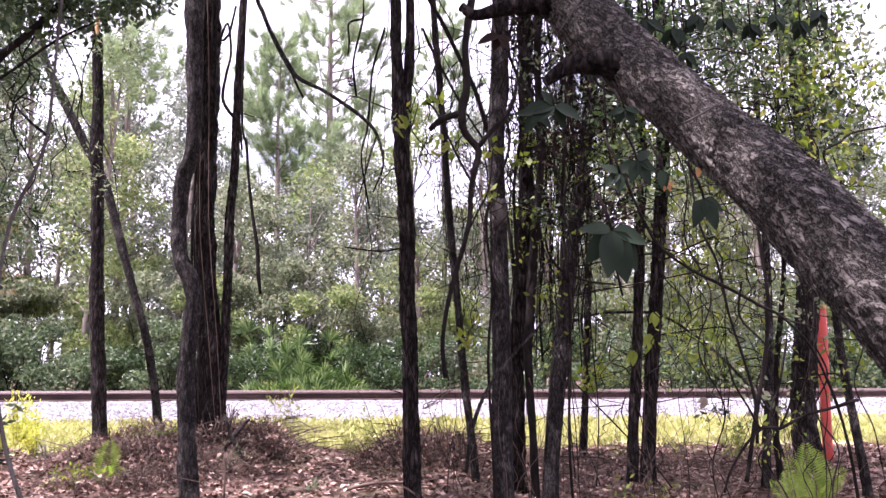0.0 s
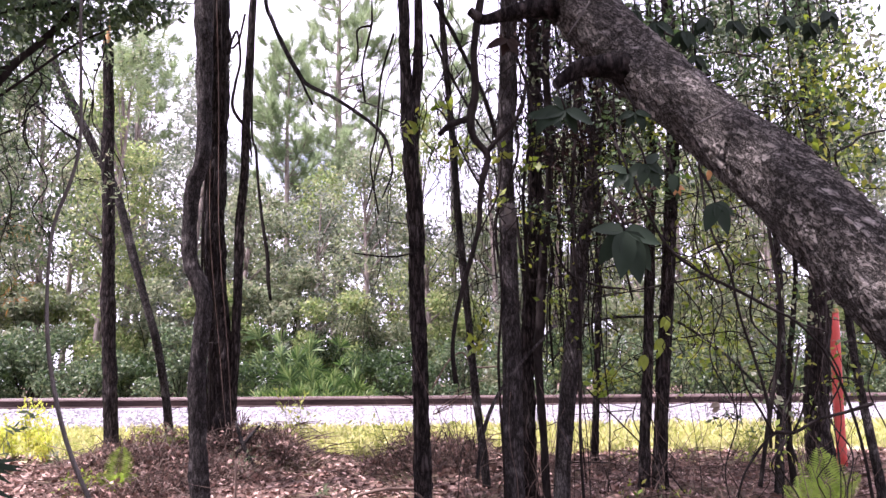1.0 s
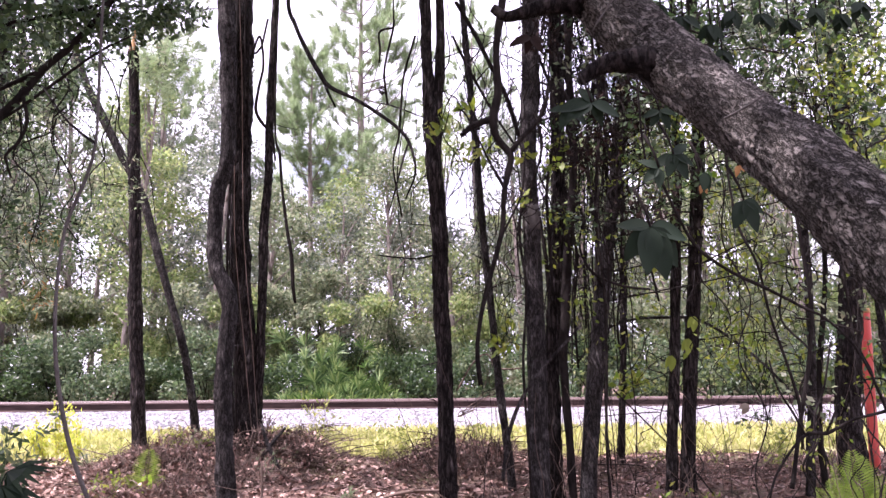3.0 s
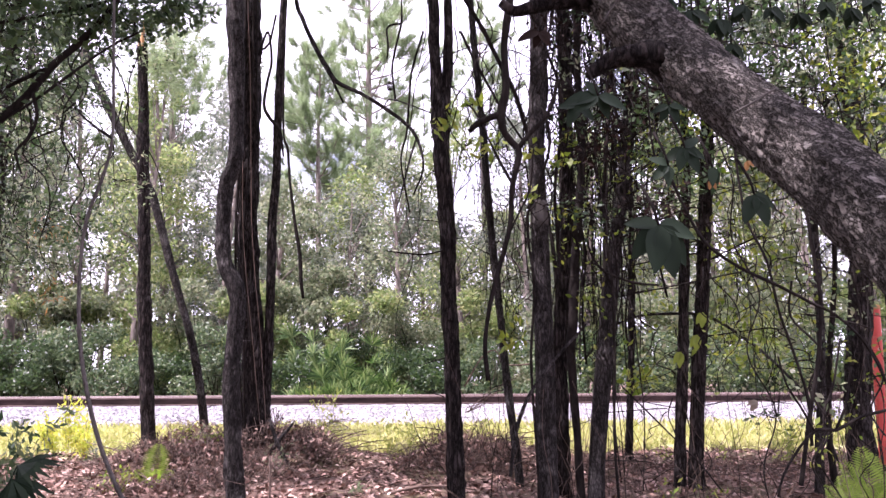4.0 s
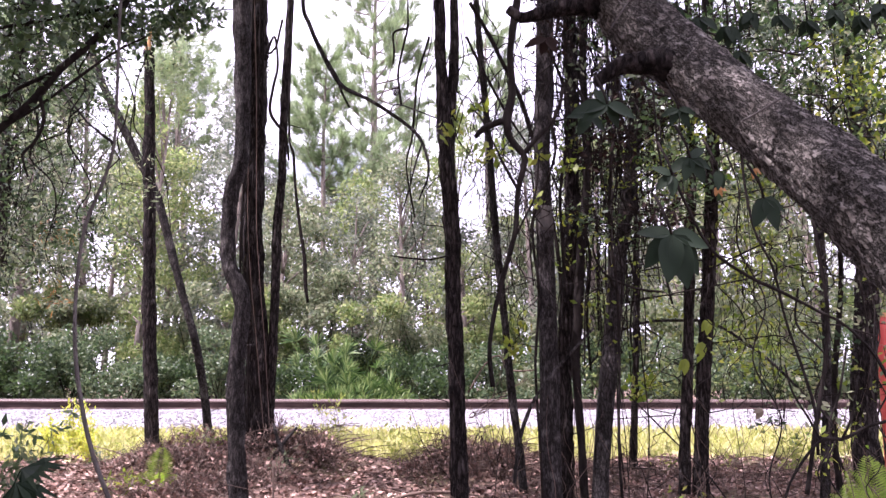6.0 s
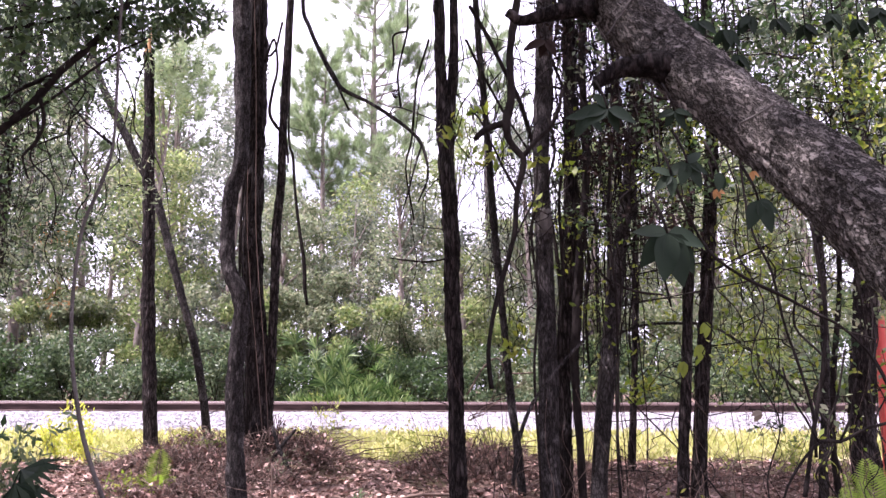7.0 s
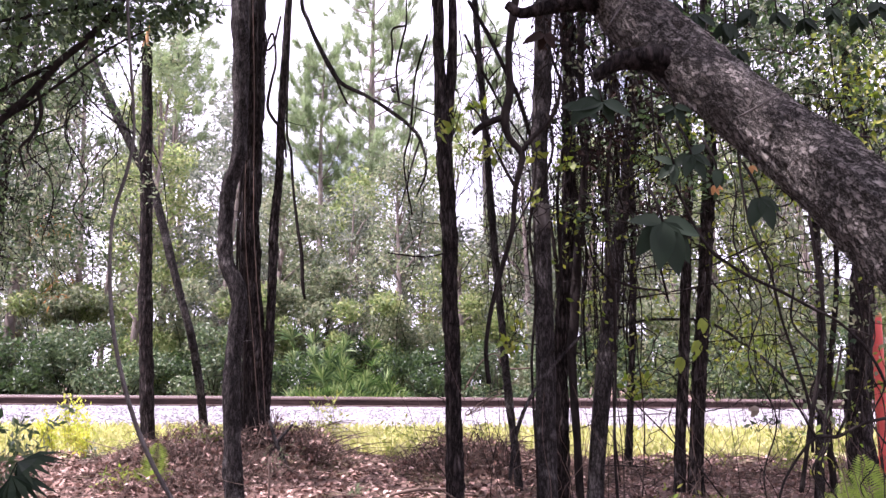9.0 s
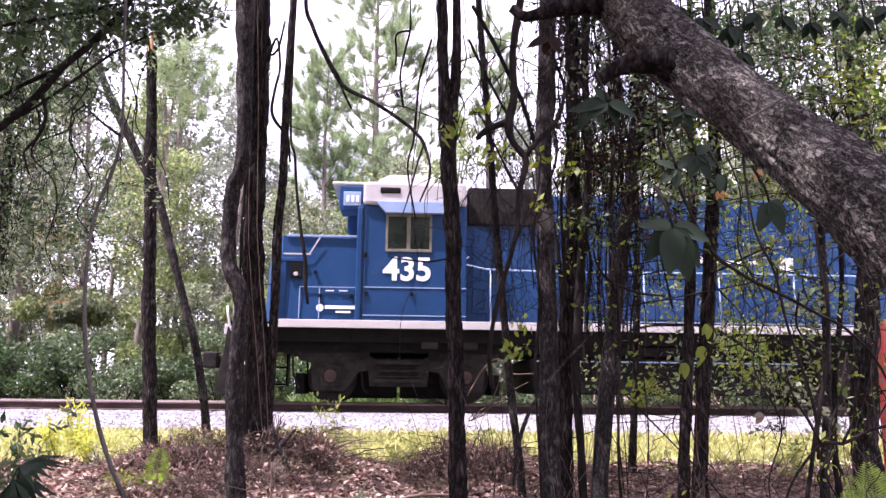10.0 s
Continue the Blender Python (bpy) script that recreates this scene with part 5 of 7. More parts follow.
vine("dark thin branch sloping across the tangled thicket", over([(1.168, 4, 2.799, 0.006), (1.237, 4, 2.64, 0.008), (1.322, 4, 2.422, 0.008), (1.425, 4, 2.219, 0.009), (1.595, 4, 2.086, 0.009), (1.796, 4, 1.984, 0.009), (1.965, 4, 1.892, 0.009), (2.106, 4, 1.813, 0.007), (2.263, 4, 1.615, 0.007), (2.42, 4.05, 1.2, 0.008), (2.5, 4.1, 0.6, 0.009), (2.5, 4.1, 0.1, 0.01)]))
vine("dark thin stem crossing a sloping branch", [(1.781, 4.4, 2.929, 0.007), (1.787, 4.4, 2.72, 0.007), (1.826, 4.4, 2.412, 0.008), (1.921, 4.4, 2.178, 0.008), (1.97, 4.4, 1.883, 0.008), (2.04, 4.4, 1.626, 0.008), (2.096, 4.4, 1.375, 0.01), (2.094, 4.4, 1.128, 0.009)])
vine("dark thin stem curving down under the limb", [(2.274, 4.6, 2.524, 0.01), (2.295, 4.6, 2.278, 0.012), (2.316, 4.6, 1.968, 0.012), (2.273, 4.6, 1.632, 0.012), (2.211, 4.6, 1.369, 0.013), (2.159, 4.6, 1.143, 0.013), (2.105, 4.6, 0.89, 0.013)])
vine("crooked bare branch low in the thicket", [(2.594, 4.2, 1.381, 0.011), (2.438, 4.2, 1.336, 0.009), (2.283, 4.2, 1.298, 0.009), (2.132, 4.2, 1.227, 0.011), (2.036, 4.2, 1.233, 0.009), (1.939, 4.2, 1.145, 0.008), (1.837, 4.2, 1.001, 0.006), (1.798, 4.2, 0.886, 0.006)], extra=[[(2.132, 4.2, 1.227, 0.008), (2.198, 4.2, 1.351, 0.006), (2.248, 4.2, 1.56, 0.005)], [(2.023, 4.2, 1.218, 0.008), (1.956, 4.2, 1.351, 0.006), (1.889, 4.2, 1.47, 0.005), (1.855, 4.2, 1.621, 0.005)]])
vine("long bare twig slanting over the leaf litter", [(1.181, 5, 1.464, 0.005), (1.353, 5, 1.287, 0.005), (1.524, 5, 1.112, 0.005), (1.659, 5, 0.974, 0.005), (1.79, 5, 0.803, 0.005)])
vine("hooked bare branch by the thicket edge", [(1.82, 7.99, 2.5, 0.016), (1.694, 7.6, 2.557, 0.014), (1.839, 7.6, 2.5, 0.014), (2.006, 7.6, 2.454, 0.014), (2.208, 7.6, 2.437, 0.011)], extra=[[(1.694, 7.6, 2.557, 0.014), (1.585, 7.6, 2.671, 0.014), (1.514, 7.6, 2.901, 0.011), (1.581, 7.6, 3.192, 0.009)]])
vine("bare slanting stem crossing a smooth trunk", [(1.379, 7, 2.032, 0.01), (1.209, 7, 1.853, 0.013), (1.024, 7, 1.651, 0.015), (0.867, 7, 1.45, 0.015), (0.762, 7, 1.252, 0.018), (0.682, 7, 1.006, 0.018), (0.636, 7, 0.668, 0.017)], BARK_GREY)
rv = random.Random(21)


def between(lo, hi):
    return lo + (hi - lo) * rv.random()


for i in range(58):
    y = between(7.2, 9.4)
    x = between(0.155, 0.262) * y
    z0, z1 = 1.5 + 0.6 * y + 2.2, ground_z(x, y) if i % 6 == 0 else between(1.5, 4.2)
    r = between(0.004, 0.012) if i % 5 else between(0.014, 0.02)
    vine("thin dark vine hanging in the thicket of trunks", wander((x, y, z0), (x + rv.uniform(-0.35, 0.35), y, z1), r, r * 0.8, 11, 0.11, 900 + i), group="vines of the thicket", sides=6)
for i in range(26):
    y = between(7.0, 9.6)
    x = between(0.2, 0.4) * y
    a = (x, y, between(1.2, 4.8))
    b = (x + rv.uniform(-0.9, 0.9), y + rv.uniform(-0.3, 0.3), a[2] + rv.uniform(-1.4, 0.5))
    vine("fine bare twig tangled among the vines", rooted(wander(a, b, 0.007, 0.003, 6, 0.09, 960 + i)), group="twigs of the thicket", sides=5)
for i in range(40):
    y = between(4.5, 9.8)
    x = between(0.36, 0.62) * y
    a = (x, y, between(0.3, 1.0) + (1.5 + 0.5 * y) * between(0.1, 1.0))
    up = rv.random() < 0.3
    b = (x + rv.uniform(-0.5, 0.5), y, ground_z(x, y)) if up else (x + rv.uniform(-1.0, 1.0), y, a[2] + rv.uniform(-0.7, 0.7))
    r = between(0.004, 0.011)
    vine("thin dark stem in the tangle under the limb", rooted(wander(a, b, r, r * 0.7, 8, 0.12, 1000 + i), 1.9), group="stems under the limb", sides=6)
for i in range(16):
    y = between(6.5, 9.5)
    x = between(-0.02, 0.14) * y
    a = (x, y, 1.5 + 0.55 * y + between(-1.2, 0.8))
    b = (x + rv.uniform(-0.5, 0.5), y, between(1.6, 3.6))
    vine("fine bare hanging twig near the forked pine", rooted(wander(a, b, 0.007, 0.003, 8, 0.11, 1060 + i)), group="twigs by the forked pine", sides=5)
for i in range(18):
    y = between(5.0, 9.5)
    x = between(-0.58, -0.42) * y
    a = (x, y, 1.5 + 0.5 * y + between(-1.0, 0.6))
    b = (x + rv.uniform(-0.7, 0.9), y, a[2] - between(0.3, 1.6))
    vine("fine dark twig among the hanging foliage", rooted(wander(a, b, 0.008, 0.003, 7, 0.1, 1100 + i)), group="twigs of the hanging foliage", sides=5)

for i in range(44):
    y = between(6.8, 9.6)
    x = between(0.16, 0.3) * y
    a = (x, y, between(0.5, 5.6))
    b = (x + rv.uniform(-0.5, 0.5), y + rv.uniform(-0.2, 0.2), a[2] + rv.uniform(-1.8, 0.3))
    vine("hair-fine dark twig among the hanging vines", rooted(wander(a, b, 0.005, 0.0025, 9, 0.07, 1200 + i)), group="fine twigs of the thicket", sides=5)
for i in range(85):
    y = between(5.0, 9.0)
    x = between(0.3, 0.6) * y
    a = (x, y, 1.5 + 0.55 * y * between(0.25, 1.05))
    b = (x + rv.uniform(-0.8, 0.8), y + rv.uniform(-0.2, 0.2), a[2] + rv.uniform(-1.3, 0.4))
    vine("hair-fine dark twig under the leaning limb", rooted(wander(a, b, between(0.004, 0.009), 0.0025, 9, 0.08, 1300 + i), 1.9), group="fine twigs under the limb", sides=5)

for i in range(60):
    y = between(5.8, 9.0)
    x = between(0.11, 0.3) * y
    a = (x, y, 1.5 + between(0.22, 0.62) * y)
    b = (x + rv.uniform(-0.6, 0.6), y + rv.uniform(-0.2, 0.2), a[2] + rv.uniform(-1.5, 0.2))
    vine("fine dark dead twig high in the thicket", rooted(wander(a, b, 0.006, 0.003, 8, 0.1, 1400 + i)), group="high twigs of the thicket", sides=5)

for i in range(90):
    y = between(6.9, 10.4)
    x = between(-0.08, 0.6) * y if i % 4 else between(-0.5, -0.1) * y
    g = ground_z(x, y)
    a = (x, y, g + between(0.0, 0.15))
    b = (x + rv.uniform(-0.7, 0.7), y + rv.uniform(-0.25, 0.25), g + between(0.15, 1.15) * (1 if i % 4 else 0.4))
    vine("thin dry twig standing in the leaf litter", wander(a, b, between(0.0025, 0.006), 0.0018, 7, 0.07, 1500 + i), TWIG, name="dry_twig", category="twig", group="dry twigs of the floor", sides=5)

for i in range(80):
    y = between(6.9, 10.2)
    x = between(0.02, 0.6) * y
    g = ground_z(x, y)
    a = (x, y, g + between(0.0, 0.2))
    b = (x + rv.uniform(-0.8, 0.8), y + rv.uniform(-0.2, 0.2), g + between(0.4, 1.7))
    vine("pale dry twig curving up through the tangle", wander(a, b, between(0.003, 0.0055), 0.0016, 4, 0.05, 1700 + i), (TWIG, VINE, TWIG)[i % 3], name="dry_twig", category="twig", group="dry twigs of the tangle", sides=5)

oak = vine("dark rising branch with oak leaves at its end", [(-3.221, 5, 2.984, 0.017), (-3.016, 5, 3.224, 0.025), (-2.822, 5, 3.414, 0.027), (-2.649, 5, 3.651, 0.027), (-2.486, 5, 3.809, 0.025), (-2.342, 5, 3.977, 0.024), (-2.228, 5, 4.147, 0.022), (-2.169, 5, 4.327, 0.018)], VINE, name="oak_branch", category="branch", group="branches overhead", sides=10,
           extra=[[(-3.166, 5, 3.944, 0.01), (-2.935, 5, 3.994, 0.012), (-2.663, 5, 4.045, 0.012), (-2.43, 5, 4.096, 0.012), (-2.159, 5, 4.181, 0.01), (-1.967, 5, 4.284, 0.008)], [(-2.649, 5, 3.651, 0.016), (-2.817, 5, 3.569, 0.014), (-2.964, 5, 3.487, 0.012), (-3.146, 5, 3.365, 0.012)], [(-2.768, 5, 3.467, 0.014), (-2.721, 5, 3.284, 0.012), (-2.776, 5, 3.123, 0.012), (-2.845, 5, 3.044, 0.008), (-2.792, 5, 2.886, 0.006)], [(-3.016, 5, 3.224, 0.012), (-2.798, 5, 3.365, 0.01), (-2.544, 5, 3.569, 0.01), (-2.287, 5, 3.776, 0.008), (-2.061, 5, 3.901, 0.006)]])


def spray(label, c, n, radius, size, mat, ratio=0.5, name="leaf_spray", lean=(0, 0, -0.3), twigs=5, squash=0.7, category="leaves", group="leaf sprays"):
    ob = thing(name, label, category, group=group)
    pts = clump_points(n, [c], radius, squash)
    lines = [wander(c, tuple(pts[int(rng.integers(0, n))]), 0.004, 0.0015, 4, radius * 0.12, i + c[0]) for i in range(twigs)]
    lines.append(wander((c[0] + rv.uniform(-0.2, 0.2), c[1] + 0.05, c[2] + radius * 1.5), c, 0.004, 0.004, 3, 0.03, c[2]))
    part("twig", stem_mesh("twig", lines, VINE, sides=5, step=0.08), ob)
    part("foliage", quads("foliage", leaves(pts, size, ratio, 0.4, lean), mat), ob)
    return ob


def strands(label, c, n, radius, size, lean, mat=VINE, squash=1.3, ratio=0.02):
    """A loose mass of hair-thin dead stems."""
    ob = thing("dead_vine_mass", label, "vine", group="masses of dead vine")
    lines = [wander((c[0] + 0.06 * k, c[1] + 0.02, c[2] + radius * squash + 0.5), (c[0] - 0.08 * k, c[1], c[2] - radius), 0.005, 0.003, 6, 0.08, k + c[2]) for k in (-1, 0, 1)]
    for l in lines:
        part("stem", stem_mesh("stem", [l], mat, sides=5, step=0.1), ob)
    tagged(part("stem_tangle", quads("stem_tangle", leaves(clump_points(n, [c], radius, squash), size, ratio, 0.5, lean, 0.0), mat), ob), kind="stuff")


for c in ((1.391, 8.8, 5.727), (1.727, 8.9, 5.925), (2.06, 9, 5.823), (2.385, 9, 5.974), (1.475, 8.8, 4.997), (1.86, 9, 5.15), (2.207, 9, 5.077), (2.452, 9.1, 4.527), (1.538, 8.9, 4.248), (1.899, 9, 4.279), (2.118, 9, 3.713), (1.717, 8.9, 3.482), (1.647, 9, 2.819), (1.82, 9, 2.02), (1.416, 8.9, 2.275), (2.275, 9.1, 2.834)):
    strands("mass of dark hair-thin dead vines hanging in the thicket", c, 140 if c[2] > 3.2 else 80, 0.3, 0.4, (0, 0, -1.1))
for c in ((2.781, 8.5, 5.583), (3.369, 8.5, 5.369), (3.756, 8, 5.41), (4.225, 8, 5.009), (4.757, 8, 5.342), (4.848, 8.2, 4.492), (4.665, 8.8, 4.008), (4.157, 9, 3.228), (3.669, 9.2, 2.848), (4.348, 9, 2.283), (3.967, 9.2, 1.369), (4.467, 9, 1.372), (3.467, 9.4, 1.77), (0.774, 8.8, 3.801), (0.58, 9, 3.228), (0.775, 9, 2.684)):
    strands("tangle of fine dark stems under the limb", c, 52, 0.42, 0.45, (0, 0, -0.25), squash=0.9, ratio=0.018)
for c in ((0.45, 8.8, 4.9), (0.75, 8.9, 4.4), (0.95, 8.8, 5.1), (0.35, 8.7, 3.9), (0.9, 9.0, 3.3), (0.6, 8.8, 2.7), (1.25, 8.9, 4.7), (1.3, 8.9, 3.7)):
    strands("tangle of fine dark stems between the trunks", c, 80, 0.38, 0.4, (0, 0, -0.5), squash=1.1, ratio=0.018)
for c in ((-4.178, 7, 4.57), (-4.04, 7.2, 4.303), (-4.127, 7, 3.773), (-4.089, 7.5, 3.756), (-4.33, 7.5, 3.286), (-4.331, 8, 2.914)):
    strands("tangle of fine dark twigs in shaded foliage", c, 60, 0.32, 0.35, (0.3, 0, -0.4), squash=0.9)

LIME = "bright yellow-green leaves on a thin vine"
for c, n, r, s in [((0.086, 7, 3.952), 26, 0.17, 0.08), ((0.339, 7.2, 4.185), 12, 0.12, 0.09), ((0.487, 7.4, 3.814), 30, 0.2, 0.085), ((1.197, 7.2, 3.598), 24, 0.12, 0.08), ((1.317, 7.6, 3.968), 14, 0.16, 0.08),
                   ((0.767, 8, 1.904), 24, 0.16, 0.08), ((0.831, 8, 2.196), 14, 0.16, 0.08), ((0.915, 7.3, 3.754), 10, 0.1, 0.09), ((0.945, 7.3, 3.295), 10, 0.12, 0.08), ((2.545, 9.8, 1.514), 60, 0.26, 0.09), ((1.298, 7.8, 3.207), 22, 0.2, 0.07),
                   ((1.258, 7.8, 2.82), 20, 0.25, 0.06), ((1.561, 7.8, 2.294), 26, 0.3, 0.055), ((1.577, 7.6, 3.075), 30, 0.35, 0.055), ((1.847, 8, 1.845), 16, 0.25, 0.06), ((3.193, 8.5, 3.132), 40, 0.45, 0.07), ((3.739, 8, 3.592), 60, 0.6, 0.07),
                   ((3.814, 9, 3.159), 90, 0.6, 0.08), ((4.012, 8.5, 2.618), 60, 0.5, 0.07), ((3.486, 9, 2.283), 50, 0.5, 0.07), ((3.93, 9, 2.02), 50, 0.6, 0.07), ((3.829, 6.5, 4.243), 70, 0.45, 0.075), ((3.661, 6.5, 4.622), 60, 0.45, 0.075),
                   ((3.768, 6.5, 3.611), 60, 0.4, 0.075), ((3.711, 7, 4.111), 50, 0.4, 0.075), ((4.013, 6.5, 3.098), 60, 0.5, 0.075), ((4.345, 6.5, 3.872), 70, 0.6, 0.08), ((5.63, 9, 1.889), 60, 0.5, 0.08), ((5.097, 8.5, 2.746), 40, 0.5, 0.08),
                   ((3.523, 9, 3.854), 50, 0.5, 0.08), ((2.655, 9, 2.887), 30, 0.4, 0.07), ((2.492, 9, 2.283), 30, 0.4, 0.07), ((2.71, 8, 4.745), 30, 0.4, 0.07), ((4.435, 9, 1.758), 30, 0.4, 0.07)]:
    spray(LIME, c, n, r, s * 1.25, LEAF_LIME)
for i in range(20):
    y = between(7.0, 9.2)
    spray("small yellow-green leaves along a hanging vine", (between(0.15, 0.27) * y, y, between(1.6, 5.8)), 12, 0.22, 0.055, LEAF_LIME, twigs=2, squash=1.6)
for i in range(30):
    y = between(6.5, 9.8)
    spray("small green leaves in the tangle under the limb", (between(0.3, 0.6) * y, y, 1.5 + between(-0.1, 0.58) * y), 34, 0.35, 0.07, (LEAF_LIME, LEAF_TREE, LEAF_BUSH)[i % 3], twigs=4)
# Dark and brown leaf colours dim these sprays as thicket shade would.
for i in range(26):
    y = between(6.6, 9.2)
    spray("dull leaves high in the vine thicket, coloured as in shade", (between(0.14, 0.34) * y, y, 1.5 + between(0.2, 0.6) * y), 110, 0.36, 0.06, (LEAF_DARK, LEAF_BROWN)[i % 2], twigs=8)
# Overhead sprays take the darker leaf colour in place of real shade.
DARK = "dense foliage overhead with shade put in its dark colour"
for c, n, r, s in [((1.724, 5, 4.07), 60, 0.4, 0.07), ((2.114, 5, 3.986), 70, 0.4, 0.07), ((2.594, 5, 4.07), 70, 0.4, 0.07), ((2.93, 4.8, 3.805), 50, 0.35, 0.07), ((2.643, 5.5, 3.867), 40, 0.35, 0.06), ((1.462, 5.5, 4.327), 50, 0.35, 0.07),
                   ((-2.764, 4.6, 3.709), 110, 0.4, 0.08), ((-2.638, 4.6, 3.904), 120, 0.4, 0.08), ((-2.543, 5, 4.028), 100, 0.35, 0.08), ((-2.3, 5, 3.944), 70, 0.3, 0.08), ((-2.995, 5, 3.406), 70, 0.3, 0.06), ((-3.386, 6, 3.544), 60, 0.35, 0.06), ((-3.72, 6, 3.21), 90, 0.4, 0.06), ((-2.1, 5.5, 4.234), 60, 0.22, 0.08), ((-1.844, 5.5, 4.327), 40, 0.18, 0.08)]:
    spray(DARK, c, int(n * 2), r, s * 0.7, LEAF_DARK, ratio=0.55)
# The tangle's shade comes from this darker leaf colour too.
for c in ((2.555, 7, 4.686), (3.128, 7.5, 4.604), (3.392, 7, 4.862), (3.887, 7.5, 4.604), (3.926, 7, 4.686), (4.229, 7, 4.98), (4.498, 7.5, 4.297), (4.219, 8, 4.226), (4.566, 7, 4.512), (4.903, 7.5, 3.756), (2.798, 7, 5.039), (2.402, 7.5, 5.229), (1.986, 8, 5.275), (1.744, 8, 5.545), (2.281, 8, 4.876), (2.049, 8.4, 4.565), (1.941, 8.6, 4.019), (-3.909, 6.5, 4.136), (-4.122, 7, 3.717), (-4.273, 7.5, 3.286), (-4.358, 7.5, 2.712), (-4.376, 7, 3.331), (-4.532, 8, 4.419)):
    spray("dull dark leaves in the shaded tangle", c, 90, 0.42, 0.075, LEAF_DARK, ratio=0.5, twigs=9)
GREEN = "mid-green leaves tangled among thin vines"
for c, n, r, s in [((2.124, 7.5, 4.358), 90, 0.6, 0.085), ((2.679, 7.5, 4.914), 80, 0.6, 0.075), ((3.006, 7, 4.862), 90, 0.6, 0.075), ((3.488, 7, 4.686), 90, 0.6, 0.075), ((3.895, 7, 4.339), 80, 0.6, 0.075), ((3.363, 6.5, 4.731), 80, 0.5, 0.075), ((3.662, 6, 4.382), 70, 0.5, 0.07),
                   ((1.982, 7.5, 5.102), 90, 0.5, 0.085), ((3.849, 9.5, 2.75), 120, 0.8, 0.09), ((3.414, 10, 2.077), 90, 0.7, 0.09), ((4.292, 9, 3.228), 120, 0.7, 0.09), ((4.392, 6.5, 4.297), 120, 0.6, 0.09), ((4.333, 10, 1.643), 90, 0.6, 0.09), ((5.939, 10.5, 1.802), 90, 0.6, 0.09), ((1.619, 7.8, 4.856), 60, 0.45, 0.08)]:
    spray(GREEN, c, n, r, s, LEAF_TREE)
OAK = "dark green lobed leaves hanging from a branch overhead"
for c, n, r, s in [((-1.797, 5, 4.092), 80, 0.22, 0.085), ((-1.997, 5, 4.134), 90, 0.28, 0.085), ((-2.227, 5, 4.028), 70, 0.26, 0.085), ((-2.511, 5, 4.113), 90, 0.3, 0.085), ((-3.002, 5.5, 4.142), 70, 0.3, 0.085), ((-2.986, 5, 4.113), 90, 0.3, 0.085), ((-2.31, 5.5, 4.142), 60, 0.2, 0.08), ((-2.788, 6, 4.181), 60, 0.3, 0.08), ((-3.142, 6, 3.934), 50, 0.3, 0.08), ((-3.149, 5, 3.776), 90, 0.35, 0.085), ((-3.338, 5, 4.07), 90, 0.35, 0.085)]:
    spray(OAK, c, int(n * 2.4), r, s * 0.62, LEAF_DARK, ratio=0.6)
SOFT = "soft olive-green feathery foliage hanging in shade"
for c, n, r, s in [((-4.353, 7.5, 4.727), 130, 0.5, 0.07), ((-4.151, 8, 4.29), 110, 0.5, 0.07), ((-4.33, 7.5, 3.875), 130, 0.5, 0.07), ((-4.328, 8, 3.53), 120, 0.5, 0.07), ((-4.296, 7.5, 2.94), 90, 0.45, 0.07), ((-4.244, 8, 2.612), 90, 0.4, 0.07), ((-4.297, 7.5, 2.375), 90, 0.4, 0.07), ((-4.346, 9, 4.065), 60, 0.5, 0.07), ((-4.444, 12, 6.763), 130, 0.6, 0.1), ((-4.268, 12, 6.962), 90, 0.5, 0.1), ((-4.56, 7, 4.054), 120, 0.5, 0.07), ((-4.43, 7, 2.844), 120, 0.5, 0.07)]:
    spray(SOFT, c, n, r, s, LEAF_TREE, ratio=0.3)
for i in range(26):
    y = between(7.5, 10.5)
    spray(SOFT, (between(-0.6, -0.43) * y, y, 1.5 + between(0.14, 0.5) * y), 240, 0.55, 0.06, (LEAF_TREE, LEAF_DARK, LEAF_BUSH)[i % 3], ratio=0.4, twigs=8)
# Mostly the darker leaf colour, which stands in for shade here.
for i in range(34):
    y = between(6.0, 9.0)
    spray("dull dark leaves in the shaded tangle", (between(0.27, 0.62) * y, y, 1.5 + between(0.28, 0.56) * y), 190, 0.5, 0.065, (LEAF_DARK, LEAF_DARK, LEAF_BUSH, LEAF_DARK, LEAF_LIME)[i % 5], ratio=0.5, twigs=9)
for c in ((-4.505, 12.2, 7.13), (-4.156, 12.2, 6.9), (-4.713, 12.2, 6.7), (-4.3, 12.2, 6.5)):
    spray("feathery green pine needles beside a snapped trunk", c, 520, 0.45, 0.2, NEEDLE, ratio=0.05, twigs=9, lean=(0.5, 0, 0.1))
for i in range(18):
    y = between(10.4, 12.0)
    spray("sunlit yellow-green leaves at the wood's edge", (between(0.2, 0.5) * y, y, 1.5 + between(-0.01, 0.27) * y), 100, 0.5, 0.085, (LEAF_FRESH, LEAF_LIME, LEAF_FRESH)[i % 3], ratio=0.5, twigs=7)
spray("withered orange-brown needles on a low twig", (-4.135, 8, 3.066), 50, 0.28, 0.08, LEAF_ORANGE, ratio=0.12)
spray("withered orange-brown needles on a low twig", (-4.05, 8, 2.433), 40, 0.25, 0.09, LEAF_ORANGE, ratio=0.12)


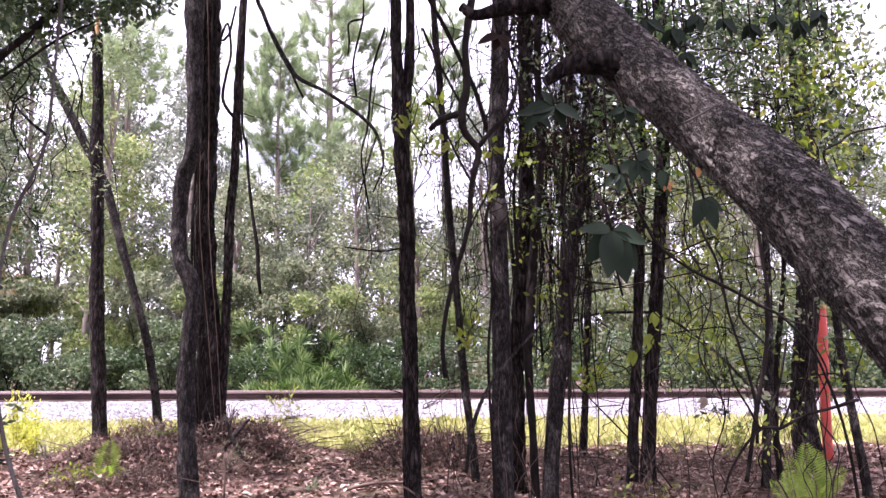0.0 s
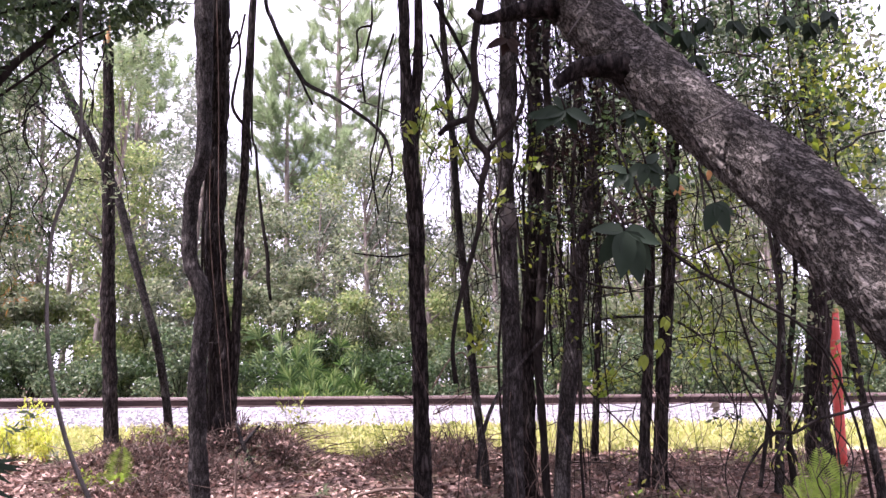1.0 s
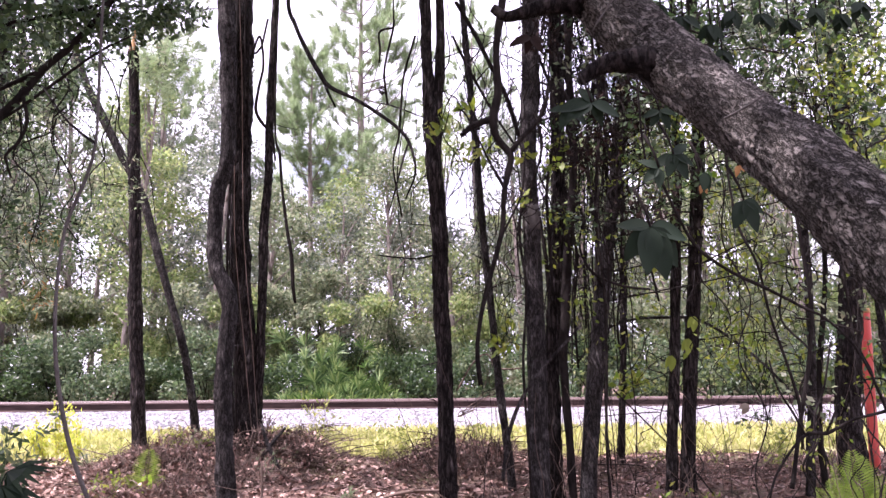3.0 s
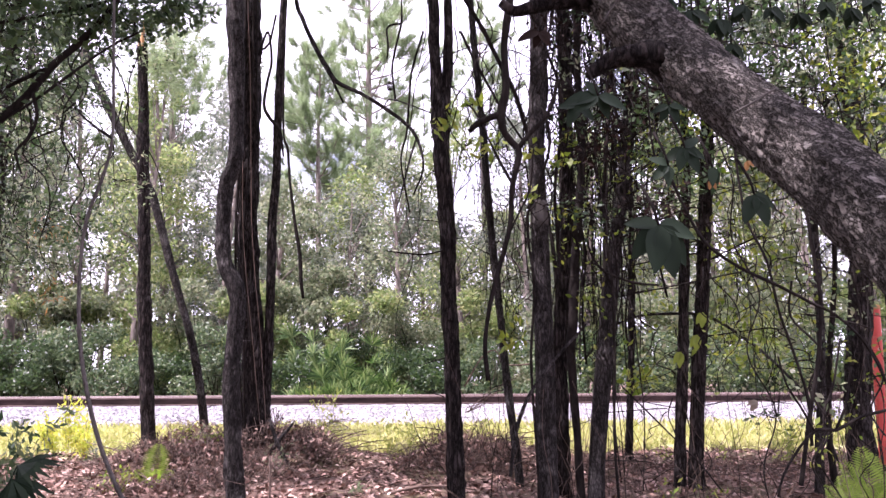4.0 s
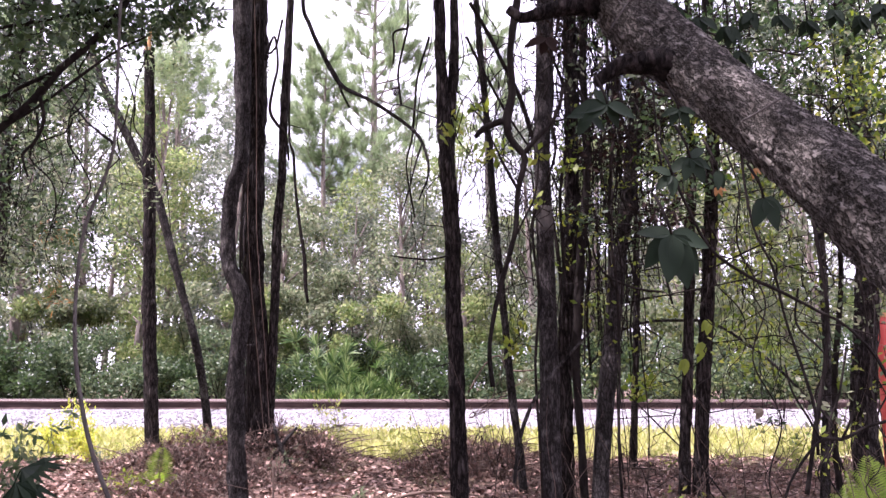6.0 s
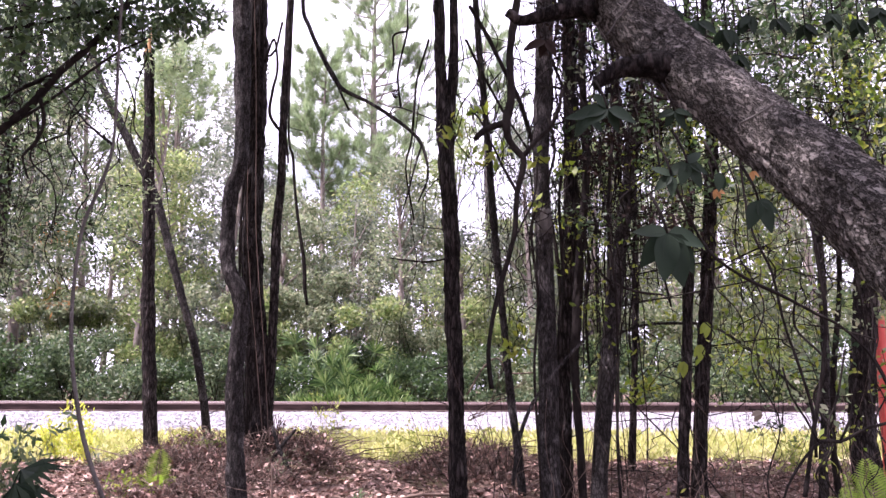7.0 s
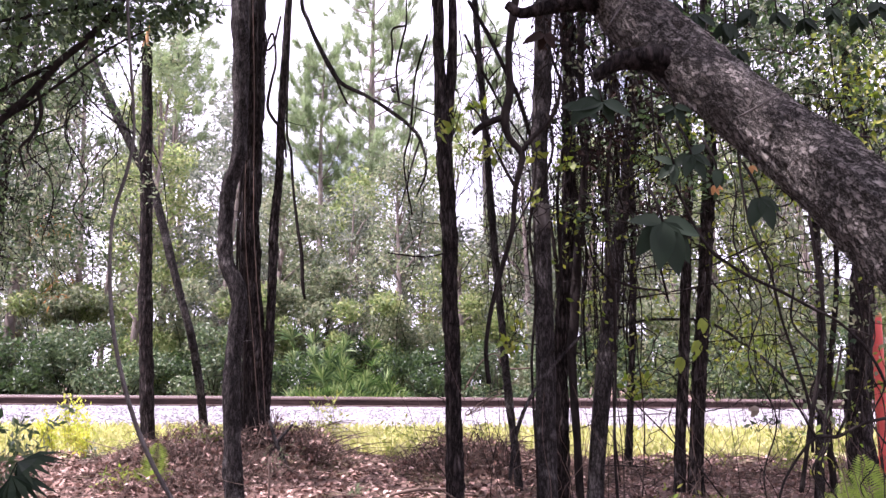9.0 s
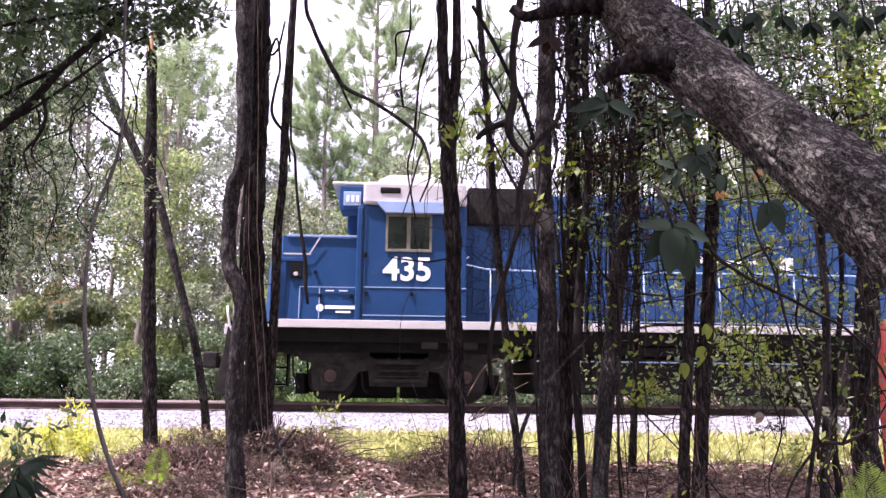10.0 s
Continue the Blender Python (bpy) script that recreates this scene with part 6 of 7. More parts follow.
def blade(c, d, nrm, L, w, curl=0.12, n=5):
    """One broad leaf with a folded midrib, as quads."""
    d, nrm = unit(np.array(d, float)), np.array(nrm, float)
    s = unit(np.cross(d, nrm))
    nrm = np.cross(s, d)
    mid, lft, rgt = [], [], []
    for i in range(n + 1):
        u = i / n
        p = np.array(c) + d * L * u - nrm * curl * L * u * u
        h = w * 0.5 * math.sin(math.pi * min(1, 0.04 + 0.96 * u ** 0.8)) ** 0.75 if 0 < i < n else w * 0.03
        mid.append(p)
        lft.append(p + s * h + nrm * h * 0.28)
        rgt.append(p - s * h + nrm * h * 0.28)
    v = [tuple(q) for q in mid + lft + rgt]
    k = n + 1
    f = []
    for i in range(n):
        f += [(i, i + 1, k + i + 1, k + i), (i + 1, i, 2 * k + i, 2 * k + i + 1)]
    return v, f


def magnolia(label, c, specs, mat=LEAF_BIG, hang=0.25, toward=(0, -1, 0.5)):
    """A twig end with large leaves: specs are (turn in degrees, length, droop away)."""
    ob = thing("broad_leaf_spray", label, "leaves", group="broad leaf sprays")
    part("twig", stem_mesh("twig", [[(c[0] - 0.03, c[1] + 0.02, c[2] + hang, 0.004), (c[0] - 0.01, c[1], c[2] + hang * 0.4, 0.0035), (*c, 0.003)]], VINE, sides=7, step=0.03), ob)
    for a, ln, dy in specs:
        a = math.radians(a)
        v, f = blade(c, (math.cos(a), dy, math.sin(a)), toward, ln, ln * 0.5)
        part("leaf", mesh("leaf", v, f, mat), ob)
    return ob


BIG = "large dark green oval leaves drooping from a thin twig"
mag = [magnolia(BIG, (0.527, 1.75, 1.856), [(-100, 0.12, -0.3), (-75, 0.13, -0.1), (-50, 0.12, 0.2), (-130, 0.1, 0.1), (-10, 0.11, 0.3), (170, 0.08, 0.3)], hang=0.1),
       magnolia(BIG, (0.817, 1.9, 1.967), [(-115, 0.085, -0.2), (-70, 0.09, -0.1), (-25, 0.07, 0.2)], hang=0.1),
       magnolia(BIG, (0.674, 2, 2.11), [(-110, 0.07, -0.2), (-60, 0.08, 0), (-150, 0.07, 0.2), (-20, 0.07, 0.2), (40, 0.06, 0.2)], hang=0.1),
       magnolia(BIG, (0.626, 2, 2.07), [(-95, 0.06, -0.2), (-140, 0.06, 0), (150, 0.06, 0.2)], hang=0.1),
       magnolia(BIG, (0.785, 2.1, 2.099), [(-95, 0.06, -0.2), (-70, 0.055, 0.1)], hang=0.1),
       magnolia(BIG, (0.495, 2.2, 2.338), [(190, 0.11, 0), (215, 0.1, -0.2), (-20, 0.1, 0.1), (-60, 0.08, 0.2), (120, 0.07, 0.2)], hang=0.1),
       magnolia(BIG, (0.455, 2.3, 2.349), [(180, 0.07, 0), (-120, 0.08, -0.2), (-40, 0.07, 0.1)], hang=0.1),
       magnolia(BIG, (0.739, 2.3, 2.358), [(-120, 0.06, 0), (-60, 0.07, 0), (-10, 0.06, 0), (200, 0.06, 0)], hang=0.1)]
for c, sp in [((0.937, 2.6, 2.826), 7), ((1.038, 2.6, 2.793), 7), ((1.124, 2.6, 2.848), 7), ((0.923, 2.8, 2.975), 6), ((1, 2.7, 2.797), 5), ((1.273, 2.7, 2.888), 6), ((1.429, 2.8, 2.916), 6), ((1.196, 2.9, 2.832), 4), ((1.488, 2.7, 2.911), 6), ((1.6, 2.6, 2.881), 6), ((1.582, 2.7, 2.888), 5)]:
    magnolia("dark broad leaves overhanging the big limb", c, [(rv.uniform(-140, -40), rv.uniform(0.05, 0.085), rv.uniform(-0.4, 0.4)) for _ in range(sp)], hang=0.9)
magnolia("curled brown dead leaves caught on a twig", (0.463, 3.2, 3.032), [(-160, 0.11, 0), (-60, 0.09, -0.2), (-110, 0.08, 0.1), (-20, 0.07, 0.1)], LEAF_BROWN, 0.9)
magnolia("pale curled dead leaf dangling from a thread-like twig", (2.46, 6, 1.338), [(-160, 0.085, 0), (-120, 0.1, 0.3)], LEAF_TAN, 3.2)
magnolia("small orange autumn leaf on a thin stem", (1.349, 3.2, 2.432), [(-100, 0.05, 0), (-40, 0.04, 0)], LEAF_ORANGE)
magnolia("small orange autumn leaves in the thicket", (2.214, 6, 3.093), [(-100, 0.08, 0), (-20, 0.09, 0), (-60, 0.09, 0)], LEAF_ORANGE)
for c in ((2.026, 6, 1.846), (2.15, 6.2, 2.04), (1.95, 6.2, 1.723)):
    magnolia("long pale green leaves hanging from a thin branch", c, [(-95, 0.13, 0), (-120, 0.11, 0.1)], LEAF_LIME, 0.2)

# pine cone hanging on a twig
cone = thing("pine_cone", "small brown cone hanging from a twig", "cone")
q = (-0.515, 8, 4.699)
cv, cf = [], []
for i in range(60):
    u = i / 60
    a = i * 2.4
    r = 0.035 * math.sin(math.pi * (0.12 + 0.85 * u)) + 0.004
    b = len(cv)
    p = Vector((q[0] + r * math.cos(a), q[1] + r * math.sin(a), q[2] + 0.045 - 0.09 * u))
    o = Vector((math.cos(a), math.sin(a), -0.4)) * 0.014
    t = Vector((-math.sin(a), math.cos(a), 0)) * 0.011
    cv += [tuple(p - t), tuple(p + o), tuple(p + t), tuple(p + Vector((0, 0, 0.012)))]
    cf += [(b, b + 1, b + 3), (b + 1, b + 2, b + 3), (b, b + 2, b + 1)]
part("scales", mesh("scales", cv, cf, LEAF_BROWN, False), cone)
part("stalk", stem_mesh("stalk", [[(q[0] + 0.01, q[1], q[2] + 0.2, 0.003), (q[0], q[1], q[2] + 0.03, 0.003)]], VINE, sides=5, step=0.05), cone)

# ---- forest floor: litter, sticks, ferns, weeds and grass ----
def scatter(n, x0, x1, y0, y1, seed):
    r = random.Random(seed)
    out = []
    for _ in range(n):
        x, y = r.uniform(x0, x1), r.uniform(y0, y1)
        out.append((x, y, ground_z(x, y)))
    return np.array(out)


def flat_leaves(c, size, ratio=0.6):
    n = len(c)
    nrm = unit(rng.normal(size=(n, 3)) * 0.55 + np.array((0, 0, 1.0)))
    d = unit(np.cross(nrm, rng.normal(size=(n, 3))))
    s = np.cross(nrm, d)
    L = (size * rng.uniform(0.6, 1.4, n))[:, None]
    c = c + nrm * 0.012
    return np.stack([c - d * L * 0.5, c + s * L * ratio * 0.5 + nrm * L * 0.14, c + d * L * 0.5, c - s * L * ratio * 0.5 + nrm * L * 0.14], axis=1)


lit = scatter(26000, -8.5, 8.5, 6.3, 12.4, 41)
lit = lit[np.array([across(x, y) < 12.2 + 0.3 * math.sin(x * 2.1) for x, y, z in lit])]
tagged(new("leaf_litter", quads("leaf_litter", flat_leaves(lit, 0.078), LITTER)), "layer of dry pinkish-brown fallen leaves", "leaves", kind="stuff")

sv, sf = [], []
rs = random.Random(43)
for i in range(900):
    near = i % 3
    if near:
        mx, my, r, h = rs.choice(MOUNDS)
        x, y = rs.gauss(mx, r * 0.7), rs.gauss(my, r * 0.6)
    else:
        x, y = rs.uniform(-7, 7), rs.uniform(7, 12.2)
    a, ln = rs.uniform(0, 6.28), rs.uniform(0.15, 0.75)
    g = ground_z(x, y)
    up = rs.uniform(-0.05, 0.35) if near else rs.uniform(-0.03, 0.1)
    e = (x + ln * math.cos(a), y + ln * math.sin(a) * 0.7)
    r = rs.uniform(0.0025, 0.008)
    z1 = max(ground_z(*e), g + up * ln)
    tube(sv, sf, [(x, y, g + 0.01, r), ((x + e[0]) / 2 + rs.uniform(-0.05, 0.05), (y + e[1]) / 2, (g + z1) / 2 + rs.uniform(0.02, 0.1), r), (*e, z1 + 0.01, r * 0.5)], 4, 0.3)
tagged(new("fallen_twigs", mesh("fallen_twigs", sv, sf, TWIG)), "tangle of dry fallen twigs and roots on the litter", "twigs", kind="stuff")


def stick(label, pts, mat=TWIG):
    ob = tagged(new("fallen_branch", stem_mesh("fallen_branch", [pts], mat, sides=7, step=0.06, rough=0.25, freq=12)), label, "branch", group="fallen branches")
    return ob


stick("dry branch leaning out of a brush pile", [(-1.95, 10.6, 0.96, 0.019), (-2.097, 10.6, 0.789, 0.027), (-2.227, 10.6, 0.605, 0.03), (-2.369, 10.6, 0.385, 0.034)], BARK_GREY)
stick("pale dry stick standing by a trunk", [(-1.616, 7.6, 0.795, 0.011), (-1.608, 7.6, 0.596, 0.011), (-1.606, 7.6, 0.389, 0.011)])
stick("dry root-like branch at the foot of a pine", [(-2.187, 10.2, 1.03, 0.022), (-2.072, 10.2, 0.709, 0.026), (-1.917, 10.2, 0.427, 0.029), (-1.729, 10.2, 0.218, 0.025)], BARK_GREY)
stick("pale fallen branch lying on the litter", [(-0.572, 8.6, 0.302, 0.015), (-0.268, 8.6, 0.372, 0.018), (0.098, 8.6, 0.384, 0.015), (0.402, 8.6, 0.348, 0.012)])
stick("pale twig arching over the brush", [(0.317, 9.5, 1.432, 0.01), (0.526, 9.5, 1.773, 0.01), (0.701, 9.5, 1.876, 0.01), (0.837, 9.5, 1.704, 0.01), (1.148, 9.5, 1.704, 0.01)])
for k in range(5):
    stick("pale bent twig in the brush by a trunk", wander((0.353, 9.6, 1.125), ((0.845, 9.6, 1.672)[0] + 0.1 * k - 0.2, 9.6, (0.84, 9.6, 1.363)[2] + 0.06 * k), 0.006, 0.003, 5, 0.08, 70 + k))


def brush_pile(x, y, w, h, n, seed):
    ob = thing("brush_pile", "low pile of tangled dry brush and dead leaves", "brush", group="brush piles")
    r = random.Random(seed)
    v, f = [], []
    for _ in range(n):
        a = (x + r.gauss(0, w), y + r.gauss(0, w * 0.5))
        g = ground_z(*a)
        e = (a[0] + r.uniform(-0.35, 0.35), a[1] + r.uniform(-0.2, 0.2))
        t = g + r.uniform(0.05, h) * math.exp(-((a[0] - x) / (1.4 * w)) ** 2)
        q = r.uniform(0.002, 0.006)
        tube(v, f, [(*a, g, q), ((a[0] + e[0]) / 2 + r.uniform(-0.08, 0.08), (a[1] + e[1]) / 2, t, q), (*e, g + (t - g) * r.uniform(0.2, 1.1), q * 0.5)], 4, 0.3)
    tagged(part("stick_tangle", mesh("stick_tangle", v, f, TWIG), ob), kind="stuff")
    c = np.array([(x + r.gauss(0, w), y + r.gauss(0, w * 0.5), 0) for _ in range(n * 2)])
    c[:, 2] = [ground_z(p[0], p[1]) + r.uniform(0, h * 0.7) * math.exp(-((p[0] - x) / (1.2 * w)) ** 2) for p in c]
    tagged(part("dead_leaves", quads("dead_leaves", leaves(c, 0.07, 0.5), LITTER), ob), kind="stuff")


for i, (x, y, w, h, n) in enumerate([(-2.35, 10.9, 0.4, 0.42, 240), (-1.75, 10.8, 0.3, 0.4, 180), (-3.3, 10.4, 0.6, 0.36, 240), (0.1, 10.3, 0.45, 0.45, 240), (0.75, 10.0, 0.35, 0.4, 170), (-4.1, 10.6, 0.4, 0.2, 120), (1.9, 10.2, 0.6, 0.16, 110), (3.6, 10.2, 0.8, 0.12, 110), (-2.7, 9.2, 0.5, 0.22, 260), (-2.9, 9.9, 0.5, 0.36, 300), (-2.2, 9.6, 0.35, 0.3, 240), (-3.7, 10.0, 0.45, 0.28, 220), (-3.3, 9.0, 0.5, 0.18, 200)]):
    brush_pile(x, y, w, h, n, 50 + i)


def fern(label, base, fronds, mat=FERN):
    ob = thing("fern", label, "fern", group="ferns")
    for a, tilt, ln in fronds:
        a = math.radians(a)
        d = np.array((math.cos(a) * math.sin(tilt), math.sin(a) * math.sin(tilt), math.cos(tilt)))
        side = unit(np.cross(d, np.array((math.sin(a), -math.cos(a), 0.2)))) if tilt < 0.2 else unit(np.cross(d, np.array((0, 0, 1.0))))
        if abs(side[0]) < 0.5:
            side = unit(np.array((1.0, 0.2, 0.0)) - d * d[0])
        out = []
        prev = []
        for i in range(22):
            u = (i + 1) / 23
            p = np.array(base) + d * ln * u + np.array((d[0], d[1], -0.5)) * 0.18 * ln * u * u
            prev.append((*p, 0.004 * (1.1 - u)))
            w = ln * 0.3 * math.sin(math.pi * (0.1 + 0.88 * u)) ** 0.8
            for sg in (-1, 1):
                t = side * sg + d * 0.35
                out.append([p, p + t * w * 0.45 + d * ln * 0.016, p + t * w, p + t * w * 0.45 - d * ln * 0.016])
        fr = part("frond", quads("frond", np.array(out), mat), ob)
        part("rachis", stem_mesh("rachis", [[(*base, 0.004)] + prev], mat, sides=5, step=0.1), fr)
    return ob


def on_ground(p):
    return (p[0], p[1], ground_z(p[0], p[1]))


fern("bright green upright fern beside a dark trunk", on_ground((-3.224, 9, 0.381)), [(80, 0.12, 0.55), (-60, 0.5, 0.3), (200, 0.6, 0.3), (20, 0.7, 0.28)])
fern("small bright green fern on the brush mound", on_ground((-3.102, 10.4, 0.406)), [(0, 0.9, 0.3), (180, 0.9, 0.26), (-80, 0.6, 0.25), (60, 0.5, 0.25)])
fern("large bright green fern below a stout trunk", on_ground((4.2, 7.7, 0.375)), [(100, 0.12, 0.66), (60, 0.35, 0.62), (150, 0.4, 0.54), (10, 0.7, 0.5), (-60, 0.6, 0.42), (200, 0.75, 0.45)])
fern("large bright green fern below a stout trunk", on_ground((3.844, 7.4, 0.368)), [(100, 0.3, 0.4), (20, 0.6, 0.36), (170, 0.6, 0.36)])


def weed(label, x, y, h, n, mat, seed, size=0.07, w=0.12, name="weed"):
    r = random.Random(seed)
    g = ground_z(x, y)
    ob = thing(name, label, "weed", group="weeds at the wood's edge")
    lines, cs = [], []
    for i in range(5):
        e = (x + r.gauss(0, w), y + r.gauss(0, w * 0.6), g + h * r.uniform(0.65, 1.05))
        b = (x + r.gauss(0, w * 0.3), y, g - 0.02)
        lines.append(wander(b, e, 0.004, 0.002, 4, 0.03, seed + i))
        for k in range(n // 5):
            u = r.uniform(0.25, 1.0)
            cs.append(tuple(b[j] + (e[j] - b[j]) * u + r.gauss(0, 0.04) for j in range(3)))
    part("stalk", stem_mesh("stalk", lines, LEAF_TREE, sides=5, step=0.15), ob)
    part("foliage", quads("foliage", leaves(np.array(cs), size, 0.35, 0.4, (0, 0, 0.4)), mat), ob)


for i, (p, h, n) in enumerate([((-5.42, 11.6, 0.52), 0.85, 160), ((-5.767, 11.8, 0.504), 0.6, 120), ((-5.083, 11.4, 0.537), 0.55, 110), ((-1.632, 11.2, 0.554), 0.72, 90), ((-1.471, 11.5, 0.529), 0.6, 80), ((-0.66, 11, 0.571), 0.62, 90), ((-0.392, 11.2, 0.477), 0.72, 110), ((-0.195, 11.4, 0.537), 0.5, 70),
                               ((4.825, 10.8, 0.513), 0.62, 130), ((4.757, 11, 0.495), 0.5, 90), ((3.052, 10.8, 0.513), 0.4, 60), ((1.147, 11, 0.571), 0.6, 80), ((0.598, 11, 0.647), 0.45, 60), ((-6.252, 11.5, 0.689), 0.6, 90), ((3.977, 11, 0.571), 0.4, 60), ((5.627, 11, 0.571), 0.5, 80), ((-4.634, 11.5, 0.529), 0.35, 60)]):
    weed("yellow-flowered weed by the grass strip" if i < 3 else "yellow-green leafy weed by the grass strip", p[0], p[1], h * (1.1 if i < 3 else 1), n * (3 if i < 3 else 1), LEAF_YELLOW if i < 3 else LEAF_WEED, 600 + 7 * i)
for i, (p, h, n) in enumerate([((-3.685, 9.2, 0.406), 0.2, 40), ((-3.108, 10.4, 0.514), 0.3, 60), ((-3.365, 10.4, 0.478), 0.25, 50), ((-1.921, 9.5, 0.501), 0.4, 40), ((-3.574, 8.8, 0.274), 0.22, 40), ((-4.661, 10.8, 0.588), 0.35, 60), ((2.126, 7.4, 0.469), 0.3, 20), ((-0.866, 8.5, 0.315), 0.12, 20), ((2.559, 7.6, 0.441), 0.25, 20)]):
    weed("low green seedling growing through leaf litter", p[0], p[1], h, n, LEAF_TREE if i % 2 else LEAF_LIME, 700 + 7 * i)
weed("dark leafy shrub at the edge of the wood", (-3.34, 6, 0.993)[0], 6.0, 1.05, 220, LEAF_BUSH, 801, 0.09, 0.2, "shrub")
weed("dark leafy shrub at the edge of the wood", (-3.618, 6, 0.993)[0], 6.2, 1.25, 240, LEAF_BUSH, 811, 0.09, 0.3, "shrub")
low_fan = thing("saw_palmetto", "dark green palmetto fan low on the forest floor", "palmetto")
for c, way, r, root in (((-2.225, 4.2, 1.07), (0.95, -0.2, -0.25), 0.24, (-0.25, 0.1)), ((-2.195, 4.1, 1.013), (0.5, -0.3, -0.7), 0.24, (-0.2, 0.1)), ((-2.402, 4.2, 1.044), (-0.6, -0.3, 0.3), 0.24, (0, 0.1))):
    fv, ff = fan_leaf(c, way, (0.1, -0.7, 0.7), r, n=9, spread=1.7, width=0.075)
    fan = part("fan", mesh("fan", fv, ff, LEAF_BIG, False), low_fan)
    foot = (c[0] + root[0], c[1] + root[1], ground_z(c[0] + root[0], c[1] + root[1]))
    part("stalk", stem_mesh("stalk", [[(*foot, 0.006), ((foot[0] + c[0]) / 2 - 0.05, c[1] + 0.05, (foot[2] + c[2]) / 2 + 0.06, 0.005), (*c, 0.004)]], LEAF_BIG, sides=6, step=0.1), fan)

gx = scatter(52000, -12, 12.5, 11.0, 15.0, 47)
sg = np.array([across(x, y) for x, y, z in gx])
gx = gx[(sg > 11.95 + 0.25 * np.sin(gx[:, 0] * 2.1) + 0.15 * np.sin(gx[:, 0] * 5.3)) & (sg < 14.15)]
h = rng.uniform(0.05, 0.2, len(gx))[:, None]
d = unit(rng.normal(size=(len(gx), 3)) * np.array((0.5, 0.5, 0.1)) + np.array((0, 0, 1.0)))
w = unit(rng.normal(size=(len(gx), 3)) * np.array((1, 1, 0.0))) * 0.009
bend = rng.normal(size=(len(gx), 3)) * np.array((0.04, 0.04, 0))
tagged(new("grass", quads("grass", np.stack([gx - w, gx + w, gx + d * h * 0.6 + w * 0.7, gx + d * h + bend], axis=1), GRASS)), "sunlit yellow-green grass strip below the ballast", "grass", kind="stuff")
fx = scatter(2200, -14, 15, 19.8, 22.5, 48)
fx = fx[(fx[:, 0] < -4.8) | (fx[:, 0] > -0.8)]
h = rng.uniform(0.15, 0.55, len(fx))[:, None]
d = unit(rng.normal(size=(len(fx), 3)) * np.array((0.4, 0.4, 0.1)) + np.array((0, 0, 1.0)))
w = unit(rng.normal(size=(len(fx), 3)) * np.array((1, 1, 0.0))) * 0.01
tagged(new("tall_grass", quads("tall_grass", np.stack([fx - w, fx + w, fx + d * h * 0.6 + w * 0.7, fx + d * h], axis=1), LEAF_WEED)), "dry tall grass along the far side of the track", "grass", kind="stuff")

# ---- unseen wood above and behind the camera, which shades the near side ----
rb = random.Random(77)
for i in range(20):
    x, y = rb.uniform(-15, 3) if i < 16 else rb.uniform(12, 18), rb.uniform(-13, 1)
    if abs(x) < 2.2 and y > -3:
        x += 4 if x > 0 else -4
    broadleaf("hardwood_tree", "leafy hardwood out of view that shades the near wood", x, y, rb.uniform(10, 14), 3.2, 3000, 0.3, LEAF_TREE, 0.15, 0.5, 26, 1.3, 900 + i, "hardwoods of the near wood")
# Out-of-view trees added to keep sun off the trunks, limb and branches.
for i, (x, y) in enumerate([(-11.5, 3), (-8, 3.2), (10.5, 7), (12.5, 3), (13, 9.5), (-5.2, 3.5), (-3.25, 4.2), (-3.4, 1.2)]):
    broadleaf("hardwood_tree", "leafy hardwood out of view that shades the near wood", x, y, rb.uniform(10, 13), 2.8, 3000, 0.28, LEAF_TREE, 0.14, 0.55, 26, 1.2, 950 + i, "hardwoods of the near wood")

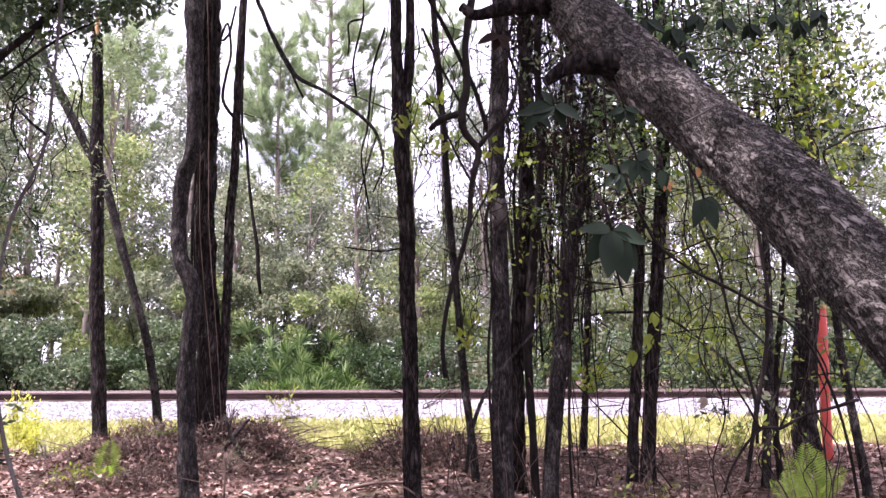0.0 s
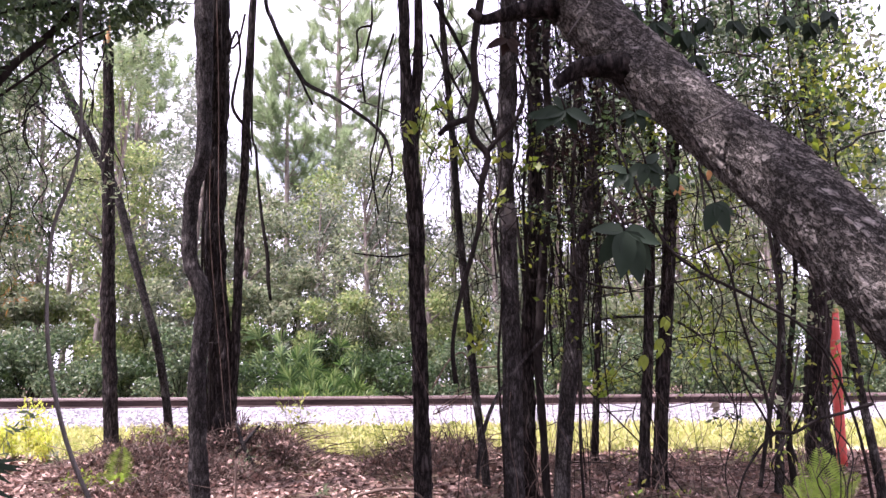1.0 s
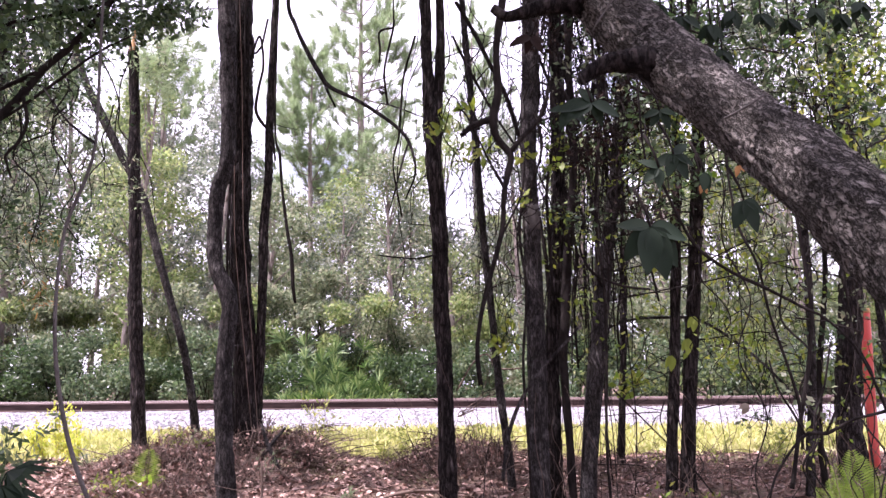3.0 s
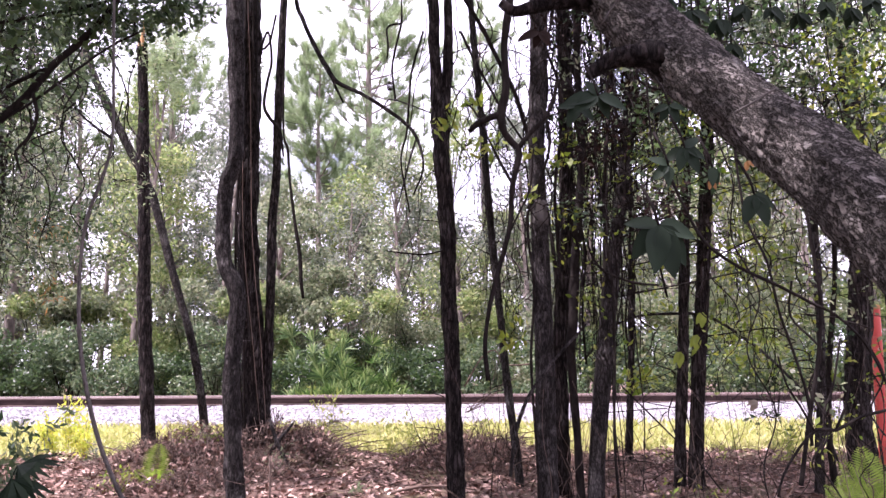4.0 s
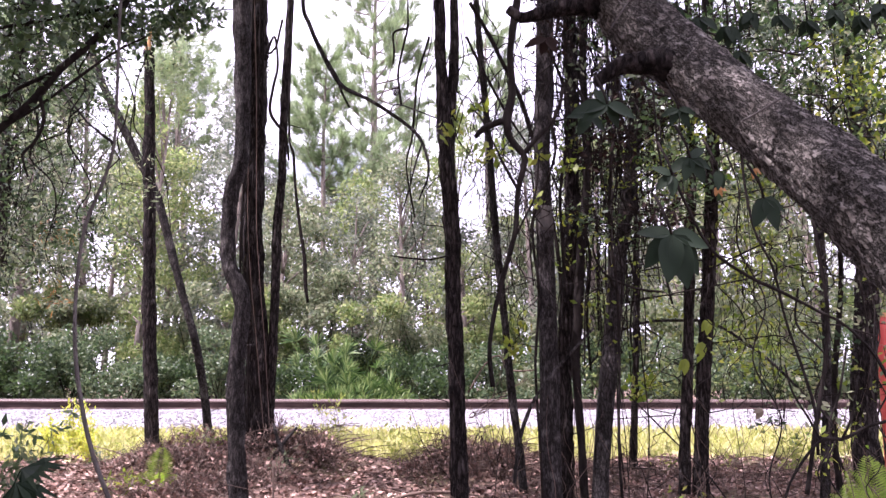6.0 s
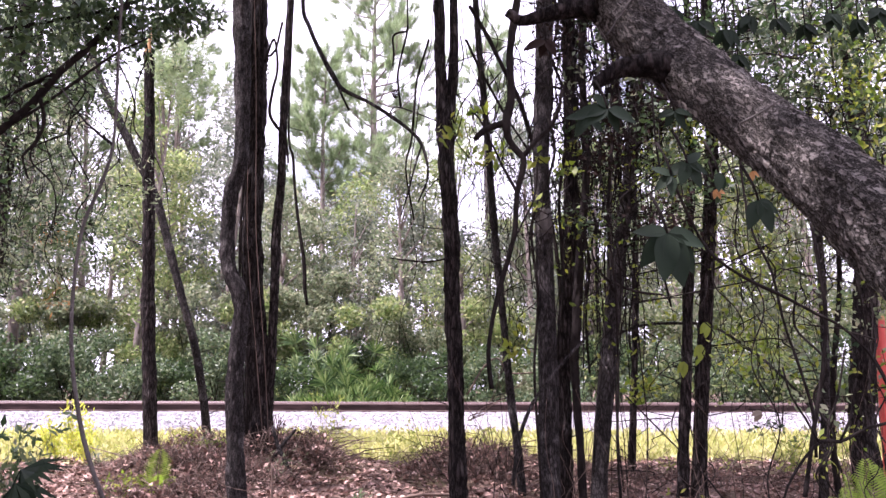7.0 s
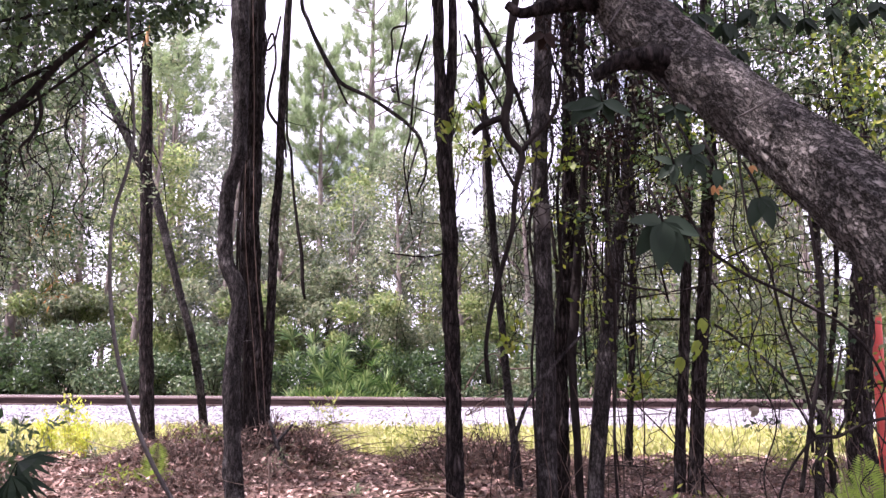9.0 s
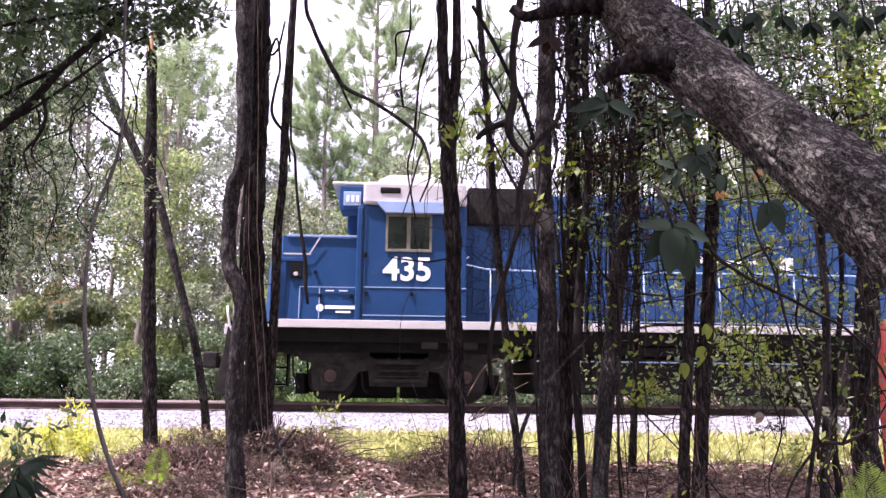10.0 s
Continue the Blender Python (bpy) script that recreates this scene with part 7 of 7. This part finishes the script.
# ---- a limp stem hanging close by, which swings ----
swing = thing("hanging_stem", "thin grey stem hanging loosely close by", "vine")
pivot = Vector((-0.902, 2, 2.771))
line = [(-0.902, 2, 2.771, 0.005), (-0.904, 2, 2.562, 0.005), (-0.894, 2, 2.344, 0.005), (-0.886, 2, 2.149, 0.005), (-0.909, 2, 2.031, 0.006), (-0.944, 2, 1.915, 0.006), (-0.95, 2, 1.733, 0.006), (-0.932, 2, 1.557, 0.007), (-0.884, 2, 1.373, 0.007), (-0.82, 2, 1.228, 0.007), (-0.748, 2, 1.114, 0.007)]
swing.location = pivot
line = [(x - pivot.x, y - pivot.y, z - pivot.z, r) for x, y, z, r in line]
part("stem", stem_mesh("stem", [[(x, y, z, r * 0.8) for x, y, z, r in line]], BARK_PALE, sides=9, step=0.04, rough=0.15, freq=14), swing)
part("side_twig", stem_mesh("side_twig", [[line[3], (line[3][0] - 0.08, line[3][1], line[3][2] + 0.06, 0.003), (line[3][0] - 0.16, line[3][1], line[3][2] + 0.16, 0.002)]], BARK_GREY, sides=6, step=0.04), swing)
SWAYS.append((swing, 1.0, [(t, Matrix.Translation(pivot) @ pose(0, 0, 0, 0, a, 0)) for t, a in
                           ((0, 3.7), (1, -1.4), (2.5, 1.7), (4.5, -1.1), (5.5, 0), (7, 1.2), (8, 0.6), (8.5, -4.0), (9, -4.6), (9.5, -2.4), (10, -0.7))]))
for k, m in enumerate(mag):
    SWAYS.append((m, 1.0, [(t, pose(0.004 * math.sin(1.3 * t + k) * (1 + t / 10), 0, 0.008 * math.sin(0.9 * t + 2 * k)) ) for t in (0, 1.2, 2.4, 3.6, 4.8, 6, 7.2, 8.4, 9.2, 10)]))


def motions():
    speed, stop_x = 23.3, -3.8
    s = RAIL_S + GAUGE / 2
    turn = Matrix.Rotation(math.atan(YAW), 4, "Z")
    rows = []
    for t in (0, 2.5, 5, 7.5, 9, 9.5, 10):
        p = track_point(stop_x + speed * (10 - t), s, RAIL_TOP)
        rows.append((t, Matrix.Translation(p) @ turn))
    walk(loco, rows)
    # the wheels roll while the locomotive passes
    for w in loco_wheels:
        x, y, z = w.location
        rolls = [(0, pose(x, y, z))] + [(9 + k / 30, pose(x, y, z, 0, -2628 * k / 30, 0)) for k in range(31)]
        walk(w, rolls)
    # hanging things stir in the air
    for ob, _, rows in SWAYS:
        walk(ob, rows)


motions()
